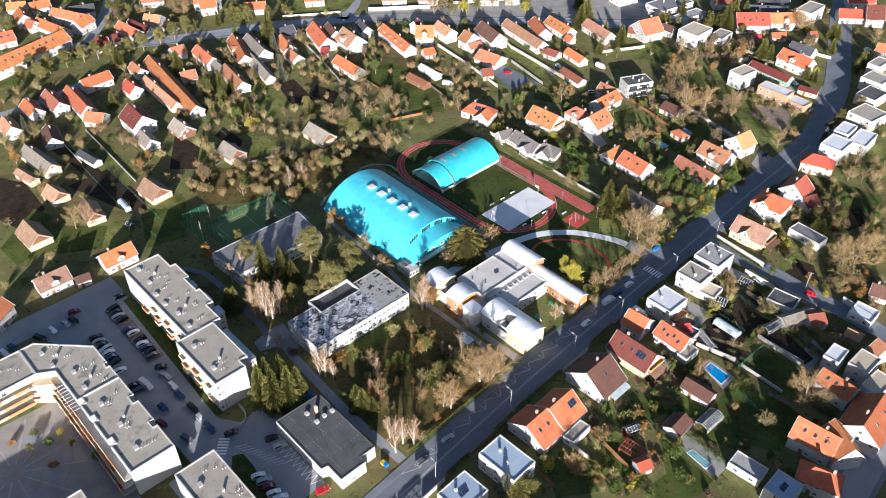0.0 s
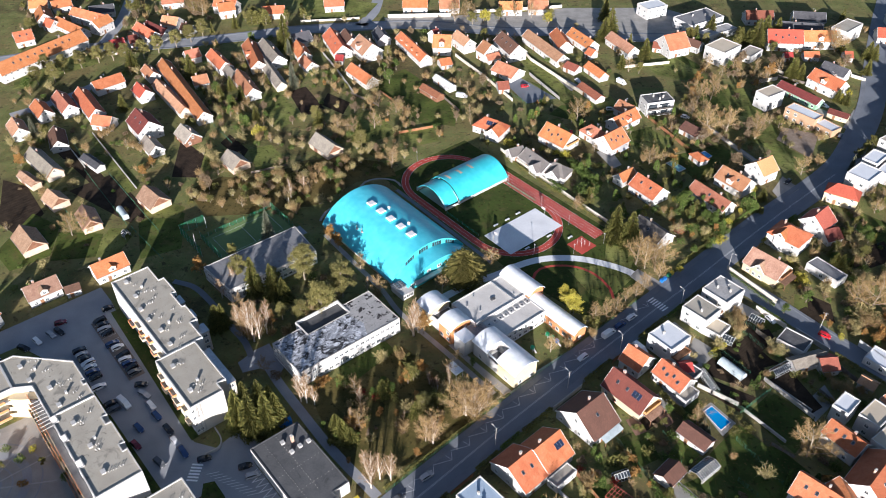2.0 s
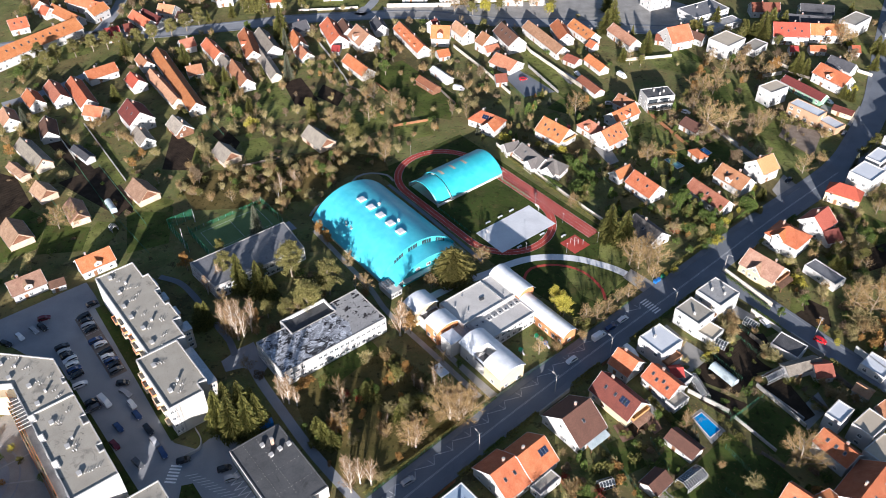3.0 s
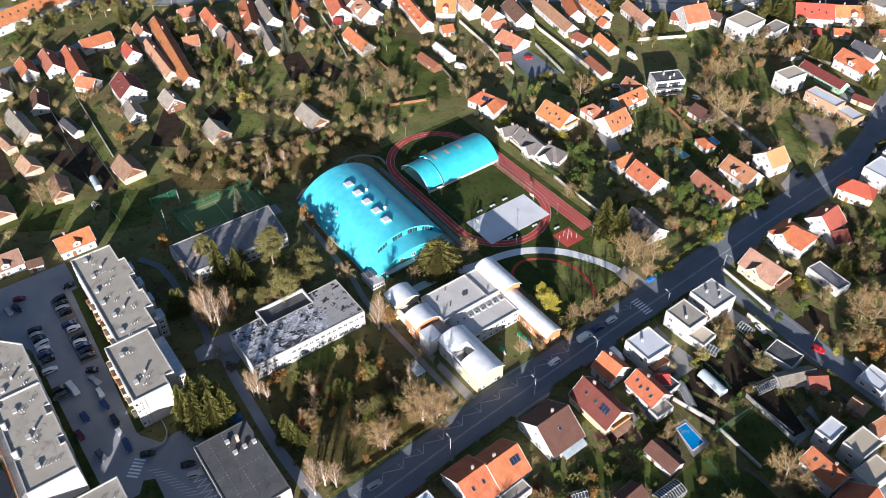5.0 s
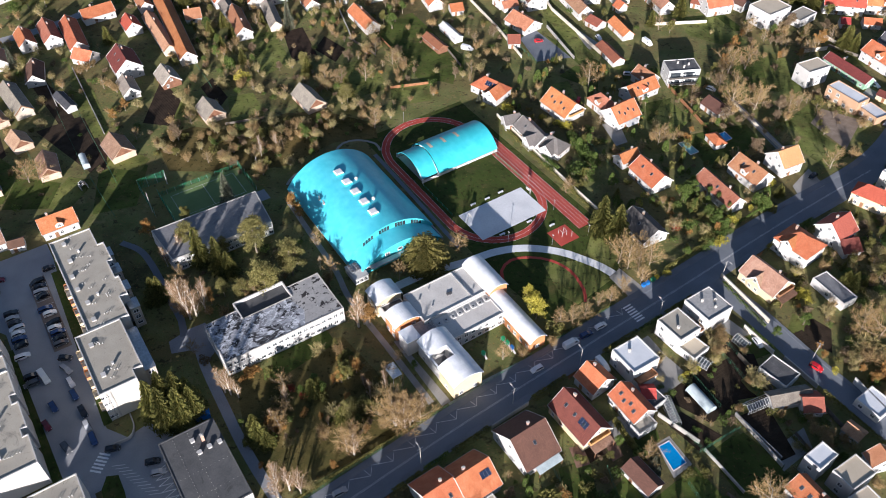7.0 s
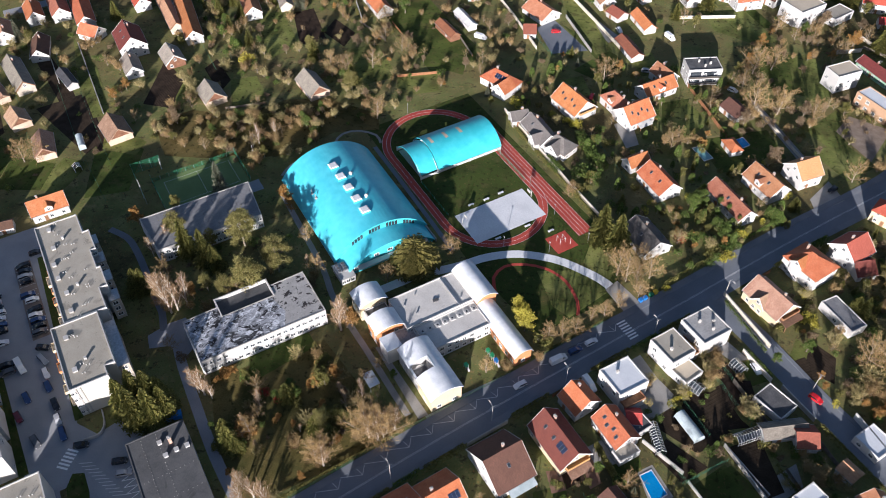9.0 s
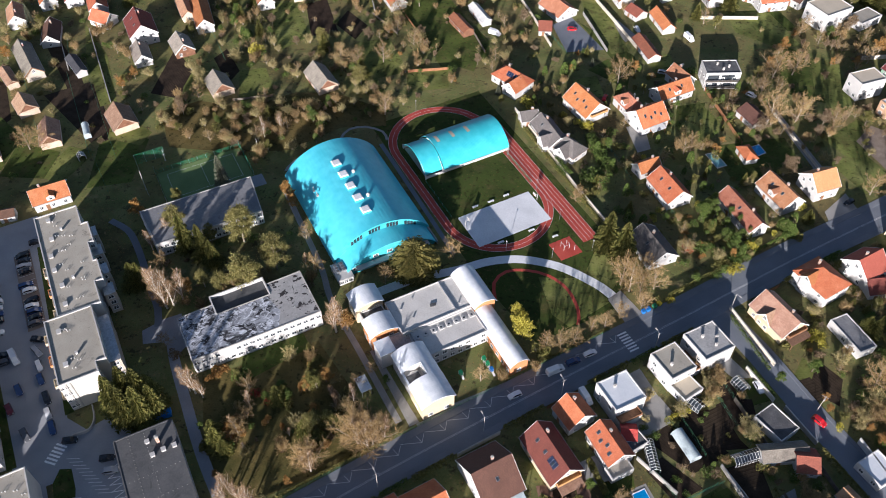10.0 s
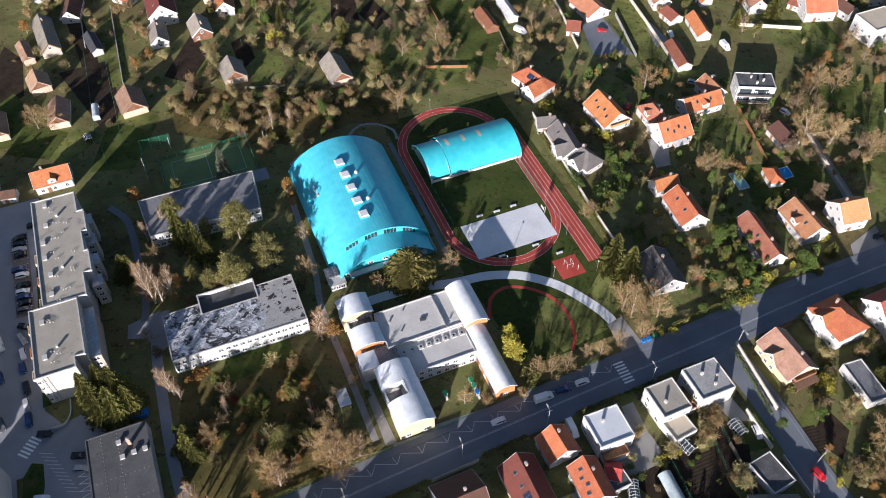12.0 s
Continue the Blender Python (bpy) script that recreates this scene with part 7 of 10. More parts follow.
Shape().box(-2.6, -1.6, 2.7, 2.6, 1.6, 2.9).make("roof_slab", "whitemetal", can)
for a in (-2.3, 2.3):
    for b in (-1.3, 1.3):
        Shape().tube((a, b, 0), (a, b, 2.7), 0.08, sides=6).make("post", "metal", can)

# ---- car park and square by the flats ----
sheet("car_park", [uv(-252, 20), uv(-242, 20), uv(-241, 46), uv(-226, 52), uv(-218, 57.2), uv(-158, 57.4), uv(-157.5, 50.5), uv(-113, 50.5), uv(-113, 64), uv(-150, 64.5), uv(-150, 67), uv(-127.5, 70), uv(-127.5, 82.8), uv(-150.5, 83), uv(-158, 90), uv(-164, 88), uv(-162, 77), uv(-168, 73), uv(-200, 74), uv(-243, 78), uv(-252, 78)], 0.03, "oldasphalt", "grey asphalt car park between the flats", "car park")
MAT["baypave"] = surface("brown_bay_paving", ((0.15, 0.122, 0.104), (0.21, 0.175, 0.15)), size=4, rough=0.95, bump=0.3, fine=18)
bays = thing("parking_bays", CAMPUS, "brown paved parking bays with pale lines", "parking bays", "", "structure")
Shape().prism([(-237.5, 73.4), (-237.5, 70.0), (-236.0, 68.2), (-203.0, 67.9), (-203.0, 73.2)], 0, 0.036).make("bay_paving", "baypave", bays)
for i in range(13):
    Shape().box(-236.2 + 2.5 * i - 0.06, 68.4, 0.036, -236.2 + 2.5 * i + 0.06, 73.0, 0.041).make("bay_line", "wornpaint", bays)
sheet("square", [uv(-212.1, -24), uv(-118, -24), uv(-118, 42.8), uv(-209, 42.8)], 0.03, "paving", "paved residents' square between the flats", "square")
square = thing("paving_rings", CAMPUS @ pose(-190.7, 20.1, 0), "dark stone rings and rays set in the square", "paving", "", "structure")
for r0, r1 in ((3.0, 5.2), (7.6, 8.1), (10.5, 13.0), (15.5, 16.0)):
    s = Shape()
    for i in range(48):
        a, b = 6.2832 * i / 48, 6.2832 * (i + 1) / 48
        s.face([(r0 * math.cos(a), r0 * math.sin(a), 0.036), (r1 * math.cos(a), r1 * math.sin(a), 0.036), (r1 * math.cos(b), r1 * math.sin(b), 0.036), (r0 * math.cos(b), r0 * math.sin(b), 0.036)])
    s.make("ring", "oldasphalt", square)
for i in range(12):
    w = 6.2832 * i / 12
    d, n = Vector((math.cos(w), math.sin(w), 0)), Vector((-math.sin(w), math.cos(w), 0)) * 0.25
    Shape().face([tuple(d * r + n * k + Vector((0, 0, 0.041))) for r, k in ((3, -1), (20, -1), (20, 1), (3, 1))]).make("ray", "kerb", square)
sheet("lawn", [uv(-169, 72.6), uv(-237, 75.6), uv(-237, 78.8), uv(-194, 78.8), uv(-194, 75), uv(-169, 75)], 0.05, "lawn", "strip of grass beside the flats", "lawn")
sheet("lawn", [uv(-159, 56.1), uv(-211, 56.3), uv(-211, 57.6), uv(-159, 58.6)], 0.05, "lawn", "strip of grass beside the flats", "lawn")
sheet("lawn", [uv(-153.3, 68.5), uv(-150, 66.2), uv(-132, 64.2), uv(-132, 68.5), uv(-146, 71.2), uv(-152, 71.3)], 0.055, "lawn", "grass island beside the parking bays", "lawn")
zeb = thing("zebra_crossing", CAMPUS @ pose(-158.3, 68.4, 0, 0, 0, 46), "worn white zebra crossing on the car park road", "zebra crossing", "", "structure")
for i in range(6):
    v = -3.0 + i * 1.05
    Shape().face([(-1.6, v, 0.04), (1.6, v, 0.04), (1.6, v + 0.55, 0.04), (-1.6, v + 0.55, 0.04)]).make("stripe", "paint", zeb)
zeb = thing("zebra_crossing", CAMPUS, "white zebra crossing over the main road", "zebra crossing", "", "structure")
for i in range(7):
    u = -121.6 + i * 1.05
    Shape().face([(u, 222.6, 0.042), (u + 0.55, 222.6, 0.042), (u + 0.55, 225.8, 0.042), (u, 225.8, 0.042)]).make("stripe", "paint", zeb)
marks = thing("road_marking", Matrix.Identity(4), "white zigzag parking marks and edge lines", "road marking", "", "structure")
for off in (-0.75, -1.1):
    band(ROAD[1:8], off + 0.05, off - 0.05, 0.037).make("edge_line", "wornpaint", marks)
s = Shape()
for i in range(17):
    v = 100 + 7.2 * i
    uc = float(np.interp(v, (20, 75, 120, 155, 210, 245, 295), (-105, -109.5, -112.8, -115.2, -117.6, -118.8, -121.0))) - 4.0
    for a, b in (((uc, v), (uc + 2.2, v + 5.6)), ((uc + 2.2, v + 5.6), (uc - 0.1, v + 5.0)), ((uc + 2.2, v + 5.6), (uc, v + 7.2))):
        p, q = Vector(uv(*a)), Vector(uv(*b))
        d = (q - p).normalized()
        n = Vector((-d.y, d.x)) * 0.07
        s.face([(*(p - n), 0.0375), (*(q - n), 0.0375), (*(q + n), 0.0375), (*(p + n), 0.0375)])
s.make("zigzag_line", "wornpaint", marks)
s = Shape()
for i in range(9):
    for a, b in (((-148 + 2.1 * i, 82.8), (-146.9 + 2.1 * i, 79.2)), ((-146.9 + 2.1 * i, 79.2), (-145.9 + 2.1 * i, 82.8))):
        p, q = Vector(uv(*a)), Vector(uv(*b))
        d = (q - p).normalized()
        n = Vector((-d.y, d.x)) * 0.08
        s.face([(*(p - n), 0.036), (*(q - n), 0.036), (*(q + n), 0.036), (*(p + n), 0.036)])
s.make("hatching", "paint", marks)
# row of pale diagonal bars laid on the car park asphalt
bars = Shape()
for i in range(11):
    a = Vector((-155.5 + 1.35 * i, 70.6 + 0.55 * i))
    p, q = Vector(uv(*a)), Vector(uv(a.x + 1.5, a.y + 3.2))
    n = Vector((-(q - p).y, (q - p).x)).normalized() * 0.11
    bars.face([(*(p - n), 0.036), (*(q - n), 0.036), (*(q + n), 0.036), (*(p + n), 0.036)])
bars.make("worn_bar", "wornpaint", marks)
hedge([uv(-119.2, 106), uv(-121.6, 152)], 1.0, 0.8, "olive")
fence([uv(-118.0, 106), uv(-121.2, 152), uv(-122.6, 185), uv(-123.9, 222)], 1.3, "mesh")
hedge([uv(-123.4, 196), uv(-124.5, 222)], 0.9, 0.7, "olive")
hedge([uv(-125.9, 245), uv(-127.2, 268)], 1.6, 1.2, "olive")
hedge([uv(-127.2, 272), uv(-128.8, 296)], 1.4, 1.0, "green")

# ---- front gardens along the main road and the side street ----
def road_u(v):
    return float(np.interp(v, (20, 75, 120, 155, 210, 245, 295, 346), (-105, -109.5, -112.8, -115.2, -117.6, -118.8, -121.0, -122.0)))


# mostly hedges, raised so that their shadows cover the road
_kinds = ("hedge", "hedge", "wall", "hedge", "fence", "hedge")
_v = 76.0
for i in range(19):
    _n = 8.0 + 6.0 * shade(i, 3.1)
    a, b = (road_u(_v) + 6.8, _v), (road_u(_v + _n) + 6.8, _v + _n)
    if not 247 < b[1] < 263 and not 247 < a[1] < 261:
        k = _kinds[i % 6]
        if k == "hedge":
            hedge([uv(*a), uv(*b)], 2.2 + 0.9 * shade(i, 7), 1.5, ("green", "olive")[i % 2])
        elif k == "wall":
            wall_run([uv(*a), uv(*b)], 1.5 + 0.4 * shade(i, 9), ("wall_white", "greywall", "cream_wall")[i % 3])
        else:
            fence([uv(*a), uv(*b)], 1.6, "board")
    _v += _n + 1.2
# hedges and wall added to shade the side street
hedge([uv(-94, 248.8), uv(-84, 248.6)], 1.8, 1.2, "green")
hedge([uv(-66, 248.6), uv(-44, 248.4)], 1.9, 1.2, "olive")
wall_run([uv(-80, 248.8), uv(-68, 248.6)], 1.9, "greywall")

# ---- unseen houses added south of the view, tall enough to shade the gardens ----
for x, y, turn, roof, top in ((14, 124, 44, "clay", 10.2), (37, 128, 44, "orange", 9.6), (101, 127, 10, "redbrown", 12.6), (121, 126, 8, "brown", 12.6), (147, 138, 48, "redbrown", 11.0)):
    house(x, y, turn, 18.0 if top > 12 else 15.0, 10.5, top - 4.4, top, roof, "white", skylights=2)
# gardens by the side street and behind the roadside houses
wall_run([(106.9, 261.4), (120.3, 244.2)], 1.8)
hedge([(107.3, 259.0), (119.3, 242.3)], 0.9, 1.0, "green")
wall_run([(112.7, 240.6), (120.4, 231.9)], 1.8)
wall_run([(108.0, 207.9), (119.2, 193.5)], 1.5, "greywall")
fence([(92.4, 217.7), (101.3, 211.0)], 1.8, "mesh")
fence([(98.7, 194.4), (107.3, 202.4)], 1.8, "mesh")
fence([(105.6, 235.3), (115.9, 222.2)], 1.8, "mesh")
fence([(73.6, 161.2), (85.6, 157.1)], 1.2, "mesh")
patch("lawn", [(100.0, 193.9), (108.3, 202.5), (121.3, 191.8), (110.5, 180.2)])
patch("soil", [(95.3, 221.9), (110.2, 212.4), (101.3, 203.9), (89.5, 209.5)])
patch("soil", [(92.9, 206.4), (104.1, 200.6), (97.8, 194.4), (89.5, 201.2)])
patch("lawn", [(96.5, 189.6), (105.3, 180.1), (92.1, 169.6), (85.8, 178.1)])
patch("soil", [(113.4, 223.6), (110.4, 230.8), (105.3, 226.4), (109.2, 219.3)])
patch("paving", [(71.4, 164.8), (75.8, 168.5), (85.9, 157.1), (80.5, 152.1)])
pool([(74.5, 160.8), (76.3, 161.9), (80.4, 157.0), (78.4, 155.5)], "palewater")
flat_house(89.8, 154.7, -42, 9.4, 5.6, 3.0, "greyfelt", "white")
hedge([(73.2, 168.6), (84.0, 157.6)], 1.5, 0.5, "green")
patch("lawn", [(66.7, 161.1), (70.7, 163.2), (79.8, 151.7), (74.3, 146.2), (67.6, 147.9)])
patch("lawn", [(76.5, 167.3), (88.6, 162.4), (97.1, 169.7), (88.1, 173.7)])
pool([(87.0, 193.7), (89.7, 196.0), (94.1, 190.3), (90.8, 187.2)], "poolwater")
patch("paving", [(86.1, 194.7), (89.8, 197.7), (95.8, 190.0), (90.9, 184.9)])
patch("lawn", [(79.0, 195.3), (86.4, 199.1), (87.4, 195.5), (80.6, 189.8)])
wall_run([(86.7, 203.7), (97.6, 196.8)], 1.6, "greywall")
glasshouse(98.6, 211.2, -50, 9.0, 3.6, True)
glasshouse(114.3, 212.3, 34, 8.5, 3.0)
glasshouse(90.2, 205.3, -70, 8.9, 2.6)
glasshouse(111.4, 234.5, -43, 4.4, 3.0)
glasshouse(99.2, 224.8, -31, 5.5, 3.0)
glasshouse(83.3, 172.1, 42, 8.1, 4.4)
glasshouse(59.5, 168.3, 24, 4.5, 2.6)
hedge([(93.3, 217.7), (98.6, 222.0)], 1.7, 1.4, "yellow")
patch("paving", [(81.7, 217.5), (90.1, 224.7), (96.0, 219.1), (87.9, 210.8)])
patch("paving", [(70.1, 196.5), (78.0, 203.6), (82.0, 196.6), (73.8, 191.6)])
patch("soil", [(69.7, 194.0), (73.3, 189.3), (68.0, 184.5), (65.2, 188.7)])
wall_run([(39.6, 164.7), (45.4, 158.5)], 1.5, "wall_white")
hedge([(45.4, 157.9), (49.4, 154.1)], 1.2, 1.2, "yellow")
hedge([(55.1, 147.7), (62.9, 156.2)], 1.6, 1.3, "yellow")
fence([(30.5, 153.9), (35.6, 148.4)], 1.4, "board")
fence([(48.0, 153.2), (52.1, 148.6)], 1.2, "board")
patch("lawn", [(33.1, 156.7), (44.2, 161.8), (47.3, 147.6), (35.3, 145.3)])
patch("lawn", [(49.3, 162.9), (58.2, 167.0), (62.7, 155.3), (52.5, 151.4)])
patch("lawn", [(60.6, 182.2), (68.4, 186.9), (71.5, 175.7), (63.9, 171.3)])
patch("meadow", [(52.2, 172.2), (59.9, 177.7), (62.4, 172.3), (54.8, 167.0)])
patch("lawn", [(61.7, 149.6), (68.1, 154.4), (73.4, 145.8), (62.5, 145.7)])
patch("lawn", [(79.5, 184.7), (84.3, 179.1), (78.8, 173.6), (74.5, 177.9)])
patch("lawn", [(94.4, 184.9), (108.6, 174.0), (101.4, 161.6), (87.7, 165.4)])
patch("meadow", [(123.9, 235.5), (133.5, 234.1), (135.1, 245.0), (128.2, 249.8)])
patch("soil", [(132.4, 249.9), (139.2, 245.1), (138.1, 235.7), (129.9, 238.7)])
patch("lawn", [(167.3, 300.3), (181.4, 288.3), (176.0, 274.8), (159.9, 286.1)])
patch("soil", [(158.8, 276.5), (169.9, 282.3), (170.1, 271.1), (159.2, 265.6)])
fence([(159.0, 290.0), (173.8, 269.3)], 1.4, "mesh")
patch("meadow", [(193.8, 332.0), (198.6, 326.3), (191.6, 309.1), (185.9, 317.9)])
wall_run([(142.4, 225.4), (149.4, 215.6)], 2.6, "wall_white")
fence([(123.8, 204.7), (128.6, 197.2)], 1.4, "grey")
fence([(109.9, 178.4), (104.3, 182.8)], 1.4, "grey")
wall_run([(119.5, 166.9), (121.7, 163.9)], 1.4, "greywall")
patch("paving", [(115.8, 197.1), (126.5, 207.3), (128.1, 201.0), (119.7, 192.3)])
# fences and hedges added to cast shade over these gardens
fence([(94.5, 183.8), (100.4, 175.0)], 1.9, "mesh")
fence([(100.4, 175.0), (106.2, 166.7)], 1.9, "mesh")
fence([(92.1, 169.6), (98.4, 162.6)], 1.9, "mesh")
hedge([(107.4, 172.9), (101.4, 161.6)], 2.2, 1.2, "green")
fence([(73.3, 184.6), (77.3, 174.7)], 1.8, "mesh")
fence([(58.8, 182.1), (67.5, 168.2)], 1.8, "mesh")
fence([(46.7, 169.0), (56.3, 155.2)], 1.8, "board")
hedge([(67.4, 167.2), (71.5, 159.2)], 2.0, 1.1, "green")
fence([(110.0, 229.3), (120.6, 215.3)], 1.9, "grey")
fence([(91.7, 201.2), (101.7, 192.0)], 1.9, "mesh")
hedge([(121.0, 204.7), (126.8, 197.2)], 2.0, 1.0, "olive")
fence([(130.2, 218.1), (137.8, 207.5)], 1.9, "grey")
patch("soil", [(98.1, 221.5), (103.5, 224.4), (114.9, 215.5), (101.7, 210.3)])
patch("soil", [(104.4, 231.8), (108.2, 236.0), (117.6, 221.6), (115.8, 219.3)])
patch("lawn", [(111.9, 236.1), (114.6, 238.1), (120.1, 232.3), (115.1, 229.0)])
patch("soil", [(126.1, 240.3), (130.2, 243.3), (136.4, 237.4), (130.9, 234.9)])
patch("paving", [(104.1, 240.4), (107.8, 244.1), (114.6, 238.4), (109.7, 236.5)])
patch("paving", [(81.2, 229.9), (83.7, 232.4), (93.2, 220.4), (88.4, 218.5)])
patch("lawn", [(99.9, 194.0), (110.0, 202.6), (120.1, 194.4), (114.9, 183.5), (107.6, 182.9)])
patch("soil", [(97.5, 218.1), (106.2, 226.5), (112.4, 217.5), (107.6, 213.7), (105.9, 211.2)])
patch("soil", [(109.7, 229.8), (114.9, 231.1), (116.4, 225.5), (115.4, 219.7)])
fence([(104.0, 231.0), (115.0, 216.0)], 1.8)
fence([(95.9, 219.9), (103.9, 209.7)], 1.8)
patch("brickpave", [(62.9, 189.0), (66.5, 190.3), (68.9, 185.0), (65.4, 183.2)])
patch("brickpave", [(71.0, 195.4), (73.0, 198.0), (77.5, 189.3), (74.8, 186.8)])
patch("soil", [(109.4, 208.0), (117.1, 213.0), (123.4, 198.2), (119.4, 195.4)])
patch("oldasphalt", [(-59.9, 203.3), (-55.9, 209.1), (-51.9, 212.5), (-44.5, 202.6), (-45.3, 198.9), (-52.1, 201.4), (-57.2, 199.2)])
path("path", [(-56.2, 206.2), (-59.8, 212.2), (-65.6, 218.2), (-72.1, 225.4), (-80.2, 233.7), (-86.3, 238.4), (-94.0, 240.6)], 2.2, "footway", "narrow grey footpath behind the flats")
patch("lawn", [(88.5, 181.2), (105.9, 182.3), (113.2, 173.9), (107.1, 167.6), (88.7, 166.0)])
wall_run([(99.2, 194.8), (108.6, 183.9)], 1.1, "greywall")
wall_run([(108.1, 207.9), (119.2, 196.0)], 1.2, "greywall")
fence([(97.7, 193.8), (108.9, 203.4)], 1.9, "mesh")
# villa gardens by the track
wall_run([(22.5, 336.0), (36.3, 320.0), (53.1, 299.9), (65.6, 286.2)], 1.5)
hedge([(25.4, 329.3), (64.3, 285.0)], 1.0, 1.0, "olive")
hedge([(43.2, 311.9), (50.0, 305.4)], 2.2, 1.6, "green")
hedge([(53.0, 324.8), (63.6, 307.7)], 2.4, 2.0, "green")
patch("lawn", [(44.8, 369.5), (61.9, 361.3), (60.9, 378.3), (51.2, 379.3)])
patch("lawn", [(81.6, 356.1), (91.9, 361.6), (91.0, 348.4), (82.3, 343.2)])
patch("meadow", [(89.2, 361.6), (100.3, 348.5), (92.8, 335.8), (83.6, 343.2)])
patch("lawn", [(120.6, 409.7), (136.2, 400.2), (128.4, 378.9), (118.4, 384.7)])
fence([(90.5, 369.9), (106.5, 339.9)], 1.7, "board")
wall_run([(115.6, 364.6), (133.4, 333.8)], 1.2, "cream_wall")
patch("paving", [(116.0, 363.0), (118.1, 365.2), (135.9, 333.8), (133.2, 331.3)])
patch("lawn", [(95.3, 335.8), (121.4, 348.7), (128.2, 333.7), (104.8, 319.3)])
fence([(77.0, 307.9), (88.0, 295.3)], 1.4, "mesh")
fence([(56.1, 330.5), (72.1, 307.8)], 1.3, "mesh")
patch("paving", [(64.7, 338.0), (70.5, 343.0), (75.0, 328.3), (70.7, 325.0)])
pool([(109.7, 339.4), (112.6, 341.9), (115.1, 338.0), (111.9, 335.0)], "poolwater")
pool([(94.5, 330.9), (97.4, 332.9), (101.9, 327.2), (98.9, 324.8)], "palewater")
patch("asphalt", [(24.3, 397.3), (31.1, 405.6), (48.8, 385.2), (34.2, 379.2)])
patch("meadow", [(147.7, 367.7), (158.1, 356.9), (145.7, 341.3), (135.3, 351.4)])
patch("lawn", [(128.2, 390.8), (149.6, 385.0), (143.7, 373.3), (122.1, 376.0)])
patch("dirt", [(152.4, 365.0), (167.0, 359.7), (157.9, 338.9), (146.7, 354.1)])
patch("meadow", [(147.9, 348.9), (159.7, 336.5), (148.8, 325.8), (137.2, 338.7)])
patch("paving", [(142.2, 324.3), (146.9, 315.3), (137.0, 306.4), (135.2, 312.9)])
patch("lawn", [(35.3, 402.5), (61.5, 384.2), (64.8, 375.4), (56.4, 375.3)])
patch("lawn", [(30.7, 436.4), (51.6, 402.6), (56.3, 390.2), (34.9, 425.8)])
patch("lawn", [(98.5, 429.9), (116.8, 437.1), (126.3, 423.1), (103.3, 412.8)])
wall_run([(25.2, 451.2), (36.5, 425.1), (49.0, 407.8), (62.0, 389.0)], 1.7)
wall_run([(-3.6, 427.6), (13.2, 403.6), (27.2, 380.9)], 1.6)
wall_run([(83.2, 419.4), (108.7, 426.4)], 1.5)
wall_run([(35.7, 408.9), (50.1, 384.1)], 1.4, "greywall")
fence([(17.6, 399.1), (34.2, 378.0)], 1.5, "mesh")
patch("paving", [(50.6, 409.1), (60.1, 399.5), (56.6, 393.2), (48.6, 402.6)])
# long gardens behind the village
patch("lawn", [(-37.0, 401.8), (-18.3, 383.4), (0.6, 360.7), (-11.3, 352.6), (-26.1, 371.7), (-41.8, 389.3)])
patch("meadow", [(-24.4, 347.2), (-10.1, 355.2), (-5.7, 342.3), (-21.0, 334.6)])
patch("lawn", [(-7.0, 386.5), (1.7, 377.7), (4.7, 363.5), (-3.6, 366.2)])
fence([(-7.8, 383.5), (1.9, 369.1)], 1.4, "grey")
fence([(-24.4, 347.2), (-9.2, 353.6)], 1.3, "board")
wall_run([(-74.5, 424.9), (-64.5, 408.1), (-51.2, 383.1)], 1.4, "greywall")
patch("soil", [(-84.1, 382.8), (-76.5, 388.9), (-61.7, 365.7), (-71.8, 360.0)])
patch("soil", [(-122.9, 336.0), (-107.9, 323.1), (-104.8, 305.9), (-117.0, 305.7)])
patch("meadow", [(-108.7, 326.4), (-101.6, 314.8), (-101.8, 303.7), (-106.5, 312.5)])
patch("soil", [(-187.8, 298.5), (-175.1, 294.4), (-159.5, 276.6), (-162.5, 261.7), (-174.6, 268.9)])
patch("soil", [(-173.8, 328.1), (-153.8, 312.0), (-124.0, 280.9), (-127.4, 277.0), (-152.3, 301.0), (-174.8, 321.0)])
patch("soil", [(-156.4, 292.6), (-144.0, 305.4), (-120.5, 280.9), (-122.7, 273.2)])
patch("soil", [(-141.6, 305.5), (-114.8, 277.1), (-118.8, 275.2), (-143.3, 303.3)])
patch("meadow", [(-169.3, 340.6), (-147.7, 323.6), (-126.7, 297.1), (-131.3, 292.8), (-152.9, 316.6)])
patch("lawn", [(-164.1, 276.5), (-149.7, 269.2), (-145.1, 251.5), (-156.0, 241.5), (-166.7, 251.3)])
patch("lawn", [(-113.5, 284.9), (-103.2, 281.1), (-97.3, 259.0), (-110.6, 251.9), (-119.3, 273.3)])
patch("meadow", [(-129.4, 269.4), (-118.2, 269.5), (-120.3, 251.8), (-130.0, 251.7)])
patch("lawn", [(-148.3, 265.5), (-130.5, 265.7), (-127.8, 251.7), (-143.8, 248.2)])
wall_run([(-175.5, 330.5), (-156.7, 309.7)], 0.8, "greywall")
wall_run([(-164.8, 337.1), (-128.8, 296.2)], 0.9, "greywall")
fence([(-155.9, 307.5), (-119.9, 267.7)], 1.3, "mesh")
fence([(-175.9, 305.1), (-159.5, 288.4)], 1.3, "mesh")
fence([(-169.9, 328.2), (-155.4, 309.7)], 1.3, "mesh")
fence([(-161.9, 288.4), (-137.2, 265.7)], 1.2, "mesh")
fence([(-144.0, 305.4), (-108.6, 267.8)], 1.2, "mesh")
fence([(-120.4, 269.5), (-102.0, 252.0)], 1.4, "mesh")
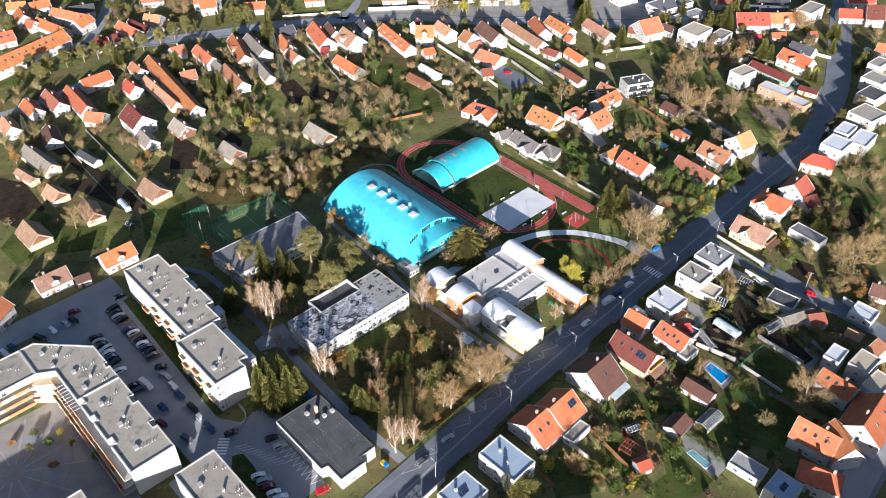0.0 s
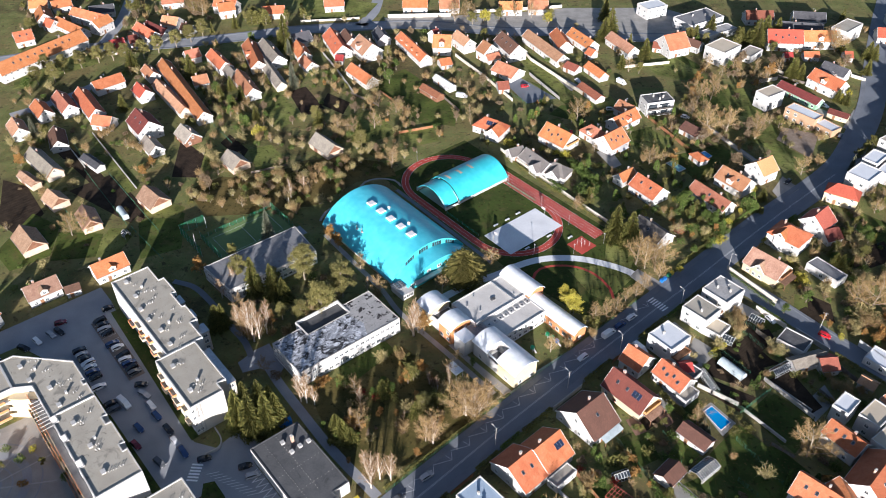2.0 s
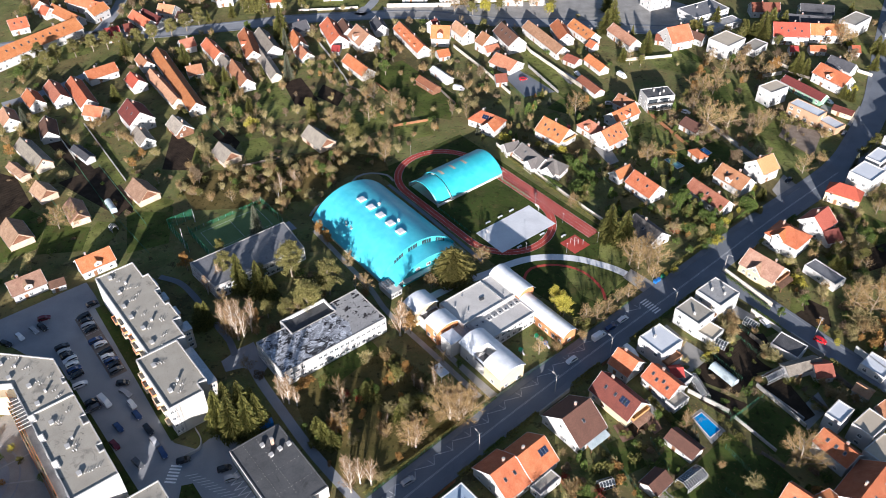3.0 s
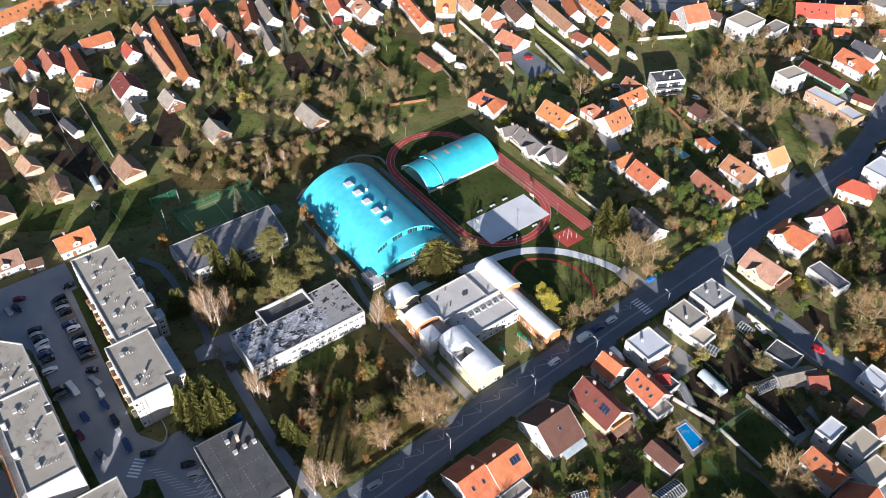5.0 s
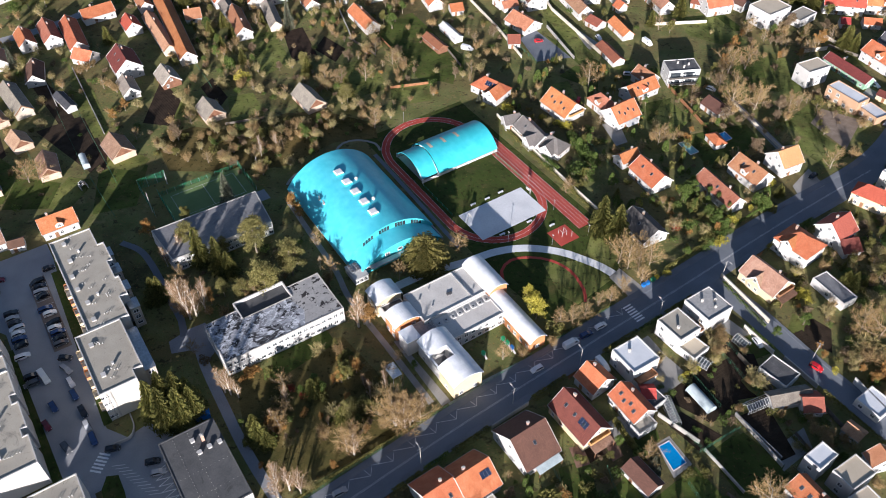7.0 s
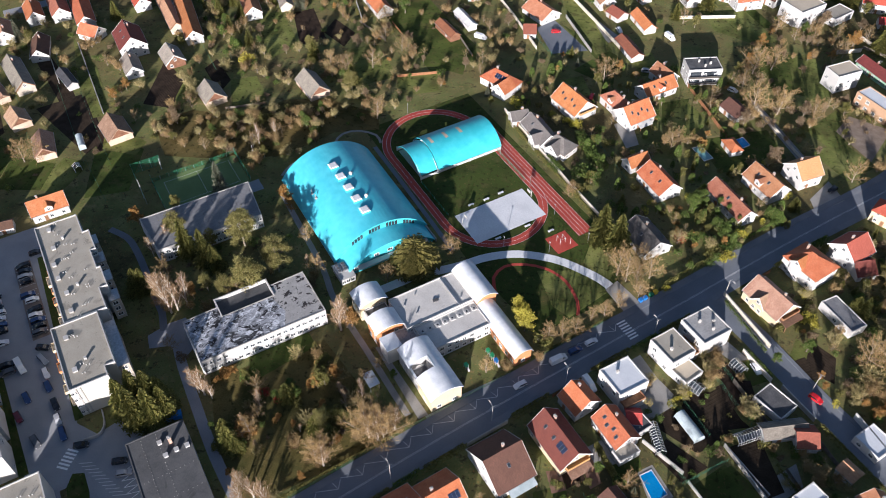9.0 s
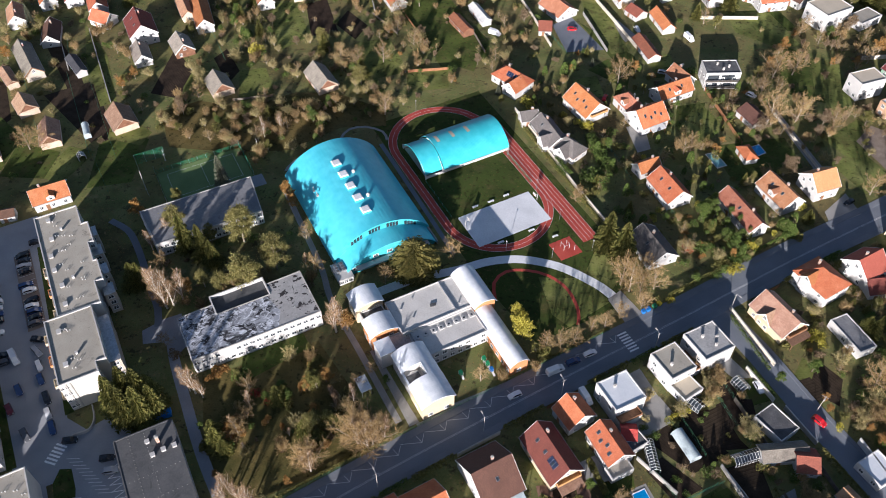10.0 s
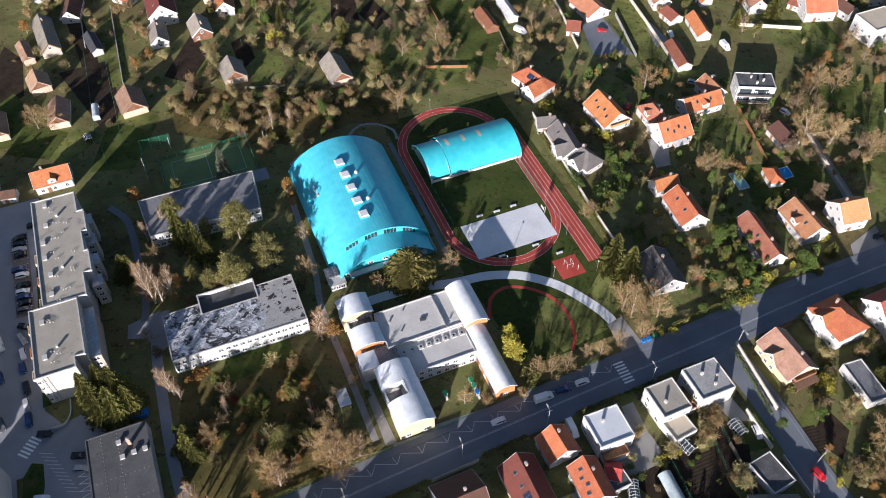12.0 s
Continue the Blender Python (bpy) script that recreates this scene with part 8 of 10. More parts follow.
glasshouse(-127.4, 278.0, -49, 7.5, 2.5, True)
glasshouse(-120.9, 264.9, -39, 2.8, 2.5)
fence([(-83.7, 310.5), (-70.0, 317.5)], 1.1, "grey")
patch("meadow", [(-90.0, 329.0), (-80.7, 334.0), (-70.4, 319.8), (-81.2, 310.6)])
patch("meadow", [(-125.4, 292.9), (-104.2, 285.0), (-104.4, 277.2), (-118.2, 277.1)])
patch("meadow", [(-230.3, 393.7), (-217.9, 406.7), (-200.5, 416.9), (-190.8, 406.9), (-210.0, 387.7), (-222.2, 375.6)])
fence([(-52.6, 383.1), (-37.3, 371.6)], 1.2, "grey")
fence([(-38.6, 386.2), (-21.6, 366.1)], 1.1, "board")
fence([(-121.2, 359.5), (-98.8, 333.8)], 1.2, "mesh")
patch("soil", [(-101.9, 341.3), (-90.0, 329.0), (-90.6, 319.5), (-104.0, 333.7)])
patch("soil", [(-64.1, 383.0), (-51.6, 374.3), (-53.0, 363.0), (-65.2, 371.3)])
# open ground round the school and the park
patch("litter", [(-35.0, 194.0), (-29.9, 197.5), (-15.4, 209.5), (-8.2, 215.0), (5.0, 204.2), (14.0, 196.0), (22.0, 190.5), (-3.1, 165.5), (-12.8, 160.0), (-24.2, 174.5)])
patch("litter", [(-107.5, 296.8), (-96.2, 307.0), (-77.4, 308.0), (-62.4, 322.5), (-48.0, 326.6), (-25.1, 322.6), (-21.6, 313.2), (-37.5, 307.6), (-51.1, 290.4), (-67.9, 283.7), (-93.8, 279.3)])
patch("lawn", [(-28.0, 205.3), (-13.6, 216.3), (-9.5, 212.2), (-23.3, 195.2)])
patch("meadow", [(48.8, 257.3), (62.2, 260.9), (72.0, 254.1), (61.7, 241.0), (55.8, 244.1)])
patch("meadow", [(63.9, 273.5), (74.6, 270.0), (71.5, 257.5), (62.7, 264.4)])
# square, lane and park beyond the upper street
patch("paving", [(-48.2, 474.3), (-44.8, 463.1), (3.9, 461.9), (33.5, 466.0), (69.6, 464.7), (88.5, 459.4), (111.0, 458.0), (134.3, 485.7), (114.6, 499.4), (58.8, 495.5), (31.0, 487.5), (-9.8, 479.6)])
patch("meadow", [(-96.3, 470.7), (-76.0, 469.2), (-59.3, 474.3), (-54.6, 494.7), (-80.5, 501.6), (-104.2, 496.1)])
patch("meadow", [(-122.7, 468.9), (-106.0, 469.0), (-106.1, 487.4), (-123.2, 487.3)])
wall_run([(-95.3, 465.1), (-75.9, 468.4), (-62.3, 471.8)], 1.2, "cream_wall")
wall_run([(-45.8, 474.4), (-29.8, 476.1), (-9.8, 478.8)], 2.2, "cream_wall")
wall_run([(3.7, 484.8), (27.6, 489.2), (55.4, 495.5)], 1.8, "cream_wall")
# sunlit grass between the far houses
patch("meadow", [(29.2, 437.9), (35.4, 435.0), (58.9, 387.1), (52.3, 382.9), (34.5, 415.6)])
patch("meadow", [(95.2, 428.4), (113.1, 434.2), (127.4, 411.1), (117.1, 407.1), (100.4, 413.5)])
patch("meadow", [(132.2, 398.3), (141.9, 402.2), (146.7, 372.2), (137.8, 366.5)])
patch("lawn", [(-38.5, 402.5), (-28.8, 411.0), (-0.5, 377.7), (1.0, 355.3), (-13.2, 358.4)])
patch("meadow", [(-230.8, 422.9), (-216.6, 434.4), (-198.2, 419.0), (-214.9, 406.7)])
patch("meadow", [(-100.0, 376.7), (-89.8, 382.8), (-71.8, 360.0), (-80.4, 346.6)])
patch("meadow", [(-52.7, 360.2), (-39.7, 368.1), (-24.5, 347.7), (-36.9, 338.4)])
patch("meadow", [(40.2, 361.1), (48.8, 366.7), (54.4, 353.2), (44.7, 349.4)])
patch("meadow", [(67.2, 384.2), (75.1, 390.3), (80.2, 375.6), (71.3, 371.5)])
# yards near the bend of the road
wall_run([(150.5, 407.8), (160.6, 411.9)], 1.8, "cream_wall")
wall_run([(159.3, 425.1), (165.2, 417.8)], 1.6, "cream_wall")
wall_run([(198.9, 417.8), (204.5, 413.4)], 1.6, "cream_wall")
patch("paving", [(179.8, 366.7), (181.7, 364.6), (191.8, 381.4), (189.8, 383.7)])
patch("paving", [(173.9, 384.5), (178.1, 380.0), (174.4, 375.4), (170.9, 379.9)])
patch("meadow", [(130.8, 401.8), (138.9, 404.4), (142.8, 385.1), (132.5, 376.8)])
patch("meadow", [(205.9, 452.2), (214.4, 449.4), (209.2, 437.8), (201.4, 441.9)])
patch("meadow", [(166.2, 408.8), (176.3, 411.5), (176.8, 401.4), (167.4, 398.8)])
fence([(161.5, 415.1), (174.0, 407.7)], 1.4, "grey")
fence([(185.4, 435.9), (198.0, 427.9)], 1.4, "grey")
# round the flats and the old school
tree("spruce", -52.0, 177.9, 17, 1.05)
tree("spruce", -47.4, 175.8, 18, 1.05)
tree("spruce", -43.1, 177.2, 17, 1.05)
tree("spruce", -46.2, 182.1, 17, 1.05)
tree("spruce", -41.2, 180.3, 14, 1.1)
tree("spruce", -50.7, 182.0, 16, 1.0)
tree("spruce", -43.4, 183.0, 14, 1.1)
tree("spruce", -68.9, 219.0, 11, 1.05)
tree("spruce", -62.7, 236.3, 17, 0.95)
tree("spruce", -55.4, 234.5, 16, 0.95)
tree("spruce", -51.5, 233.3, 11, 1.3)
tree("pine", -69.8, 242.5, 11, 1.2)
tree("pine", -46.6, 244.7, 15, 1.2)
tree("pine", -36.3, 226.3, 15, 1.25)
tree("pine", -31.3, 236.7, 15, 1.15)
tree("blue", -64.7, 265.8, 15, 1.0)
tree("leafyo", -74.6, 253.4, 9, 0.9)
tree("yew", 10.9, 248.4, 14, 1.4)
tree("birch", -57.0, 213.1, 18, 0.85)
tree("birch", -59.2, 214.2, 16, 0.8)
tree("birch", -55.6, 214.6, 17, 0.8)
tree("birch", -61.8, 215.6, 14, 0.8)
tree("birch", -53.6, 217.0, 14, 0.9)
tree("spruce", -70.7, 218.2, 11, 1.5)
tree("leafyr", -52.5, 219.6, 9, 0.8)
tree("birch", -73.6, 233.1, 9)
tree("birch", -71.1, 238.7, 9)
tree("leafyr", -85.1, 244.9, 9.0)
tree("birch", -34.2, 188.6, 13, 0.9)
tree("birch", -31.6, 188.0, 9, 0.8)
tree("shrubr", -30.6, 196.6, 2.4, 1.5)
tree("birch", -4.4, 219.6, 15, 1.1)
tree("birch", -3.0, 221.0, 12, 1.0)
tree("leafyr", -1.0, 220.7, 10, 0.9)
tree("leafyr", -41.2, 266.8, 9, 0.9)
tree("leafyr", -37.5, 263.2, 8, 0.9)
tree("birch", -23.0, 240.5, 6, 0.8)
tree("birch", -19.2, 240.0, 6, 0.9)
tree("bare", 20.8, 258.0, 7, 1.2)
tree("bare", 3.6, 240.9, 7, 1.2)
# park between the old school and the road
tree("birch", -10.0, 160.0, 14, 0.95)
tree("birch", -4.9, 162.9, 12, 0.95)
tree("birch", -8.0, 163.0, 12, 0.9)
tree("bare", 4.5, 177.2, 11, 1.1)
tree("birch", -12.0, 165.0, 10, 1.0)
tree("bare", 14.4, 187.5, 12, 1.0)
tree("bare", 16.9, 186.9, 12.5, 1.0)
tree("bare", 19.0, 187.8, 12, 1.0)
tree("bare", 15.5, 190.4, 11, 1.0)
tree("bare", 20.6, 190.9, 10, 1.0)
tree("bare", 12.5, 193.2, 9, 1.0)
tree("bare", 3.6, 176.9, 10)
tree("bare", 6.2, 178.7, 9)
tree("bare", -19.6, 193.3, 7)
tree("bare", -16.2, 180.0, 8)
tree("bare", 8.8, 203.2, 6, 0.9)
tree("bare", 10.9, 209.1, 4.5)
tree("leafyo", -2.3, 200.0, 9)
tree("leafyr", -0.5, 202.6, 7)
tree("leafyo", 6.1, 189.5, 9, 1.1)
tree("spruce", -11.2, 193.4, 7, 1.9)
tree("leafyr", 4.4, 181.4, 6)
tree("leafyr", -17.5, 181.1, 5)
tree("shrubr", -19.5, 183.4, 3)
tree("spruce", -22.4, 178.8, 7, 1.4)
tree("leafyg", -14.0, 192.4, 4.5)
tree("leafyg", -8.6, 194.4, 5)
tree("leafyg", -23.3, 195.2, 4)
tree("leafyo", 2.5, 189.5, 7)
tree("shrubo", -23.1, 175.5, 3)
tree("shrubg", -17.9, 175.5, 3)
tree("shrubd", -17.6, 192.8, 2.2)
tree("shrubr", -6.3, 205.6, 2)
tree("leafyg", -95.8, 155.7, 4, 1.2)
tree("shrubr", -107.3, 153.2, 2.2)
tree("shruby", -109.9, 165.3, 1.8)
tree("shrubr", -122.9, 161.3, 2)
tree("shrubg", -112.1, 161.4, 2)
tree("shrubo", -95.9, 158.8, 2.5)
tree("shrubg", -117.9, 164.6, 1.8)
tree("leafyo", -115.7, 158.6, 4)
tree("leafyo", -104.6, 160.7, 4)
# sports ground
tree("spruce", 66.9, 275.4, 17, 1.25)
tree("spruce", 72.4, 273.3, 16, 1.25)
tree("leafyy", 48.3, 233.9, 12, 0.9)
tree("leafyy", 49.2, 232.7, 10, 1.0)
tree("leafyy", 46.4, 237.3, 11, 0.7)
tree("shrubo", 55.1, 228.8, 3.4, 1.3)
tree("bare", 56.7, 231.1, 7)
tree("bare", 60.6, 232.9, 7)
tree("bare", 64.0, 235.4, 7)
tree("bare", 68.0, 241.7, 6)
tree("bare", 73.7, 261.7, 12)
tree("bare", 76.8, 259.7, 12)
tree("bare", 80.3, 258.3, 11)
tree("bare", 83.9, 262.9, 10)
tree("bare", 79.5, 266.4, 10)
# far trees
tree("bare", -28, 366, 7, 1.1)
tree("leafyo", -40, 399, 7, 1.0)
tree("leafyg", -35, 395, 9, 1.2)
tree("birch", -62.8, 294.5, 9, 1.0)
tree("birch", -57.9, 299.3, 8, 1.0)
tree("pine", -63.9, 353.3, 9, 1.1)
tree("leafyg", -106, 357, 7, 0.9)
tree("leafyg", -106.8, 362.7, 9, 0.9)
tree("leafyg", -118.6, 377.8, 8, 1.0)
tree("columng", -95.8, 351, 4.5, 1.3)
tree("columng", -98.3, 350.6, 4.5, 1.3)
tree("bare", -45.5, 347, 8, 1.1)
tree("spruce", -41.2, 339.4, 9, 1.7)
tree("bare", -36.3, 351.2, 9, 1.0)
tree("bare", -52.4, 345, 9, 1.1)
tree("bare", -24.3, 319.3, 10, 1.2)
tree("pine", -39.6, 334.4, 9, 1.2)
tree("spruce", -62.5, 352.0, 8, 1.5)
tree("spruce", -96.5, 431.8, 19, 1.1)
tree("blue", -81.7, 385.8, 15)
tree("blue", -90.9, 417.9, 12)
tree("spruce", 80.2, 455.4, 18, 1.2)
tree("bare", 57.6, 364.1, 11, 1.1)
tree("bare", 116.1, 384.7, 11, 1.2)
tree("bare", 116.2, 357.6, 12, 1.1)
tree("bare", 125.2, 359.3, 12, 1.1)
tree("bare", 150.1, 325.8, 9)
tree("blue", 171.4, 329.4, 9, 0.9)
tree("bare", 113.7, 179.5, 13, 1.15)
tree("bare", 152.8, 243.7, 14, 1.1)
tree("bare", 147.6, 245.2, 11)
tree("bare", 161.9, 250.2, 10)
tree("shrubr", 117.6, 171.0, 3.5)
tree("shrubr", 152.0, 229.9, 4)
tree("bare", 40.2, 154.9, 7)
tree("blue", 21.4, 146.9, 9, 1.5)
tree("leafyo", 27.6, 147.0, 8, 1.2)
tree("leafyo", 60.9, 173.4, 4)
tree("blue", 85.3, 187.1, 6)
tree("bare", 84.0, 189.4, 7)
tree("bare", -142.1, 263.8, 10, 1.1)
tree("bare", -137.2, 265.7, 9, 1.1)
tree("leafyg", -212.4, 372.8, 9, 1.3)
tree("blue", -190.0, 332.8, 11)
tree("leafyo", -184.8, 332.9, 8)
tree("leafyr", -129.3, 305.6, 6, 1.2)
tree("leafyr", -127.6, 312.3, 6, 1.2)
tree("leafyr", -185.2, 309.4, 7, 1.3)
tree("shruby", -87.9, 341.4, 4.5)
tree("columng", -95.6, 349.1, 6)
tree("columng", -98.0, 350.1, 6)
tree("spruce", -136.7, 394.6, 13, 1.4)
tree("spruce", -169.9, 400.6, 12, 1.5)
tree("spruce", -158.8, 359.2, 9, 1.4)
tree("spruce", -92.6, 354.4, 8, 1.3)
tree("spruce", -105.1, 373.8, 8, 1.3)
tree("spruce", -105.3, 362.5, 8, 1.3)
tree("spruce", -115.8, 373.7, 8, 1.3)
tree("spruce", -112.7, 382.5, 8, 1.3)
tree("pine", -212.6, 393.9, 10, 1.3)
tree("pine", -203.8, 394.0, 10, 1.3)
tree("pine", -197.3, 400.4, 10, 1.3)
tree("pine", -190.8, 406.9, 10, 1.3)
tree("pine", -184.4, 410.3, 10, 1.3)
tree("pine", -176.8, 410.4, 10, 1.3)
tree("pine", -168.8, 413.8, 10, 1.3)
tree("pine", -163.3, 420.7, 10, 1.3)
tree("pine", -156.0, 427.7, 10, 1.3)
tree("pine", -150.2, 434.9, 10, 1.3)
tree("pine", -145.8, 442.3, 10, 1.3)
tree("pine", -211.9, 381.6, 10, 1.3)
tree("pine", -204.4, 384.7, 10, 1.3)
tree("leafyg", 94.4, 310.3, 6, 0.9)
tree("leafyg", 98.4, 305.9, 6, 0.9)
tree("leafyg", 99.5, 299.6, 6, 0.9)
tree("leafyg", 104.4, 300.5, 6, 0.9)
tree("leafyg", 107.4, 297.6, 6, 0.9)
tree("leafyg", 108.3, 291.5, 6, 0.9)
tree("columno", 96.8, 303.8, 5)
tree("columno", 101.4, 297.5, 5)
tree("columno", 110.7, 293.5, 5)
tree("columno", 113.7, 289.5, 5)
tree("columno", 122.1, 299.8, 3.5)
tree("columno", 123.3, 299.0, 3.5)
tree("columno", 124.5, 298.2, 3.5)
tree("columno", 125.7, 297.4, 3.5)
tree("columno", 126.9, 296.6, 3.5)
tree("leafyo", 181.7, 344.2, 7, 1.2)
tree("leafyo", 186.9, 349.3, 7, 1.2)
tree("leafyo", 177.3, 339.1, 7, 1.2)
tree("spruce", 79.4, 479.4, 13, 1.35)
tree("spruce", 83.2, 419.4, 8, 1.35)
tree("spruce", 126.7, 455.8, 9, 1.35)
tree("spruce", 136.4, 463.7, 12, 1.35)
tree("spruce", 162.1, 456.1, 11, 1.35)
tree("spruce", 171.2, 460.0, 13, 1.35)
tree("spruce", 167.6, 413.4, 12, 1.35)
tree("spruce", 171.5, 411.5, 10, 1.35)
tree("spruce", 216.5, 438.0, 9, 1.35)
tree("spruce", 207.2, 420.4, 9, 1.35)
tree("spruce", 214.9, 400.9, 12, 1.35)
tree("spruce", 187.4, 388.3, 7, 1.35)
tree("spruce", 184.1, 391.3, 7, 1.35)
tree("leafyo", -123.7, 465.6, 9, 1.2)
tree("leafyo", -116.7, 464.1, 9, 1.2)
tree("leafyo", 18.8, 473.2, 9, 1.2)
tree("leafyo", 3.8, 468.2, 9, 1.2)
tree("leafyo", 47.1, 473.4, 9, 1.2)
tree("leafyo", 150.9, 456.0, 9, 1.2)
tree("leafyo", 157.3, 456.1, 9, 1.2)
# villa gardens beside the road
tree("leafyg", 96.5, 299.6, 8, 1.1)
tree("leafyg", 98.6, 301.9, 7, 1.0)
tree("leafyg", 94.2, 299.6, 6, 1.0)
tree("leafyg", 106.3, 287.7, 7, 1.0)
tree("leafyg", 104.0, 289.7, 6, 1.1)
tree("leafyg", 103.4, 294.9, 6, 1.0)
tree("leafyg", 59.8, 323.6, 6, 1.0)
tree("leafyg", 95.9, 268.7, 5, 1.1)
tree("columng", 98.4, 292.4, 5.5)
tree("columng", 99.1, 293.7, 5)
tree("columng", 121.7, 299.9, 5.5)
tree("columng", 122.8, 299.1, 5.5)
tree("columng", 123.9, 298.3, 5.5)
tree("columng", 120.6, 300.7, 5)
tree("columng", 124.9, 297.5, 4.5)
tree("columng", 95.5, 296.6, 4.5)
tree("shrubg", 54.4, 324.5, 3, 1.2)
tree("shrubg", 56.7, 320.8, 3, 1.3)
tree("shrubg", 58.8, 317.5, 3, 1.3)
tree("shrubg", 53.1, 327.8, 2.6, 1.2)
tree("shrubg", 61.1, 315.6, 2.8, 1.2)
tree("shrubg", 57.1, 307.0, 3.4, 1.4)
tree("shrubg", 60.0, 306.6, 3.4, 1.4)
tree("shrubg", 55.4, 304.7, 3, 1.2)
tree("shrubg", 45.6, 307.6, 2.4)
tree("shrubg", 47.6, 305.7, 2.4)
tree("shrubg", 111.6, 290.2, 2.6)
tree("shrubg", 109.6, 287.5, 2.4)
tree("shrubg", 103.6, 276.2, 2.4)
tree("shrubg", 101.4, 283.2, 2.6, 1.2)
tree("shrubg", 98.5, 285.0, 2.4)
tree("shrubg", 92.2, 275.6, 2.2)
tree("shrubg", 106.9, 281.6, 2.6, 1.2)
tree("shrubg", 110.4, 283.1, 2.2)
tree("shrubg", 101.9, 273.3, 2.2)
tree("shruby", 51.6, 332.1, 2.4)
tree("shruby", 50.0, 333.8, 2)
tree("shruby", 94.4, 303.0, 2.5)
tree("shruby", 127.5, 312.1, 2.2)
tree("shruby", 130.7, 267.0, 2.2)
tree("shrubo", 131.8, 260.1, 2.6, 1.2)
tree("shrubo", 133.1, 258.7, 2.4)
tree("shrubo", 103.8, 278.3, 2)
tree("shruby", 106.0, 275.9, 2)
tree("shruby", 89.3, 259.3, 2)
tree("shrubo", 85.9, 258.4, 2)
tree("shrubr", 91.5, 285.7, 2)
tree("shrubr", 93.2, 282.0, 1.8)
tree("shrubr", 97.3, 280.0, 1.8)
tree("shrubr", 90.9, 288.7, 1.8)
tree("shrubr", 97.3, 333.9, 3)
tree("spruce", 129.1, 306.3, 6, 1.4)
tree("spruce", 130.1, 306.1, 5, 1.4)
tree("spruce", 145.3, 263.8, 8, 1.6)
tree("spruce", 147.1, 263.0, 8, 1.6)
tree("spruce", 95.6, 284.7, 3.5, 1.5)
tree("spruce", 55.4, 343.7, 6, 1.3)
tree("bare", 86.6, 329.0, 8, 1.1)
tree("bare", 88.9, 331.6, 7, 1.1)
tree("bare", 53.6, 294.1, 5, 1.1)
tree("bare", 54.7, 296.5, 5, 1.1)
tree("shrubo", 56.9, 295.6, 2.5)
tree("shrubo", 59.3, 300.4, 2.4)
tree("shrubo", 57.6, 298.7, 2.6)
tree("shrubo", 98.0, 330.8, 2.6)
# more of the park
tree("birch", -36.0, 188.9, 12, 0.8)
tree("leafyr", -4.1, 198.4, 8, 0.7)
tree("leafyy", -3.2, 199.6, 6, 0.7)
tree("shrubd", -13.5, 192.2, 2.0)
tree("shrubr", -10.4, 193.7, 2.4)
tree("shrubr", -10.9, 185.9, 2.2)
tree("leafyr", -18.2, 179.8, 6.5, 0.7)
tree("shrubo", -22.4, 174.4, 3.4)
tree("shrubg", -24.2, 196.9, 3.4)
tree("pine", 2.1, 187.0, 9, 1.1)
tree("birch", -17.6, 189.0, 8, 0.9)
tree("birch", 9.1, 199.0, 8, 0.9)
tree("birch", 5.7, 194.7, 8, 0.8)
tree("birch", 14.9, 187.2, 12, 1.0)
tree("birch", 17.6, 186.9, 12, 1.0)
tree("birch", 19.3, 189.4, 11, 1.0)
tree("birch", 21.0, 191.0, 10, 1.0)
tree("birch", 5.9, 176.2, 10, 1.1)
tree("birch", -18.8, 181.4, 7, 0.9)
tree("birch", 2.9, 198.5, 6, 0.9)
tree("leafyo", -3.9, 198.5, 9, 0.8)
tree("leafyo", -4.1, 203.5, 8, 0.8)
tree("leafyo", -4.2, 201.1, 7, 0.8)
tree("leafyo", -24.4, 196.4, 6, 0.9)
tree("spruce", -21.0, 176.2, 9, 1.5)
tree("spruce", -23.1, 178.5, 8, 1.5)
tree("spruce", -17.9, 174.7, 7, 1.6)
tree("spruce", -9.9, 194.9, 6, 1.6)
tree("spruce", 0.1, 185.9, 7, 1.7)
tree("spruce", 5.0, 184.4, 7, 1.7)
tree("spruce", 3.6, 182.0, 6, 1.7)
tree("leafyg", -30.3, 204.4, 6, 0.8)
tree("leafyg", 15.9, 206.7, 5, 0.8)
tree("leafyg", -11.3, 196.5, 5, 1.1)
tree("leafyg", -22.2, 174.9, 4, 1.1)
tree("leafyg", -27.1, 179.1, 4, 1.0)
tree("shrubr", -17.9, 178.8, 3.2)
tree("shrubr", -16.9, 180.2, 3)
tree("shrubr", -19.8, 180.8, 3)
tree("shrubr", -10.1, 193.0, 2)
tree("shrubr", -30.1, 196.4, 2.2)
tree("shrubr", -31.6, 195.2, 2.2)
tree("shrubr", -32.8, 194.0, 2)
# street side trees
tree("bare", 41.2, 215.3, 7)
scatter([(155.8, 308.7), (186.5, 296.4), (169.9, 255.3), (151.4, 262.0), (140.4, 289.8)], 45, (('bare', 5), ('leafyo', 3), ('leafyg', 2), ('spruce', 2), ('thorno', 2), ('shrubg', 4), ('shrubo', 3)), 31, 4, 8)
scatter([(174.0, 326.1), (197.1, 322.6), (186.5, 296.4), (160.7, 308.8)], 28, (('bare', 5), ('leafyo', 3), ('leafyg', 2), ('spruce', 2), ('thorno', 2), ('shrubg', 4), ('shrubo', 3)), 32, 4, 7)
scatter([(218.6, 417.2), (235.4, 417.3), (199.0, 327.3), (182.7, 329.5)], 34, (('bare', 5), ('leafyo', 3), ('leafyg', 2), ('spruce', 2), ('thorno', 2), ('shrubg', 4), ('shrubo', 3)), 33, 4, 8)
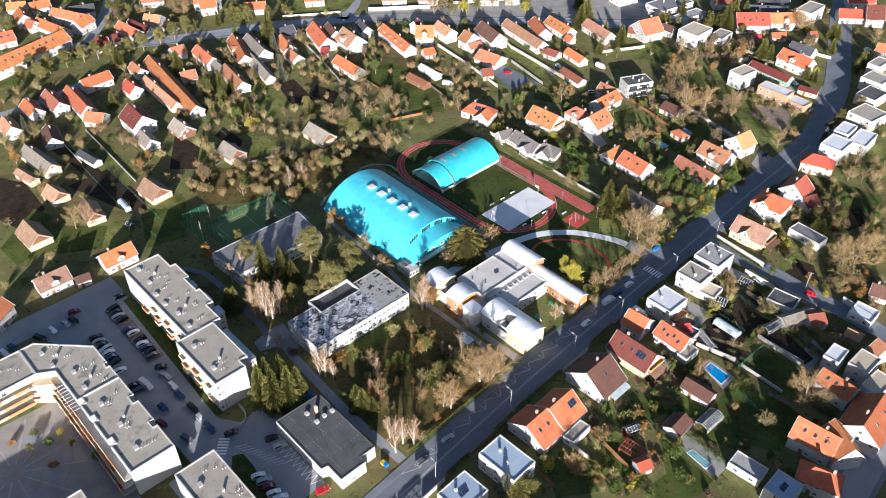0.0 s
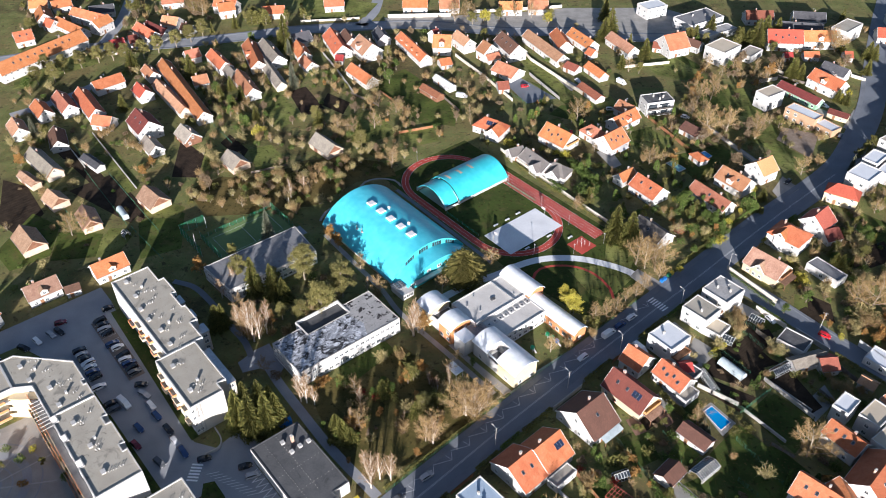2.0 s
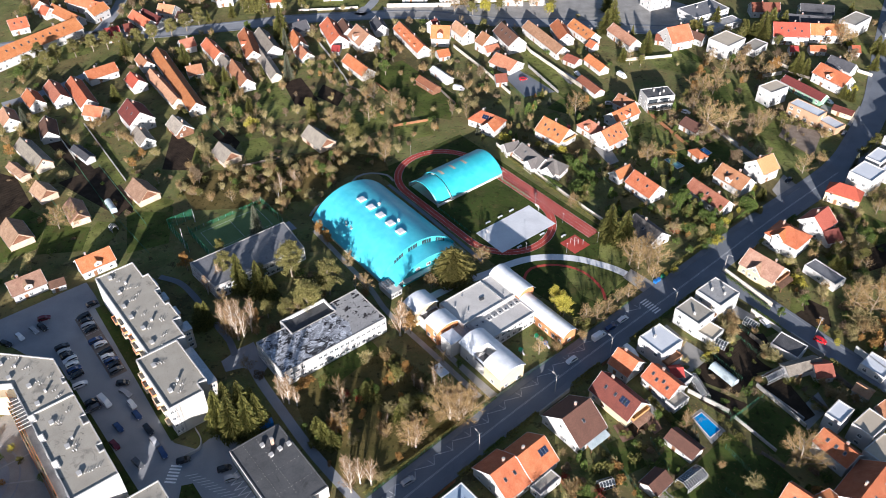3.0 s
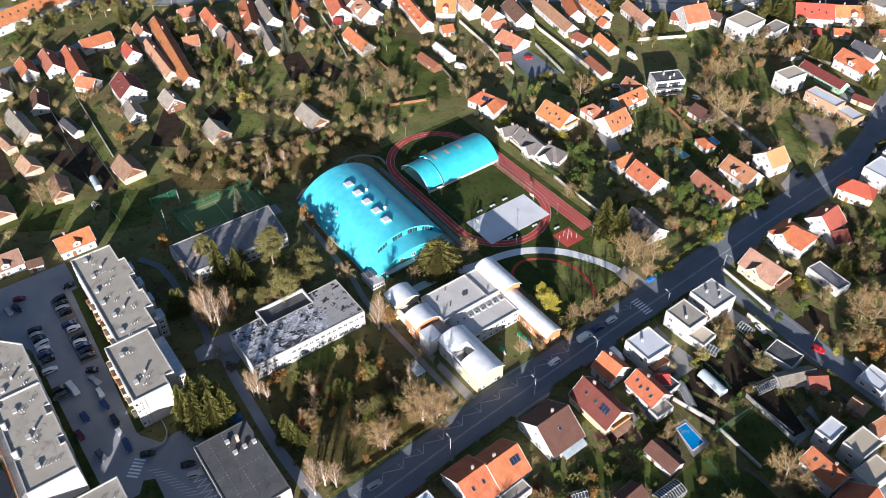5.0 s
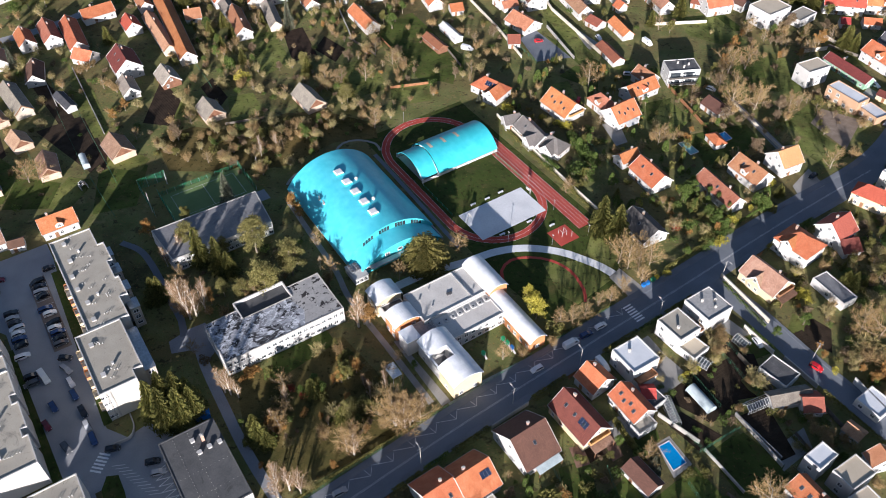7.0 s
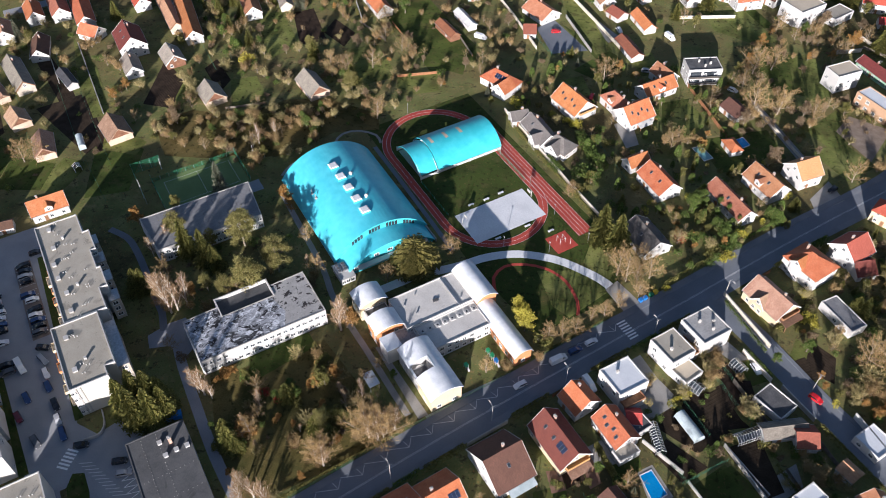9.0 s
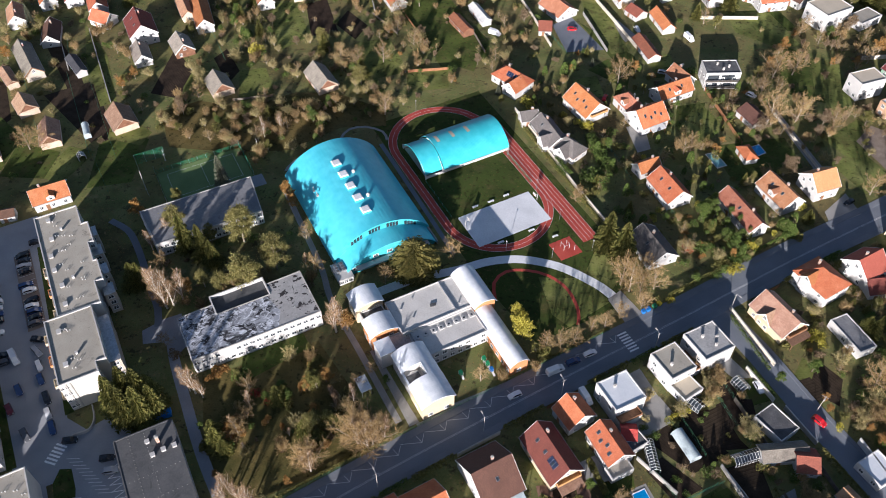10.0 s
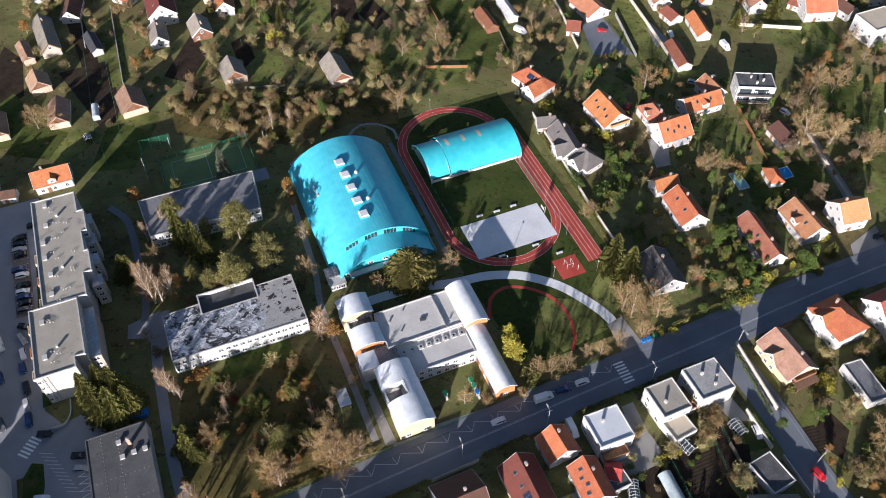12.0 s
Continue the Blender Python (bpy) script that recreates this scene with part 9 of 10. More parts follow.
scatter([(121.6, 297.7), (151.7, 296.0), (149.5, 269.0), (126.1, 279.9)], 14, (('bare', 5), ('leafyo', 3), ('leafyg', 2), ('spruce', 2), ('thorno', 2), ('shrubg', 4), ('shrubo', 3)), 34, 3, 5)
tree("bare", 75.6, 248.6, 7)
tree("bare", 71.8, 243.8, 7)
tree("bare", 81.2, 254.3, 7)
tree("thornb", 46.7, 217.1, 4)
tree("thornb", 55.2, 222.8, 3.5)
TAKEN.append((108.1, 196.2, 9))
TAKEN.append((113.3, 193.4, 9))
TAKEN.append((103.6, 190.6, 8))
TAKEN.append((93.9, 177.8, 9))
TAKEN.append((101.5, 176.6, 9))
TAKEN.append((92.8, 172.1, 8))
TAKEN.append((109.3, 187.0, 7))
# by the bend of the road
tree("leafyy", 190.4, 395.6, 5, 1.2)
tree("leafyy", 186.3, 391.9, 4.5, 1.2)
tree("leafyg", 190.4, 399.2, 5, 1.1)
tree("spruce", 214.0, 439.3, 10, 1.5)
tree("bare", 196.8, 449.1, 11, 1.3)
tree("bare", 199.0, 446.2, 10, 1.2)
tree("bare", 123.6, 389.4, 11, 1.2)
tree("bare", 138.5, 358.9, 10, 1.1)
tree("leafyo", 150.1, 364.5, 7, 1.2)
tree("leafyg", 126.3, 447.8, 7)
tree("shruby", 202.5, 446.3, 2.4)
tree("shruby", 203.7, 443.4, 2.2)
# square beyond the upper street
TAKEN.append((-42.7, 469.5, 9))
TAKEN.append((-29.4, 469.6, 9))
TAKEN.append((-16.1, 469.7, 9))
TAKEN.append((-2.9, 471.4, 9))
TAKEN.append((10.4, 473.1, 9))
TAKEN.append((23.8, 474.9, 9))
TAKEN.append((37.3, 476.6, 9))
TAKEN.append((50.8, 478.4, 9))
TAKEN.append((64.2, 478.5, 9))
TAKEN.append((77.6, 478.6, 9))
TAKEN.append((90.8, 477.0, 9))
TAKEN.append((104.2, 477.1, 9))
TAKEN.append((118.2, 480.5, 9))
TAKEN.append((71.9, 488.7, 9))
TAKEN.append((92.6, 490.5, 9))
TAKEN.append((109.7, 490.7, 9))
TAKEN.append((-84.4, 480.7, 9))
TAKEN.append((-71.1, 482.5, 9))
TAKEN.append((-90.7, 477.3, 9))
tree("leafyy", 9.8, 470.7, 9, 1.1)
tree("leafyy", 12.4, 470.7, 8, 1.0)
tree("leafyy", 46.7, 471.8, 8, 1.2)
tree("bare", -6.9, 473.0, 11, 1.1)
tree("bare", 0.4, 474.7, 11, 1.1)
tree("bare", 28.0, 479.9, 9)
tree("bare", 37.4, 480.0, 9)
tree("spruce", 76.6, 451.6, 14, 1.5)
tree("spruce", 79.5, 454.7, 12, 1.5)
tree("yew", 122.6, 452.6, 9, 1.3)
tree("spruce", 158.2, 450.7, 16, 1.5)
tree("spruce", 163.2, 455.3, 16, 1.5)
tree("spruce", 151.0, 455.2, 9, 1.5)
tree("spruce", 154.5, 453.7, 9, 1.5)
tree("columno", -122.5, 460.1, 9, 1.3)
tree("columno", -114.3, 460.1, 9, 1.3)
tree("columno", -119.7, 460.9, 8, 1.3)
tree("spruce", 96.5, 431.2, 12, 1.4)
tree("spruce", 168.7, 414.1, 12, 1.4)
tree("bare", -160.4, 471.9, 12, 1.4)
tree("bare", -154.6, 470.3, 11, 1.4)
tree("leafyo", -192.8, 470.0, 9, 1.4)
tree("leafyo", -198.0, 471.6, 8, 1.4)
tree("leafyg", -33.2, 409.6, 7, 1.2)
tree("leafyg", -39.0, 407.0, 6, 1.2)
tree("spruce", -91.9, 419.9, 12, 1.2)
tree("leafyg", 137.7, 419.8, 7)
# single garden plants
tree("shrubo", 59.3, 172.8, 3.0, 1.3)
tree("shrubr", 62.2, 174.3, 2.6, 1.2)
tree("leafyg", 68.5, 181.7, 3.6, 1.0)
tree("shrubo", 68.0, 177.9, 2.4, 1.2)
tree("shrubo", 66.4, 185.4, 2.2, 1.0)
tree("thornb", 50.2, 165.3, 4.0, 1.4)
tree("thornb", 41.8, 154.0, 4.6, 1.5)
tree("thorno", 49.0, 161.9, 3.2, 1.2)
tree("blue1", 86.4, 185.2, 4.2, 1.2)
tree("shrubo", 95.1, 194.2, 1.8, 1.0)
tree("shrubo", 96.9, 192.1, 1.6, 1.0)
tree("shrubo", 94.9, 186.6, 1.7, 1.6)
tree("shrubo", 98.4, 188.5, 1.7, 1.3)
tree("shrubo", 99.7, 187.2, 1.5, 1.2)
tree("yew1", 24.6, 145.9, 6.5, 1.5)
tree("leafyo", 29.8, 146.6, 5.5, 1.3)
tree("columno", 32.6, 157.2, 3.6, 1.6)
tree("shruby", 34.1, 155.6, 2.6, 1.3)
tree("columno", 71.1, 162.2, 3.2, 1.5)
tree("columno", 72.3, 163.6, 3.4, 1.5)
tree("shrubg", 70.0, 160.8, 2.6, 1.5)
tree("thorno", 99.9, 170.8, 4.4, 1.2)
tree("thornb", 92.1, 176.9, 2.4, 1.0)
tree("shrubg", 71.3, 152.9, 2.0, 1.4)
tree("shrubo", 73.2, 151.2, 1.8, 1.2)
tree("shrubd", 48.4, 169.5, 1.6, 1.2)
tree("shrubd", 57.4, 166.0, 2.2, 1.0)
tree("shrubg", 72.3, 175.4, 2.2, 1.0)
tree("columno", 98.1, 292.6, 5.5, 1.1)
tree("leafyg", 103.0, 290.5, 6.0, 1.0)
tree("leafyg", 106.1, 285.9, 6.5, 1.0)
tree("leafyo", 97.6, 284.8, 3.2, 1.0)
tree("shrubd", 93.0, 282.6, 2.4, 1.2)
tree("shrubg", 96.3, 282.8, 2.8, 1.2)
tree("shruby", 111.7, 288.8, 3.0, 1.0)
tree("shrubo", 103.7, 277.6, 3.0, 1.5)
tree("shruby", 108.0, 277.6, 2.2, 1.6)
tree("leafyo", 95.8, 270.6, 4.2, 1.0)
tree("leafyg", 95.9, 297.8, 8.0, 1.1)
tree("columno", 98.9, 292.5, 5.0, 1.2)
tree("blue1", 59.5, 325.3, 4.5, 1.6)
tree("blue1", 45.8, 372.6, 4.0, 1.4)
tree("blue1", 13.8, 343.9, 4.5, 1.4)
tree("leafyo", 16.5, 338.0, 4.5, 1.0)
tree("shruby", 26.5, 340.7, 3.2, 1.4)
tree("shruby", 50.8, 333.4, 2.6, 1.3)
tree("shruby", 46.9, 334.8, 2.4, 1.0)
tree("leafyg", 121.7, 239.2, 5.0, 1.1)
tree("leafyg", 130.8, 245.4, 6.0, 1.2)
tree("shruby", 131.4, 257.0, 2.8, 1.4)
tree("shruby", 133.3, 255.9, 2.4, 1.2)
tree("leafyr", 135.0, 233.0, 3.6, 1.2)
tree("shruby", 137.5, 228.4, 1.8, 1.0)
tree("leafyg", 146.8, 268.6, 5.0, 1.1)
tree("thorno", 147.0, 238.8, 5.0, 1.6)
tree("thornb", 147.7, 234.3, 5.0, 1.6)
tree("leafyr", 148.3, 227.2, 5.0, 1.2)
tree("shruby", 103.4, 226.7, 1.6, 1.6)
tree("shrubo", 94.2, 217.9, 2.0, 1.8)
# clipped row beside the paved yard
for i in range(8):
    tree("columno", 74.9 + 0.76 * i, 199.3 - 1.04 * i, 2.2 + 0.5 * shade(i, 4), 1.5)
# gardens and orchards
scatter([(-138.6, 382.3), (-65.8, 395.2), (2.0, 360.8), (-15.3, 325.0), (-43.7, 306.6), (-85.8, 297.5), (-114.5, 324.0)], 235, (('bare', 4), ('leafyo', 1), ('thornb', 8), ('thorno', 8), ('shrubo', 4), ('shrubg', 3), ('leafys', 2), ('leafyg', 1), ('shrubs', 5), ('shrubr', 1)), 11, 3, 7)
scatter([(-109.7, 305.8), (-45.2, 320.0), (-40.3, 298.0), (-58.6, 277.8), (-83.6, 287.3), (-103.2, 281.1)], 100, (('bare', 4), ('leafyo', 1), ('thornb', 8), ('thorno', 8), ('shrubo', 4), ('shrubg', 3), ('leafys', 2), ('leafyg', 1), ('shrubs', 5), ('shrubr', 1)), 12, 3, 7.5)
scatter([(-78.8, 442.8), (28.0, 402.4), (20.9, 355.5), (-0.5, 347.4), (-40.1, 371.5), (-72.6, 401.5)], 95, (('bare', 4), ('leafyo', 1), ('thornb', 8), ('thorno', 8), ('shrubo', 4), ('shrubg', 3), ('leafys', 2), ('leafyg', 1), ('shrubs', 5), ('shrubr', 1)), 13, 3.5, 8)
scatter([(-233.1, 400.1), (-136.8, 338.4), (-106.3, 293.1), (-135.8, 238.5), (-155.4, 226.0)], 85, (('bare', 3), ('thornb', 3), ('thorno', 4), ('shrubs', 2), ('shrubg', 3), ('shrubo', 2)), 14, 3, 7)
scatter([(-30.6, 195.1), (-9.5, 212.2), (6.0, 208.4), (24.4, 195.8), (23.9, 183.9), (-0.3, 162.2), (-11.7, 160.0), (-26.7, 176.5)], 44, (('shrubr', 4), ('leafyr', 2), ('leafys', 3), ('shruby', 1), ('bare', 3), ('thornb', 4), ('thorno', 5), ('birch', 2), ('leafyo', 2), ('shrubo', 4), ('shrubg', 3), ('shrubs', 3), ('leafyr', 1)), 15, 2.5, 5.5, far=False)
scatter([(-78.2, 242.4), (-28.8, 252.9), (-14.9, 236.9), (-40.9, 215.9), (-43.0, 180.8), (-64.3, 215.6)], 34, (('thornb', 4), ('pine', 1), ('bare', 3), ('shrubs', 3), ('shrubg', 3)), 16, 4, 10, far=False)
scatter([(27.3, 383.9), (111.5, 378.7), (126.7, 308.4), (110.6, 272.2), (80.6, 279.4), (53.9, 307.6), (26.0, 345.1)], 225, (('bare', 3), ('thornb', 2), ('thorno', 3), ('leafyg', 2), ('leafyo', 3), ('shrubg', 6), ('shrubo', 5), ('shruby', 1), ('shrubs', 2), ('columng', 4), ('leafyr', 1), ('spruce', 1), ('shrubr', 1)), 17, 2.5, 6)
scatter([(111.0, 390.7), (173.3, 362.4), (158.2, 331.6), (145.7, 341.3), (118.9, 326.4), (106.1, 351.1)], 72, (('thorno', 5), ('thornb', 5), ('bare', 6), ('leafys', 3), ('shrubs', 4), ('shrubo', 3), ('leafyo', 1)), 18, 4, 9)
scatter([(118.5, 430.0), (165.9, 423.5), (145.4, 391.0), (112.7, 384.7)], 50, (('thornb', 5), ('bare', 5), ('leafys', 3), ('leafyr', 2), ('shrubs', 4)), 19, 4, 9)
scatter([(23.3, 172.9), (55.6, 184.4), (106.6, 209.7), (125.3, 183.0), (106.4, 152.1), (76.5, 145.9), (37.6, 145.3)], 105, (('bare', 3), ('thornb', 1), ('thorno', 1), ('leafyg', 4), ('leafyo', 2), ('shrubg', 9), ('shrubo', 4), ('shrubs', 4), ('columng', 4), ('leafyr', 1), ('spruce', 1), ('shrubr', 1)), 20, 1.8, 4.5, far=False)
scatter([(108.4, 254.6), (132.0, 235.6), (150.6, 207.7), (154.9, 218.5), (178.5, 276.7), (160.7, 308.8), (147.0, 296.0)], 130, (('thornb', 4), ('thorno', 4), ('bare', 3), ('leafyo', 2), ('shrubg', 4), ('shrubs', 4), ('shrubo', 3), ('leafyr', 1)), 21, 2, 6)
scatter([(97.6, 244.6), (145.0, 197.4), (140.7, 183.3), (121.5, 192.3), (91.4, 201.7), (83.6, 217.5)], 80, (('thornb', 3), ('thorno', 3), ('shrubg', 4), ('shrubs', 4), ('shrubo', 3), ('bare', 1)), 22, 2, 4)
scatter([(-273.1, 489.7), (-134.3, 490.6), (0.5, 466.6), (130.6, 475.7), (266.3, 493.5), (241.0, 431.1), (93.8, 409.5), (4.3, 408.7), (-118.6, 421.0), (-236.0, 406.5)], 200, (('thornb', 3), ('thorno', 4), ('bare', 4), ('leafyg', 1), ('leafyo', 3), ('leafys', 2), ('shrubs', 3), ('shrubg', 3), ('pine', 1), ('spruce', 1)), 23, 4, 9)
scatter([(-174.3, 394.2), (-78.8, 442.8), (-71.6, 395.2), (-125.4, 365.0)], 70, (('thornb', 3), ('thorno', 4), ('bare', 4), ('leafyo', 2), ('shrubs', 3), ('shrubg', 3), ('spruce', 1)), 24, 3, 8)
thicket("undergrowth", [b for b in BULK if b[0][:5] == "shrub"], "low garden shrubs and undergrowth in autumn colours")
thicket("orchard_trees", [b for b in BULK if b[0][:5] != "shrub"], "bare fruit trees and small garden trees")


# ---- parked cars ----
MAT["redwood"] = surface("red_stained_timber", ((0.3, 0.08, 0.05), (0.42, 0.13, 0.08)), size=1, rough=0.8)
MAT["tyre"] = surface("tyre_rubber", ((0.015, 0.015, 0.016), (0.03, 0.03, 0.03)), size=0.5, rough=0.9, bump=0)
MAT["carglass"] = surface("car_glass", ((0.01, 0.012, 0.015), (0.02, 0.024, 0.03)), size=1, rough=0.05, bump=0, spec=0.9)
MAT["taillight"] = surface("red_lamp_lens", ((0.3, 0.01, 0.01), (0.4, 0.02, 0.02)), size=0.3, rough=0.2, bump=0)
MAT["headlight"] = surface("clear_lamp_lens", ((0.6, 0.6, 0.6), (0.75, 0.75, 0.75)), size=0.3, rough=0.1, bump=0)
for _n, _c in (("white", (0.82, 0.82, 0.82)), ("silver", (0.38, 0.39, 0.41)), ("black", (0.02, 0.021, 0.024)), ("blue", (0.03, 0.06, 0.16)), ("red", (0.5, 0.015, 0.02)), ("maroon", (0.13, 0.015, 0.025)), ("grey", (0.1, 0.105, 0.115))):
    MAT["car_" + _n] = surface("car_paint_" + _n, (tuple(c * 0.93 for c in _c), _c), size=1.5, rough=0.22, bump=0, spec=0.7)


def loft(s, rows, mat=0):
    """Skin over cross-sections (x, half width below, half width above, z below, z above)."""
    k = len(s.v)
    for x, w0, w1, z0, z1 in rows:
        s.v += [(x, -w0, z0), (x, w0, z0), (x, w1, z1), (x, -w1, z1)]
    for i in range(len(rows) - 1):
        a = k + 4 * i
        for j in range(4):
            s.f.append((a + j, a + (j + 1) % 4, a + 4 + (j + 1) % 4, a + 4 + j))
            s.m.append(mat)
    s.f += [(k + 3, k + 2, k + 1, k), (k + 4 * len(rows) - 4, k + 4 * len(rows) - 3, k + 4 * len(rows) - 2, k + 4 * len(rows) - 1)]
    s.m += [mat, mat]
    return s


WHEEL = Shape().tube((0, -0.1, 0), (0, 0.1, 0), 0.32, sides=14).tube((0, 0.1, 0), (0, -0.1, 0), 0.32, sides=14).data("wheel", "tyre")
RIM = Shape().tube((0, 0.1, 0), (0, 0.115, 0), 0.2, sides=10).tube((0, -0.1, 0), (0, -0.115, 0), 0.2, sides=10).data("rim", "metal")
CARS = {}
for _kind, _L, _H in (("hatch", 4.1, 1.48), ("estate", 4.55, 1.5), ("van", 5.6, 2.15)):
    l = _L / 2
    if _kind == "van":
        body = [(-l, 0.8, 0.78, 0.35, 1.2), (-l + 0.1, 0.95, 0.93, 0.28, 1.3), (l - 1.1, 0.95, 0.93, 0.28, 1.25), (l - 0.2, 0.92, 0.88, 0.3, 1.05), (l, 0.75, 0.72, 0.4, 0.8)]
        cabin = [(-l + 0.03, 0.92, 0.8, 1.2, 2.02), (-l + 0.2, 0.93, 0.83, 1.29, _H), (l - 1.9, 0.93, 0.83, 1.26, _H), (l - 1.6, 0.92, 0.82, 1.25, 2.0), (l - 0.75, 0.9, 0.86, 1.2, 1.25)]
    else:
        back = 0.25 if _kind == "estate" else 0.45
        body = [(-l, 0.7, 0.68, 0.4, 0.8), (-l + 0.12, 0.86, 0.84, 0.26, 0.95), (-0.6, 0.88, 0.86, 0.22, 0.95), (l - 1.25, 0.88, 0.85, 0.22, 0.93), (l - 0.3, 0.85, 0.8, 0.24, 0.78), (l, 0.66, 0.62, 0.36, 0.62)]
        cabin = [(-l + 0.1, 0.82, 0.76, 0.9, 0.98), (-l + back + 0.12, 0.83, 0.66, 0.94, _H - 0.06), (-0.4, 0.84, 0.66, 0.94, _H), (0.35, 0.84, 0.66, 0.93, _H - 0.04), (l - 1.0, 0.83, 0.78, 0.9, 0.96)]
    glass = []
    for x, w0, w1, z0, z1 in cabin:
        glass.append((x, w0 + 0.006, w1 + 0.012 + (w0 - w1) * 0.14, z0 + 0.02, z0 + (z1 - z0) * (0.84 if _kind != "van" else 0.8)))
    if _kind == "van":
        glass = glass[2:]
    CARS[_kind] = (loft(Shape(), body), loft(Shape(), cabin), loft(Shape(), glass), _L)


def car(x, y, turn, kind="hatch", colour="silver"):
    words = {"hatch": "hatchback car", "estate": "estate car", "van": "van"}[kind]
    c = thing("van" if kind == "van" else "car", pose(x, y, 0.035, 0, 0, turn), f"{colour} {words} parked on the asphalt", "van" if kind == "van" else "car")
    key = (kind, colour)
    b, cab, g, L = CARS[kind]
    if key not in CARS:
        CARS[key] = (b.data("body", "car_" + colour), cab.data("cabin", "car_" + colour), g.data("glazing", "carglass"))
    bd, cb, gl = CARS[key]
    piece("body", bd, c)
    piece("cabin", cb, c)
    piece("glazing", gl, c, "dark tinted car glass")
    for i in (-1, 1):
        for j in (-1, 1):
            w = piece("wheel", WHEEL, c, "", pose(i * L * 0.305, j * 0.78, 0.32))
            piece("rim", RIM, w)
    for j in (-1, 1):
        Shape().box(L / 2 - 0.2, j * 0.6 - 0.14, 0.6, L / 2 - 0.06, j * 0.6 + 0.14, 0.74).make("headlight", "headlight", c)
        Shape().box(-L / 2 + 0.02, j * 0.64 - 0.1, 0.7, -L / 2 + 0.12, j * 0.64 + 0.1, 0.95).make("tail_light", "taillight", c)
    return c


ACROSS = (("black", -239.2, 75.6), ("black", -235.0, 71.0), ("black", -232.4, 71.1), ("silver", -230.0, 70.7), ("black", -227.6, 70.8), ("blue", -221.6, 70.1), ("white", -219.0, 70.8), ("black", -214.6, 70.8), ("white", -212.2, 70.5), ("blue", -209.8, 70.9), ("black", -207.4, 70.7), ("grey", -205.0, 70.5),
          ("black", -220.8, 60.6), ("white", -218.4, 60.7), ("white", -216.0, 60.5), ("blue", -213.4, 60.3), ("black", -210.8, 60.2), ("white", -206.2, 59.5), ("black", -197.3, 59.8), ("grey", -194.5, 59.3), ("silver", -223.2, 60.4), ("black", -225.6, 60.6))
for i, (c, u, v) in enumerate(ACROSS):
    car(*uv(u, v), -46 + 86 + 180 * (i % 3 == 1) + 5 * shade(u, v), ("hatch", "estate")[i % 2], c)
for c, u, v, turn, k in (("black", -198.6, 70.1, 60, "hatch"), ("silver", -194.2, 69.2, 20, "estate"), ("white", -188.8, 69.0, 6, "hatch"), ("blue", -183.8, 68.6, 6, "hatch"), ("black", -176.7, 69.1, 5, "estate"), ("silver", -171.4, 68.7, 4, "hatch"), ("blue", -166.3, 68.9, 0, "estate"), ("black", -160.3, 72.5, 70, "hatch"),
                         ("white", -194.8, 63.0, 10, "van"), ("blue", -182.9, 62.5, 8, "hatch"), ("maroon", -177.6, 59.3, 10, "hatch"), ("grey", -167.4, 62.0, 12, "estate"), ("white", -238.9, 51.3, 12, "hatch"), ("silver", -239.0, 55.9, 14, "hatch"), ("black", -238.6, 58.6, 14, "estate"), ("maroon", -242.6, 60.4, 75, "hatch"),
                         ("black", -238.5, 46.8, 30, "estate"), ("white", -239.7, 35.4, 15, "hatch"), ("blue", -240.0, 38.4, 15, "hatch"), ("black", -150.5, 80.3, 72, "hatch"), ("silver", -146.5, 80.4, 72, "hatch"), ("white", -142.1, 70.2, 72, "hatch"), ("silver", -139.6, 70.5, 72, "estate"), ("maroon", -137.0, 70.4, 72, "hatch"),
                         ("white", -134.4, 70.3, 72, "hatch"), ("white", -131.9, 70.7, 72, "estate"), ("red", -125.9, 80.7, 78, "hatch"), ("silver", -114.8, 118.0, 87, "hatch"), ("grey", -114.2, 107.3, 87, "hatch"), ("white", -117.6, 185.2, 268, "hatch"), ("white", -119.3, 199.6, 88, "van"), ("blue", -119.5, 205.8, 88, "estate"), ("white", -119.6, 211.7, 88, "hatch")):
    car(*uv(u, v), -46 + turn, k, c)
for x, y, turn, k, c in ((143.0, 319.5, 228, "hatch", "black"), (176.0, 358.5, 60, "estate", "grey")):
    car(x, y, turn, k, c)
car(132.5, 229.0, -34, "hatch", "red")
car(116.4, 235.3, -59, "hatch", "white")
car(70.5, 218.2, -49, "van", "white")
car(33.3, 395.8, 20, "hatch", "red")
car(60.0, 403.3, -61, "hatch", "white")
car(81.7, 402.9, -49, "van", "white")
car(2.4, 383.3, -15, "van", "white")
car(5.0, 441.7, -66, "hatch", "black")
car(73.9, 375.7, 1, "hatch", "silver")
car(108.5, 370.6, -25, "hatch", "white")
car(176.8, 385.8, -50, "hatch", "white")
car(228.4, 424.3, 0, "hatch", "white")
car(54.3, 352.9, 85, "hatch", "red")

# ---- street lamps and poles ----
LAMP_POLE = Shape().tube((0, 0, 0), (0, 0, 7.6), 0.1, 0.06, sides=8).data("pole", "concrete")
LAMP_ARM = Shape().tube((0, 0, 7.4), (0, 1.2, 7.9), 0.05, sides=5).data("arm", "metal")
LAMP_HEAD = Shape().box(-0.16, 1.1, 7.82, 0.16, 1.9, 7.98).data("lamp_head", "wall_white")
CROSS = Shape().box(-0.9, -0.06, 7.2, 0.9, 0.06, 7.32).data("crossarm", "metal")


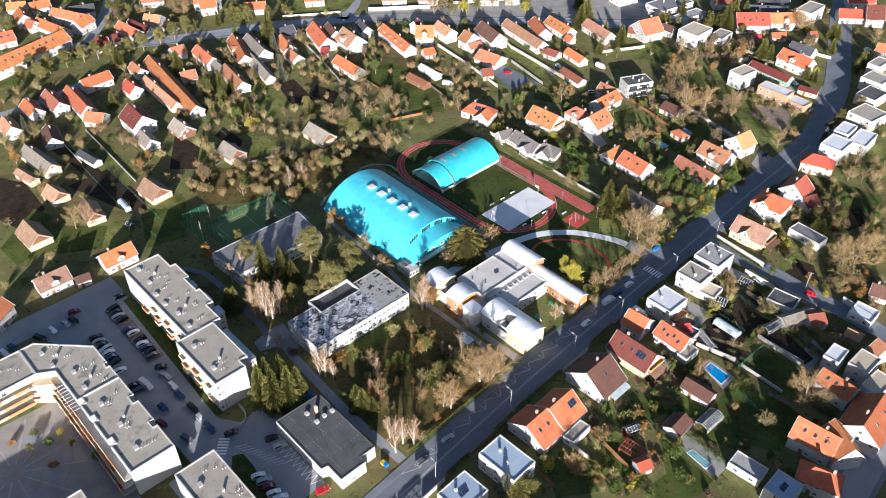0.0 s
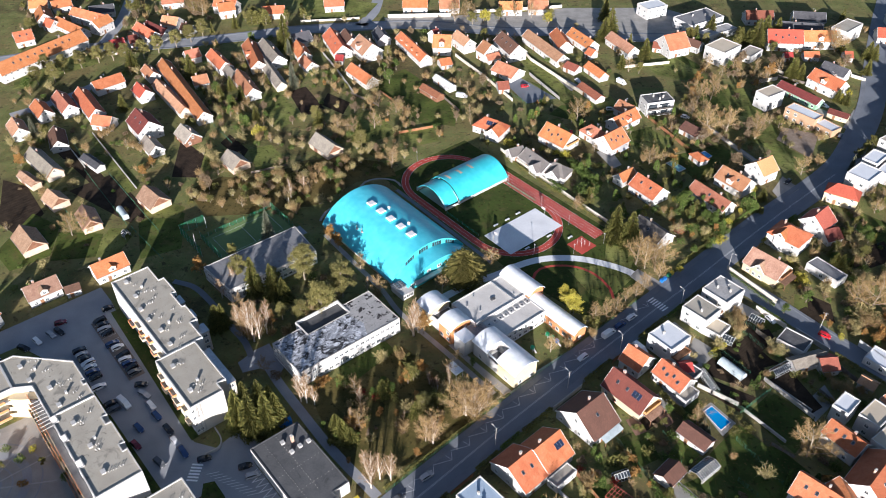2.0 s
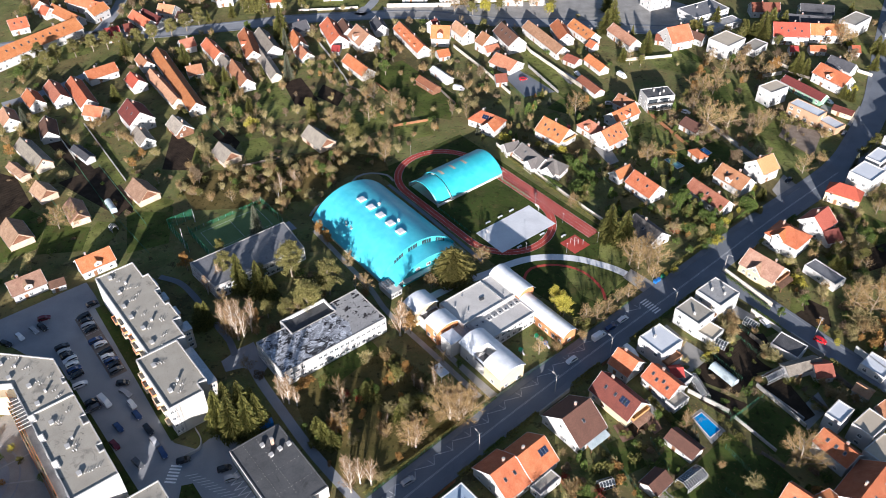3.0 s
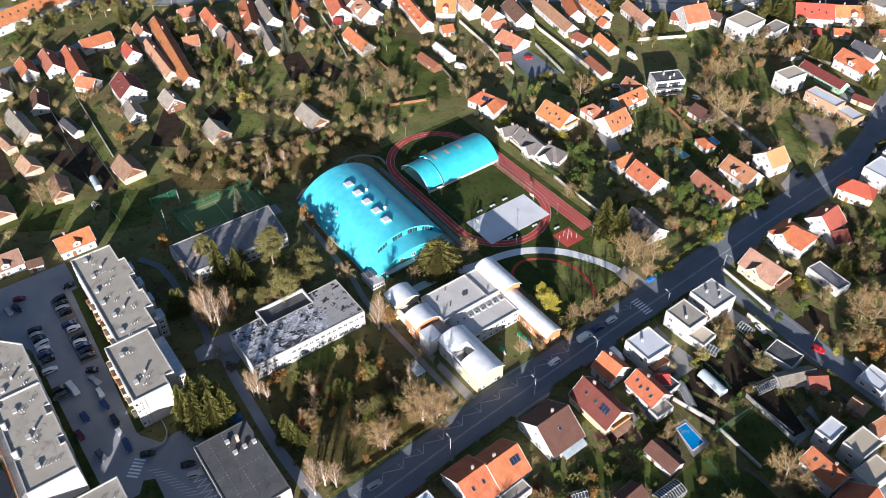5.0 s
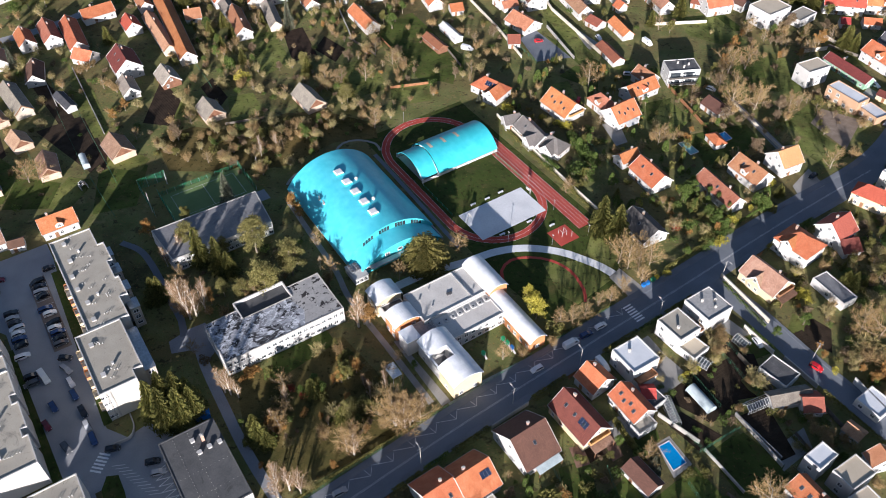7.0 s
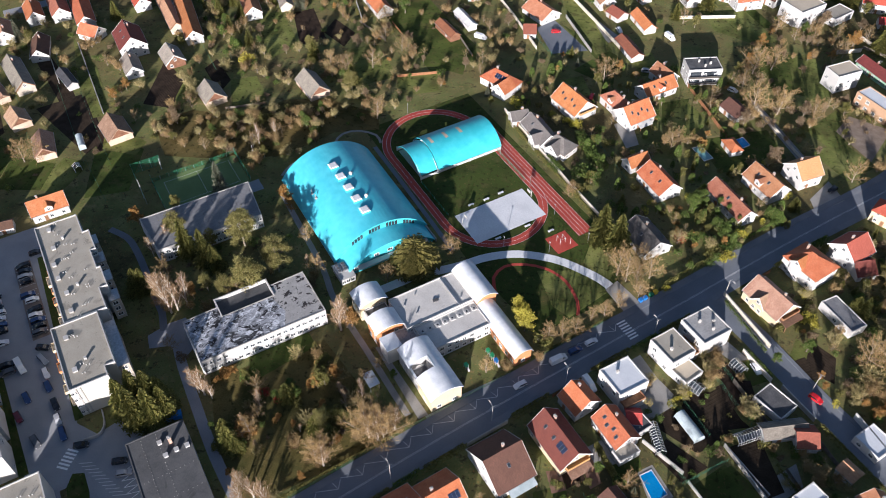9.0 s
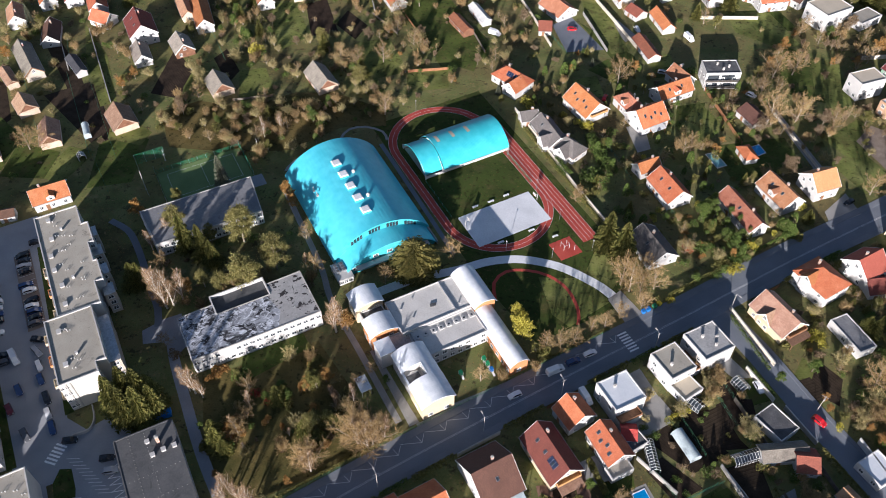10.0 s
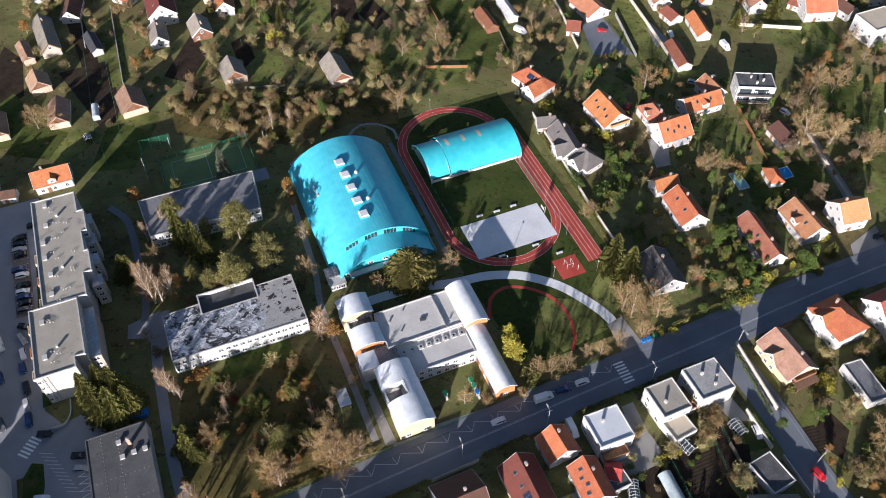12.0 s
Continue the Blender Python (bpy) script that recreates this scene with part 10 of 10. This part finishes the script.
def street_lamp(x, y, turn, cross=True):
    p = thing("street_lamp", pose(x, y, 0.02, 0, 0, turn), "concrete street lamp pole with a pale lamp head", "street lamp", "street lamps along the roads")
    piece("pole", LAMP_POLE, p)
    piece("arm", LAMP_ARM, p)
    piece("lamp_head", LAMP_HEAD, p)
    if cross:
        piece("crossarm", CROSS, p)


for u, v in ((-107.4, 106.3), (-110.6, 140.3), (-112.0, 172.2), (-112.0, 197), (-112.6, 229.6)):
    street_lamp(*uv(u, v), 45)
street_lamp(107.2, 261.4, -135)
street_lamp(132.0, 232.4, 160)


# ---- fittings of the flats ----
def balcony(b, u, v, z, side, w=3.2, mat="orangewall"):
    s = Shape().box(u - w / 2, min(v, v + side * 1.3), z, u + w / 2, max(v, v + side * 1.3), z + 0.16)
    y0, y1 = sorted((v + side * 1.2, v + side * 1.3))
    s.box(u - w / 2, y0, z + 0.164, u + w / 2, y1, z + 1.05, 1)
    for k in (-1, 1):
        a, c = sorted((v + side * 0.004, v + side * 1.196))
        s.box(u + k * (w / 2 - 0.05) - 0.05, a, z + 0.164, u + k * (w / 2 - 0.05) + 0.05, c, z + 1.05, 1)
    s.make("balcony", ("concrete", mat), b)


for b, u0, u1, v0, v1, h, n in ((A1, -236.7, -193.3, 78.9, 92.0, 12.4, 5), (A3, -193.2, -169.5, 75.1, 88.3, 12.5, 3)):
    for i in range(n):
        u = u0 + (i + 0.62) * (u1 - u0) / n
        for k in range(3):
            if shade(i * 3 + k, n) > 0.2:
                balcony(b, u + (0.4 if k % 2 else -0.5), v0, 3.0 + 2.9 * k, -1, 2.6 + 1.4 * shade(k, i + n), "orangewall" if (k + i) % 2 else "wall_cream")
    for i in range(n - 1 if n > 3 else 1):
        u = u0 + (i + 1.0) * (u1 - u0) / n + 1.5
        w = 2.0 if n > 3 else 8.5
        u = u if n > 3 else -182.5
        Shape().box(u - w, v1 + 0.004, 0, u + w, v1 + 3.0, 8.6).box(u - w - 0.2, v1 + 0.004, 8.6, u + w + 0.2, v1 + 3.2, 8.8, 1).make("stair_tower", ("wall_plaster", "metal"), b)
        for k in range(3):
            window(b, pose(u + w, v1 + 1.5, 2.2 + 2.5 * k, 0, 0, 90), 1.4, 1.0)
Shape().box(-169.5, 76.6, 0.5, -169.36, 77.0, 12.0).box(-169.5, 77.7, 0.5, -169.36, 78.1, 12.0).make("downpipe", "concrete", A3)
for k in range(4):
    for d in (0.3, 1.5):
        window(A3, pose(-169.5, 75.3 + d, 1.8 + 2.9 * k, 0, 0, 90), 0.8, 0.9)
for z, off in ((2.6, 3.6), (5.2, 2.9), (7.8, 2.2)):
    Shape().box(-209.0, 43 - off, z, -160, 42.996, z + 0.2).make("gallery", "concrete", B1)
    for i in range(12):
        u = -208.8 + 4.05 * i
        Shape().box(u, 43 - off - 0.08, z + 0.2, u + 3.9, 43 - off + 0.06, z + 1.1).make("railing", "orangewall" if (i + int(z)) % 3 else "wall_cream", B1)
        Shape().box(u - 0.12, 43 - off, 0 if z < 3 else z - 2.4, u + 0.12, 43 - off + 0.24, z).make("gallery_post", "wall_cream", B1)
        if i % 2:
            window(B1, pose(u + 1.6, 43, z + 1.3), 1.2, 1.3)
    Shape().box(-212.196, -20, z, -212.2 + off, 38.2 - off, z + 0.2).make("gallery", "concrete", B2)
    for i in range(13):
        v = -19.6 + 4.2 * i
        Shape().box(-212.2 + off - 0.06, v, z + 0.2, -212.2 + off + 0.08, v + 4.05, z + 1.1).make("railing", "orangewall" if (i + int(z)) % 3 else "wall_cream", B2)
        if i % 2:
            window(B2, pose(-212.2, v + 1.6, z + 1.3, 0, 0, 90), 1.2, 1.3)
for z, off in ((0.0, 0.0), (2.8, 3.6), (5.4, 2.9)):
    for i in range(10):
        u = -206.5 + 4.7 * i
        if shade(i * 1.7, z) < 0.55:
            s = Shape().box(u, 43 - off + 0.25, z + 0.02, u + 1.5, 43 - off + 0.7, z + 0.5)
            for k in range(14):
                a = u + 0.1 + 1.3 * shade(k, i + z)
                s.tube((a, 43 - off + 0.45, z + 0.5), (a + 0.3 * shade(k, 3) - 0.15, 43 - off + 0.3 + 0.3 * shade(k, 5), z + 0.8 + 0.4 * shade(k, 7)), 0.07, 0.02, sides=4, mat=1)
            s.make("planter", ("oldboard", "olive"), B1)
        if shade(i, z + 4) < 0.4:
            s = Shape()
            s.face([(u, 42.99, z + 2.3), (u + 2.6, 42.99, z + 2.3), (u + 2.6, 41.7, z + 1.95), (u, 41.7, z + 1.95)])
            s.face([(u, 41.7, z + 1.94), (u + 2.6, 41.7, z + 1.94), (u + 2.6, 42.99, z + 2.29), (u, 42.99, z + 2.29)])
            s.make("awning", "cream_wall", B1)
Shape().prism([(-212.19, 34.6), (-208.6, 38.6), (-205.4, 42.9), (-209.0, 42.98), (-212.19, 38.3)], 0, 8.2).make("corner_bay", "wall_cream", B1)
for k in range(9):
    Shape().box(-204 + 1.5 * k, 39.6, 8.9, -203.85 + 1.5 * k, 42.9, 9.05).make("pergola_rafter", "wall_white", B1)
ramp = thing("garage_ramp", CAMPUS, "curved concrete garage ramp wall beside the flats", "ramp wall")
ln = smooth_line([uv(-168.5, 80), uv(-163.8, 79.6), uv(-161.2, 77.6), uv(-161.4, 73.5)], 1.0)
s = Shape()
inv = CAMPUS.inverted()
for i, a in enumerate(ln):
    p = inv @ Vector((a.x, a.y, 0))
    e, f = ln[min(i + 1, len(ln) - 1)], ln[max(i - 1, 0)]
    d = (inv.to_3x3() @ Vector((e.x - f.x, e.y - f.y, 0))).normalized()
    n = Vector((-d.y, d.x, 0)) * 0.15
    s.v += [tuple(p - n), tuple(p + n), tuple(p + n + Vector((0, 0, 1.1))), tuple(p - n + Vector((0, 0, 1.1)))]
    if i:
        k = 4 * i - 4
        for q in range(4):
            s.f.append((k + q, k + (q + 1) % 4, k + 4 + (q + 1) % 4, k + 4 + q))
            s.m.append(0)
k = len(s.v)
s.f += [(3, 2, 1, 0), (k - 4, k - 3, k - 2, k - 1)]
s.m += [0, 0]
s.make("ramp_wall", "concrete", ramp)
skip_ = thing("waste_container", CAMPUS @ pose(-156.5, 96.5, 0, 0, 0, 80), "open blue steel waste container", "container")
Shape().prism([(-2.4, -1.0), (2.4, -1.0), (2.4, 1.0), (-2.4, 1.0)], 0.1, 1.7).box(-2.5, -1.1, 1.7, 2.5, 1.1, 1.8).make("tub", "tarp", skip_)
for i, (u, v, c) in enumerate(((-124.8, 234.6, "tarp"), (-124.8, 236.3, "tarp"), (-124.9, 238.8, "net"), (-125.0, 240.6, "yellowplastic"), (-121.3, 98.6, "yellowplastic"), (-120.2, 98.8, "tarp"))):
    if c not in MAT:
        MAT[c] = surface("yellow_plastic", ((0.5, 0.4, 0.03), (0.6, 0.48, 0.05)), size=1, rough=0.5, bump=0)
    w = {"tarp": "blue", "net": "green", "yellowplastic": "yellow"}[c]
    b = thing("recycling_bin", CAMPUS @ pose(u, v, 0), f"{w} plastic recycling bin by the kerb", "bin", "recycling bins by the road")
    loft(Shape(), [(-0.55, 0.5, 0.6, 0.12, 1.1), (0.55, 0.5, 0.6, 0.12, 1.1)]).make("tub", c, b)
    Shape().box(-0.6, -0.66, 1.1, 0.6, 0.66, 1.2).make("lid", c, b)
perg = thing("pergola", pose(58.7, 160.0, 0, 0, 0, -40), "red-brown timber garden pergola with open rafters", "pergola")
for i in range(9):
    Shape().box(-3.6 + 0.9 * i - 0.06, -2.6, 2.35, -3.6 + 0.9 * i + 0.06, 2.6, 2.5).make("rafter", "redwood", perg)
for v in (-2.4, -0.8, 0.8, 2.4):
    Shape().box(-3.8, v - 0.07, 2.2, 3.8, v + 0.07, 2.35).make("beam", "redwood", perg)
for u in (-3.4, 3.4):
    for v in (-2.4, 2.4):
        Shape().box(u - 0.08, v - 0.08, 0, u + 0.08, v + 0.08, 2.2).make("post", "redwood", perg)
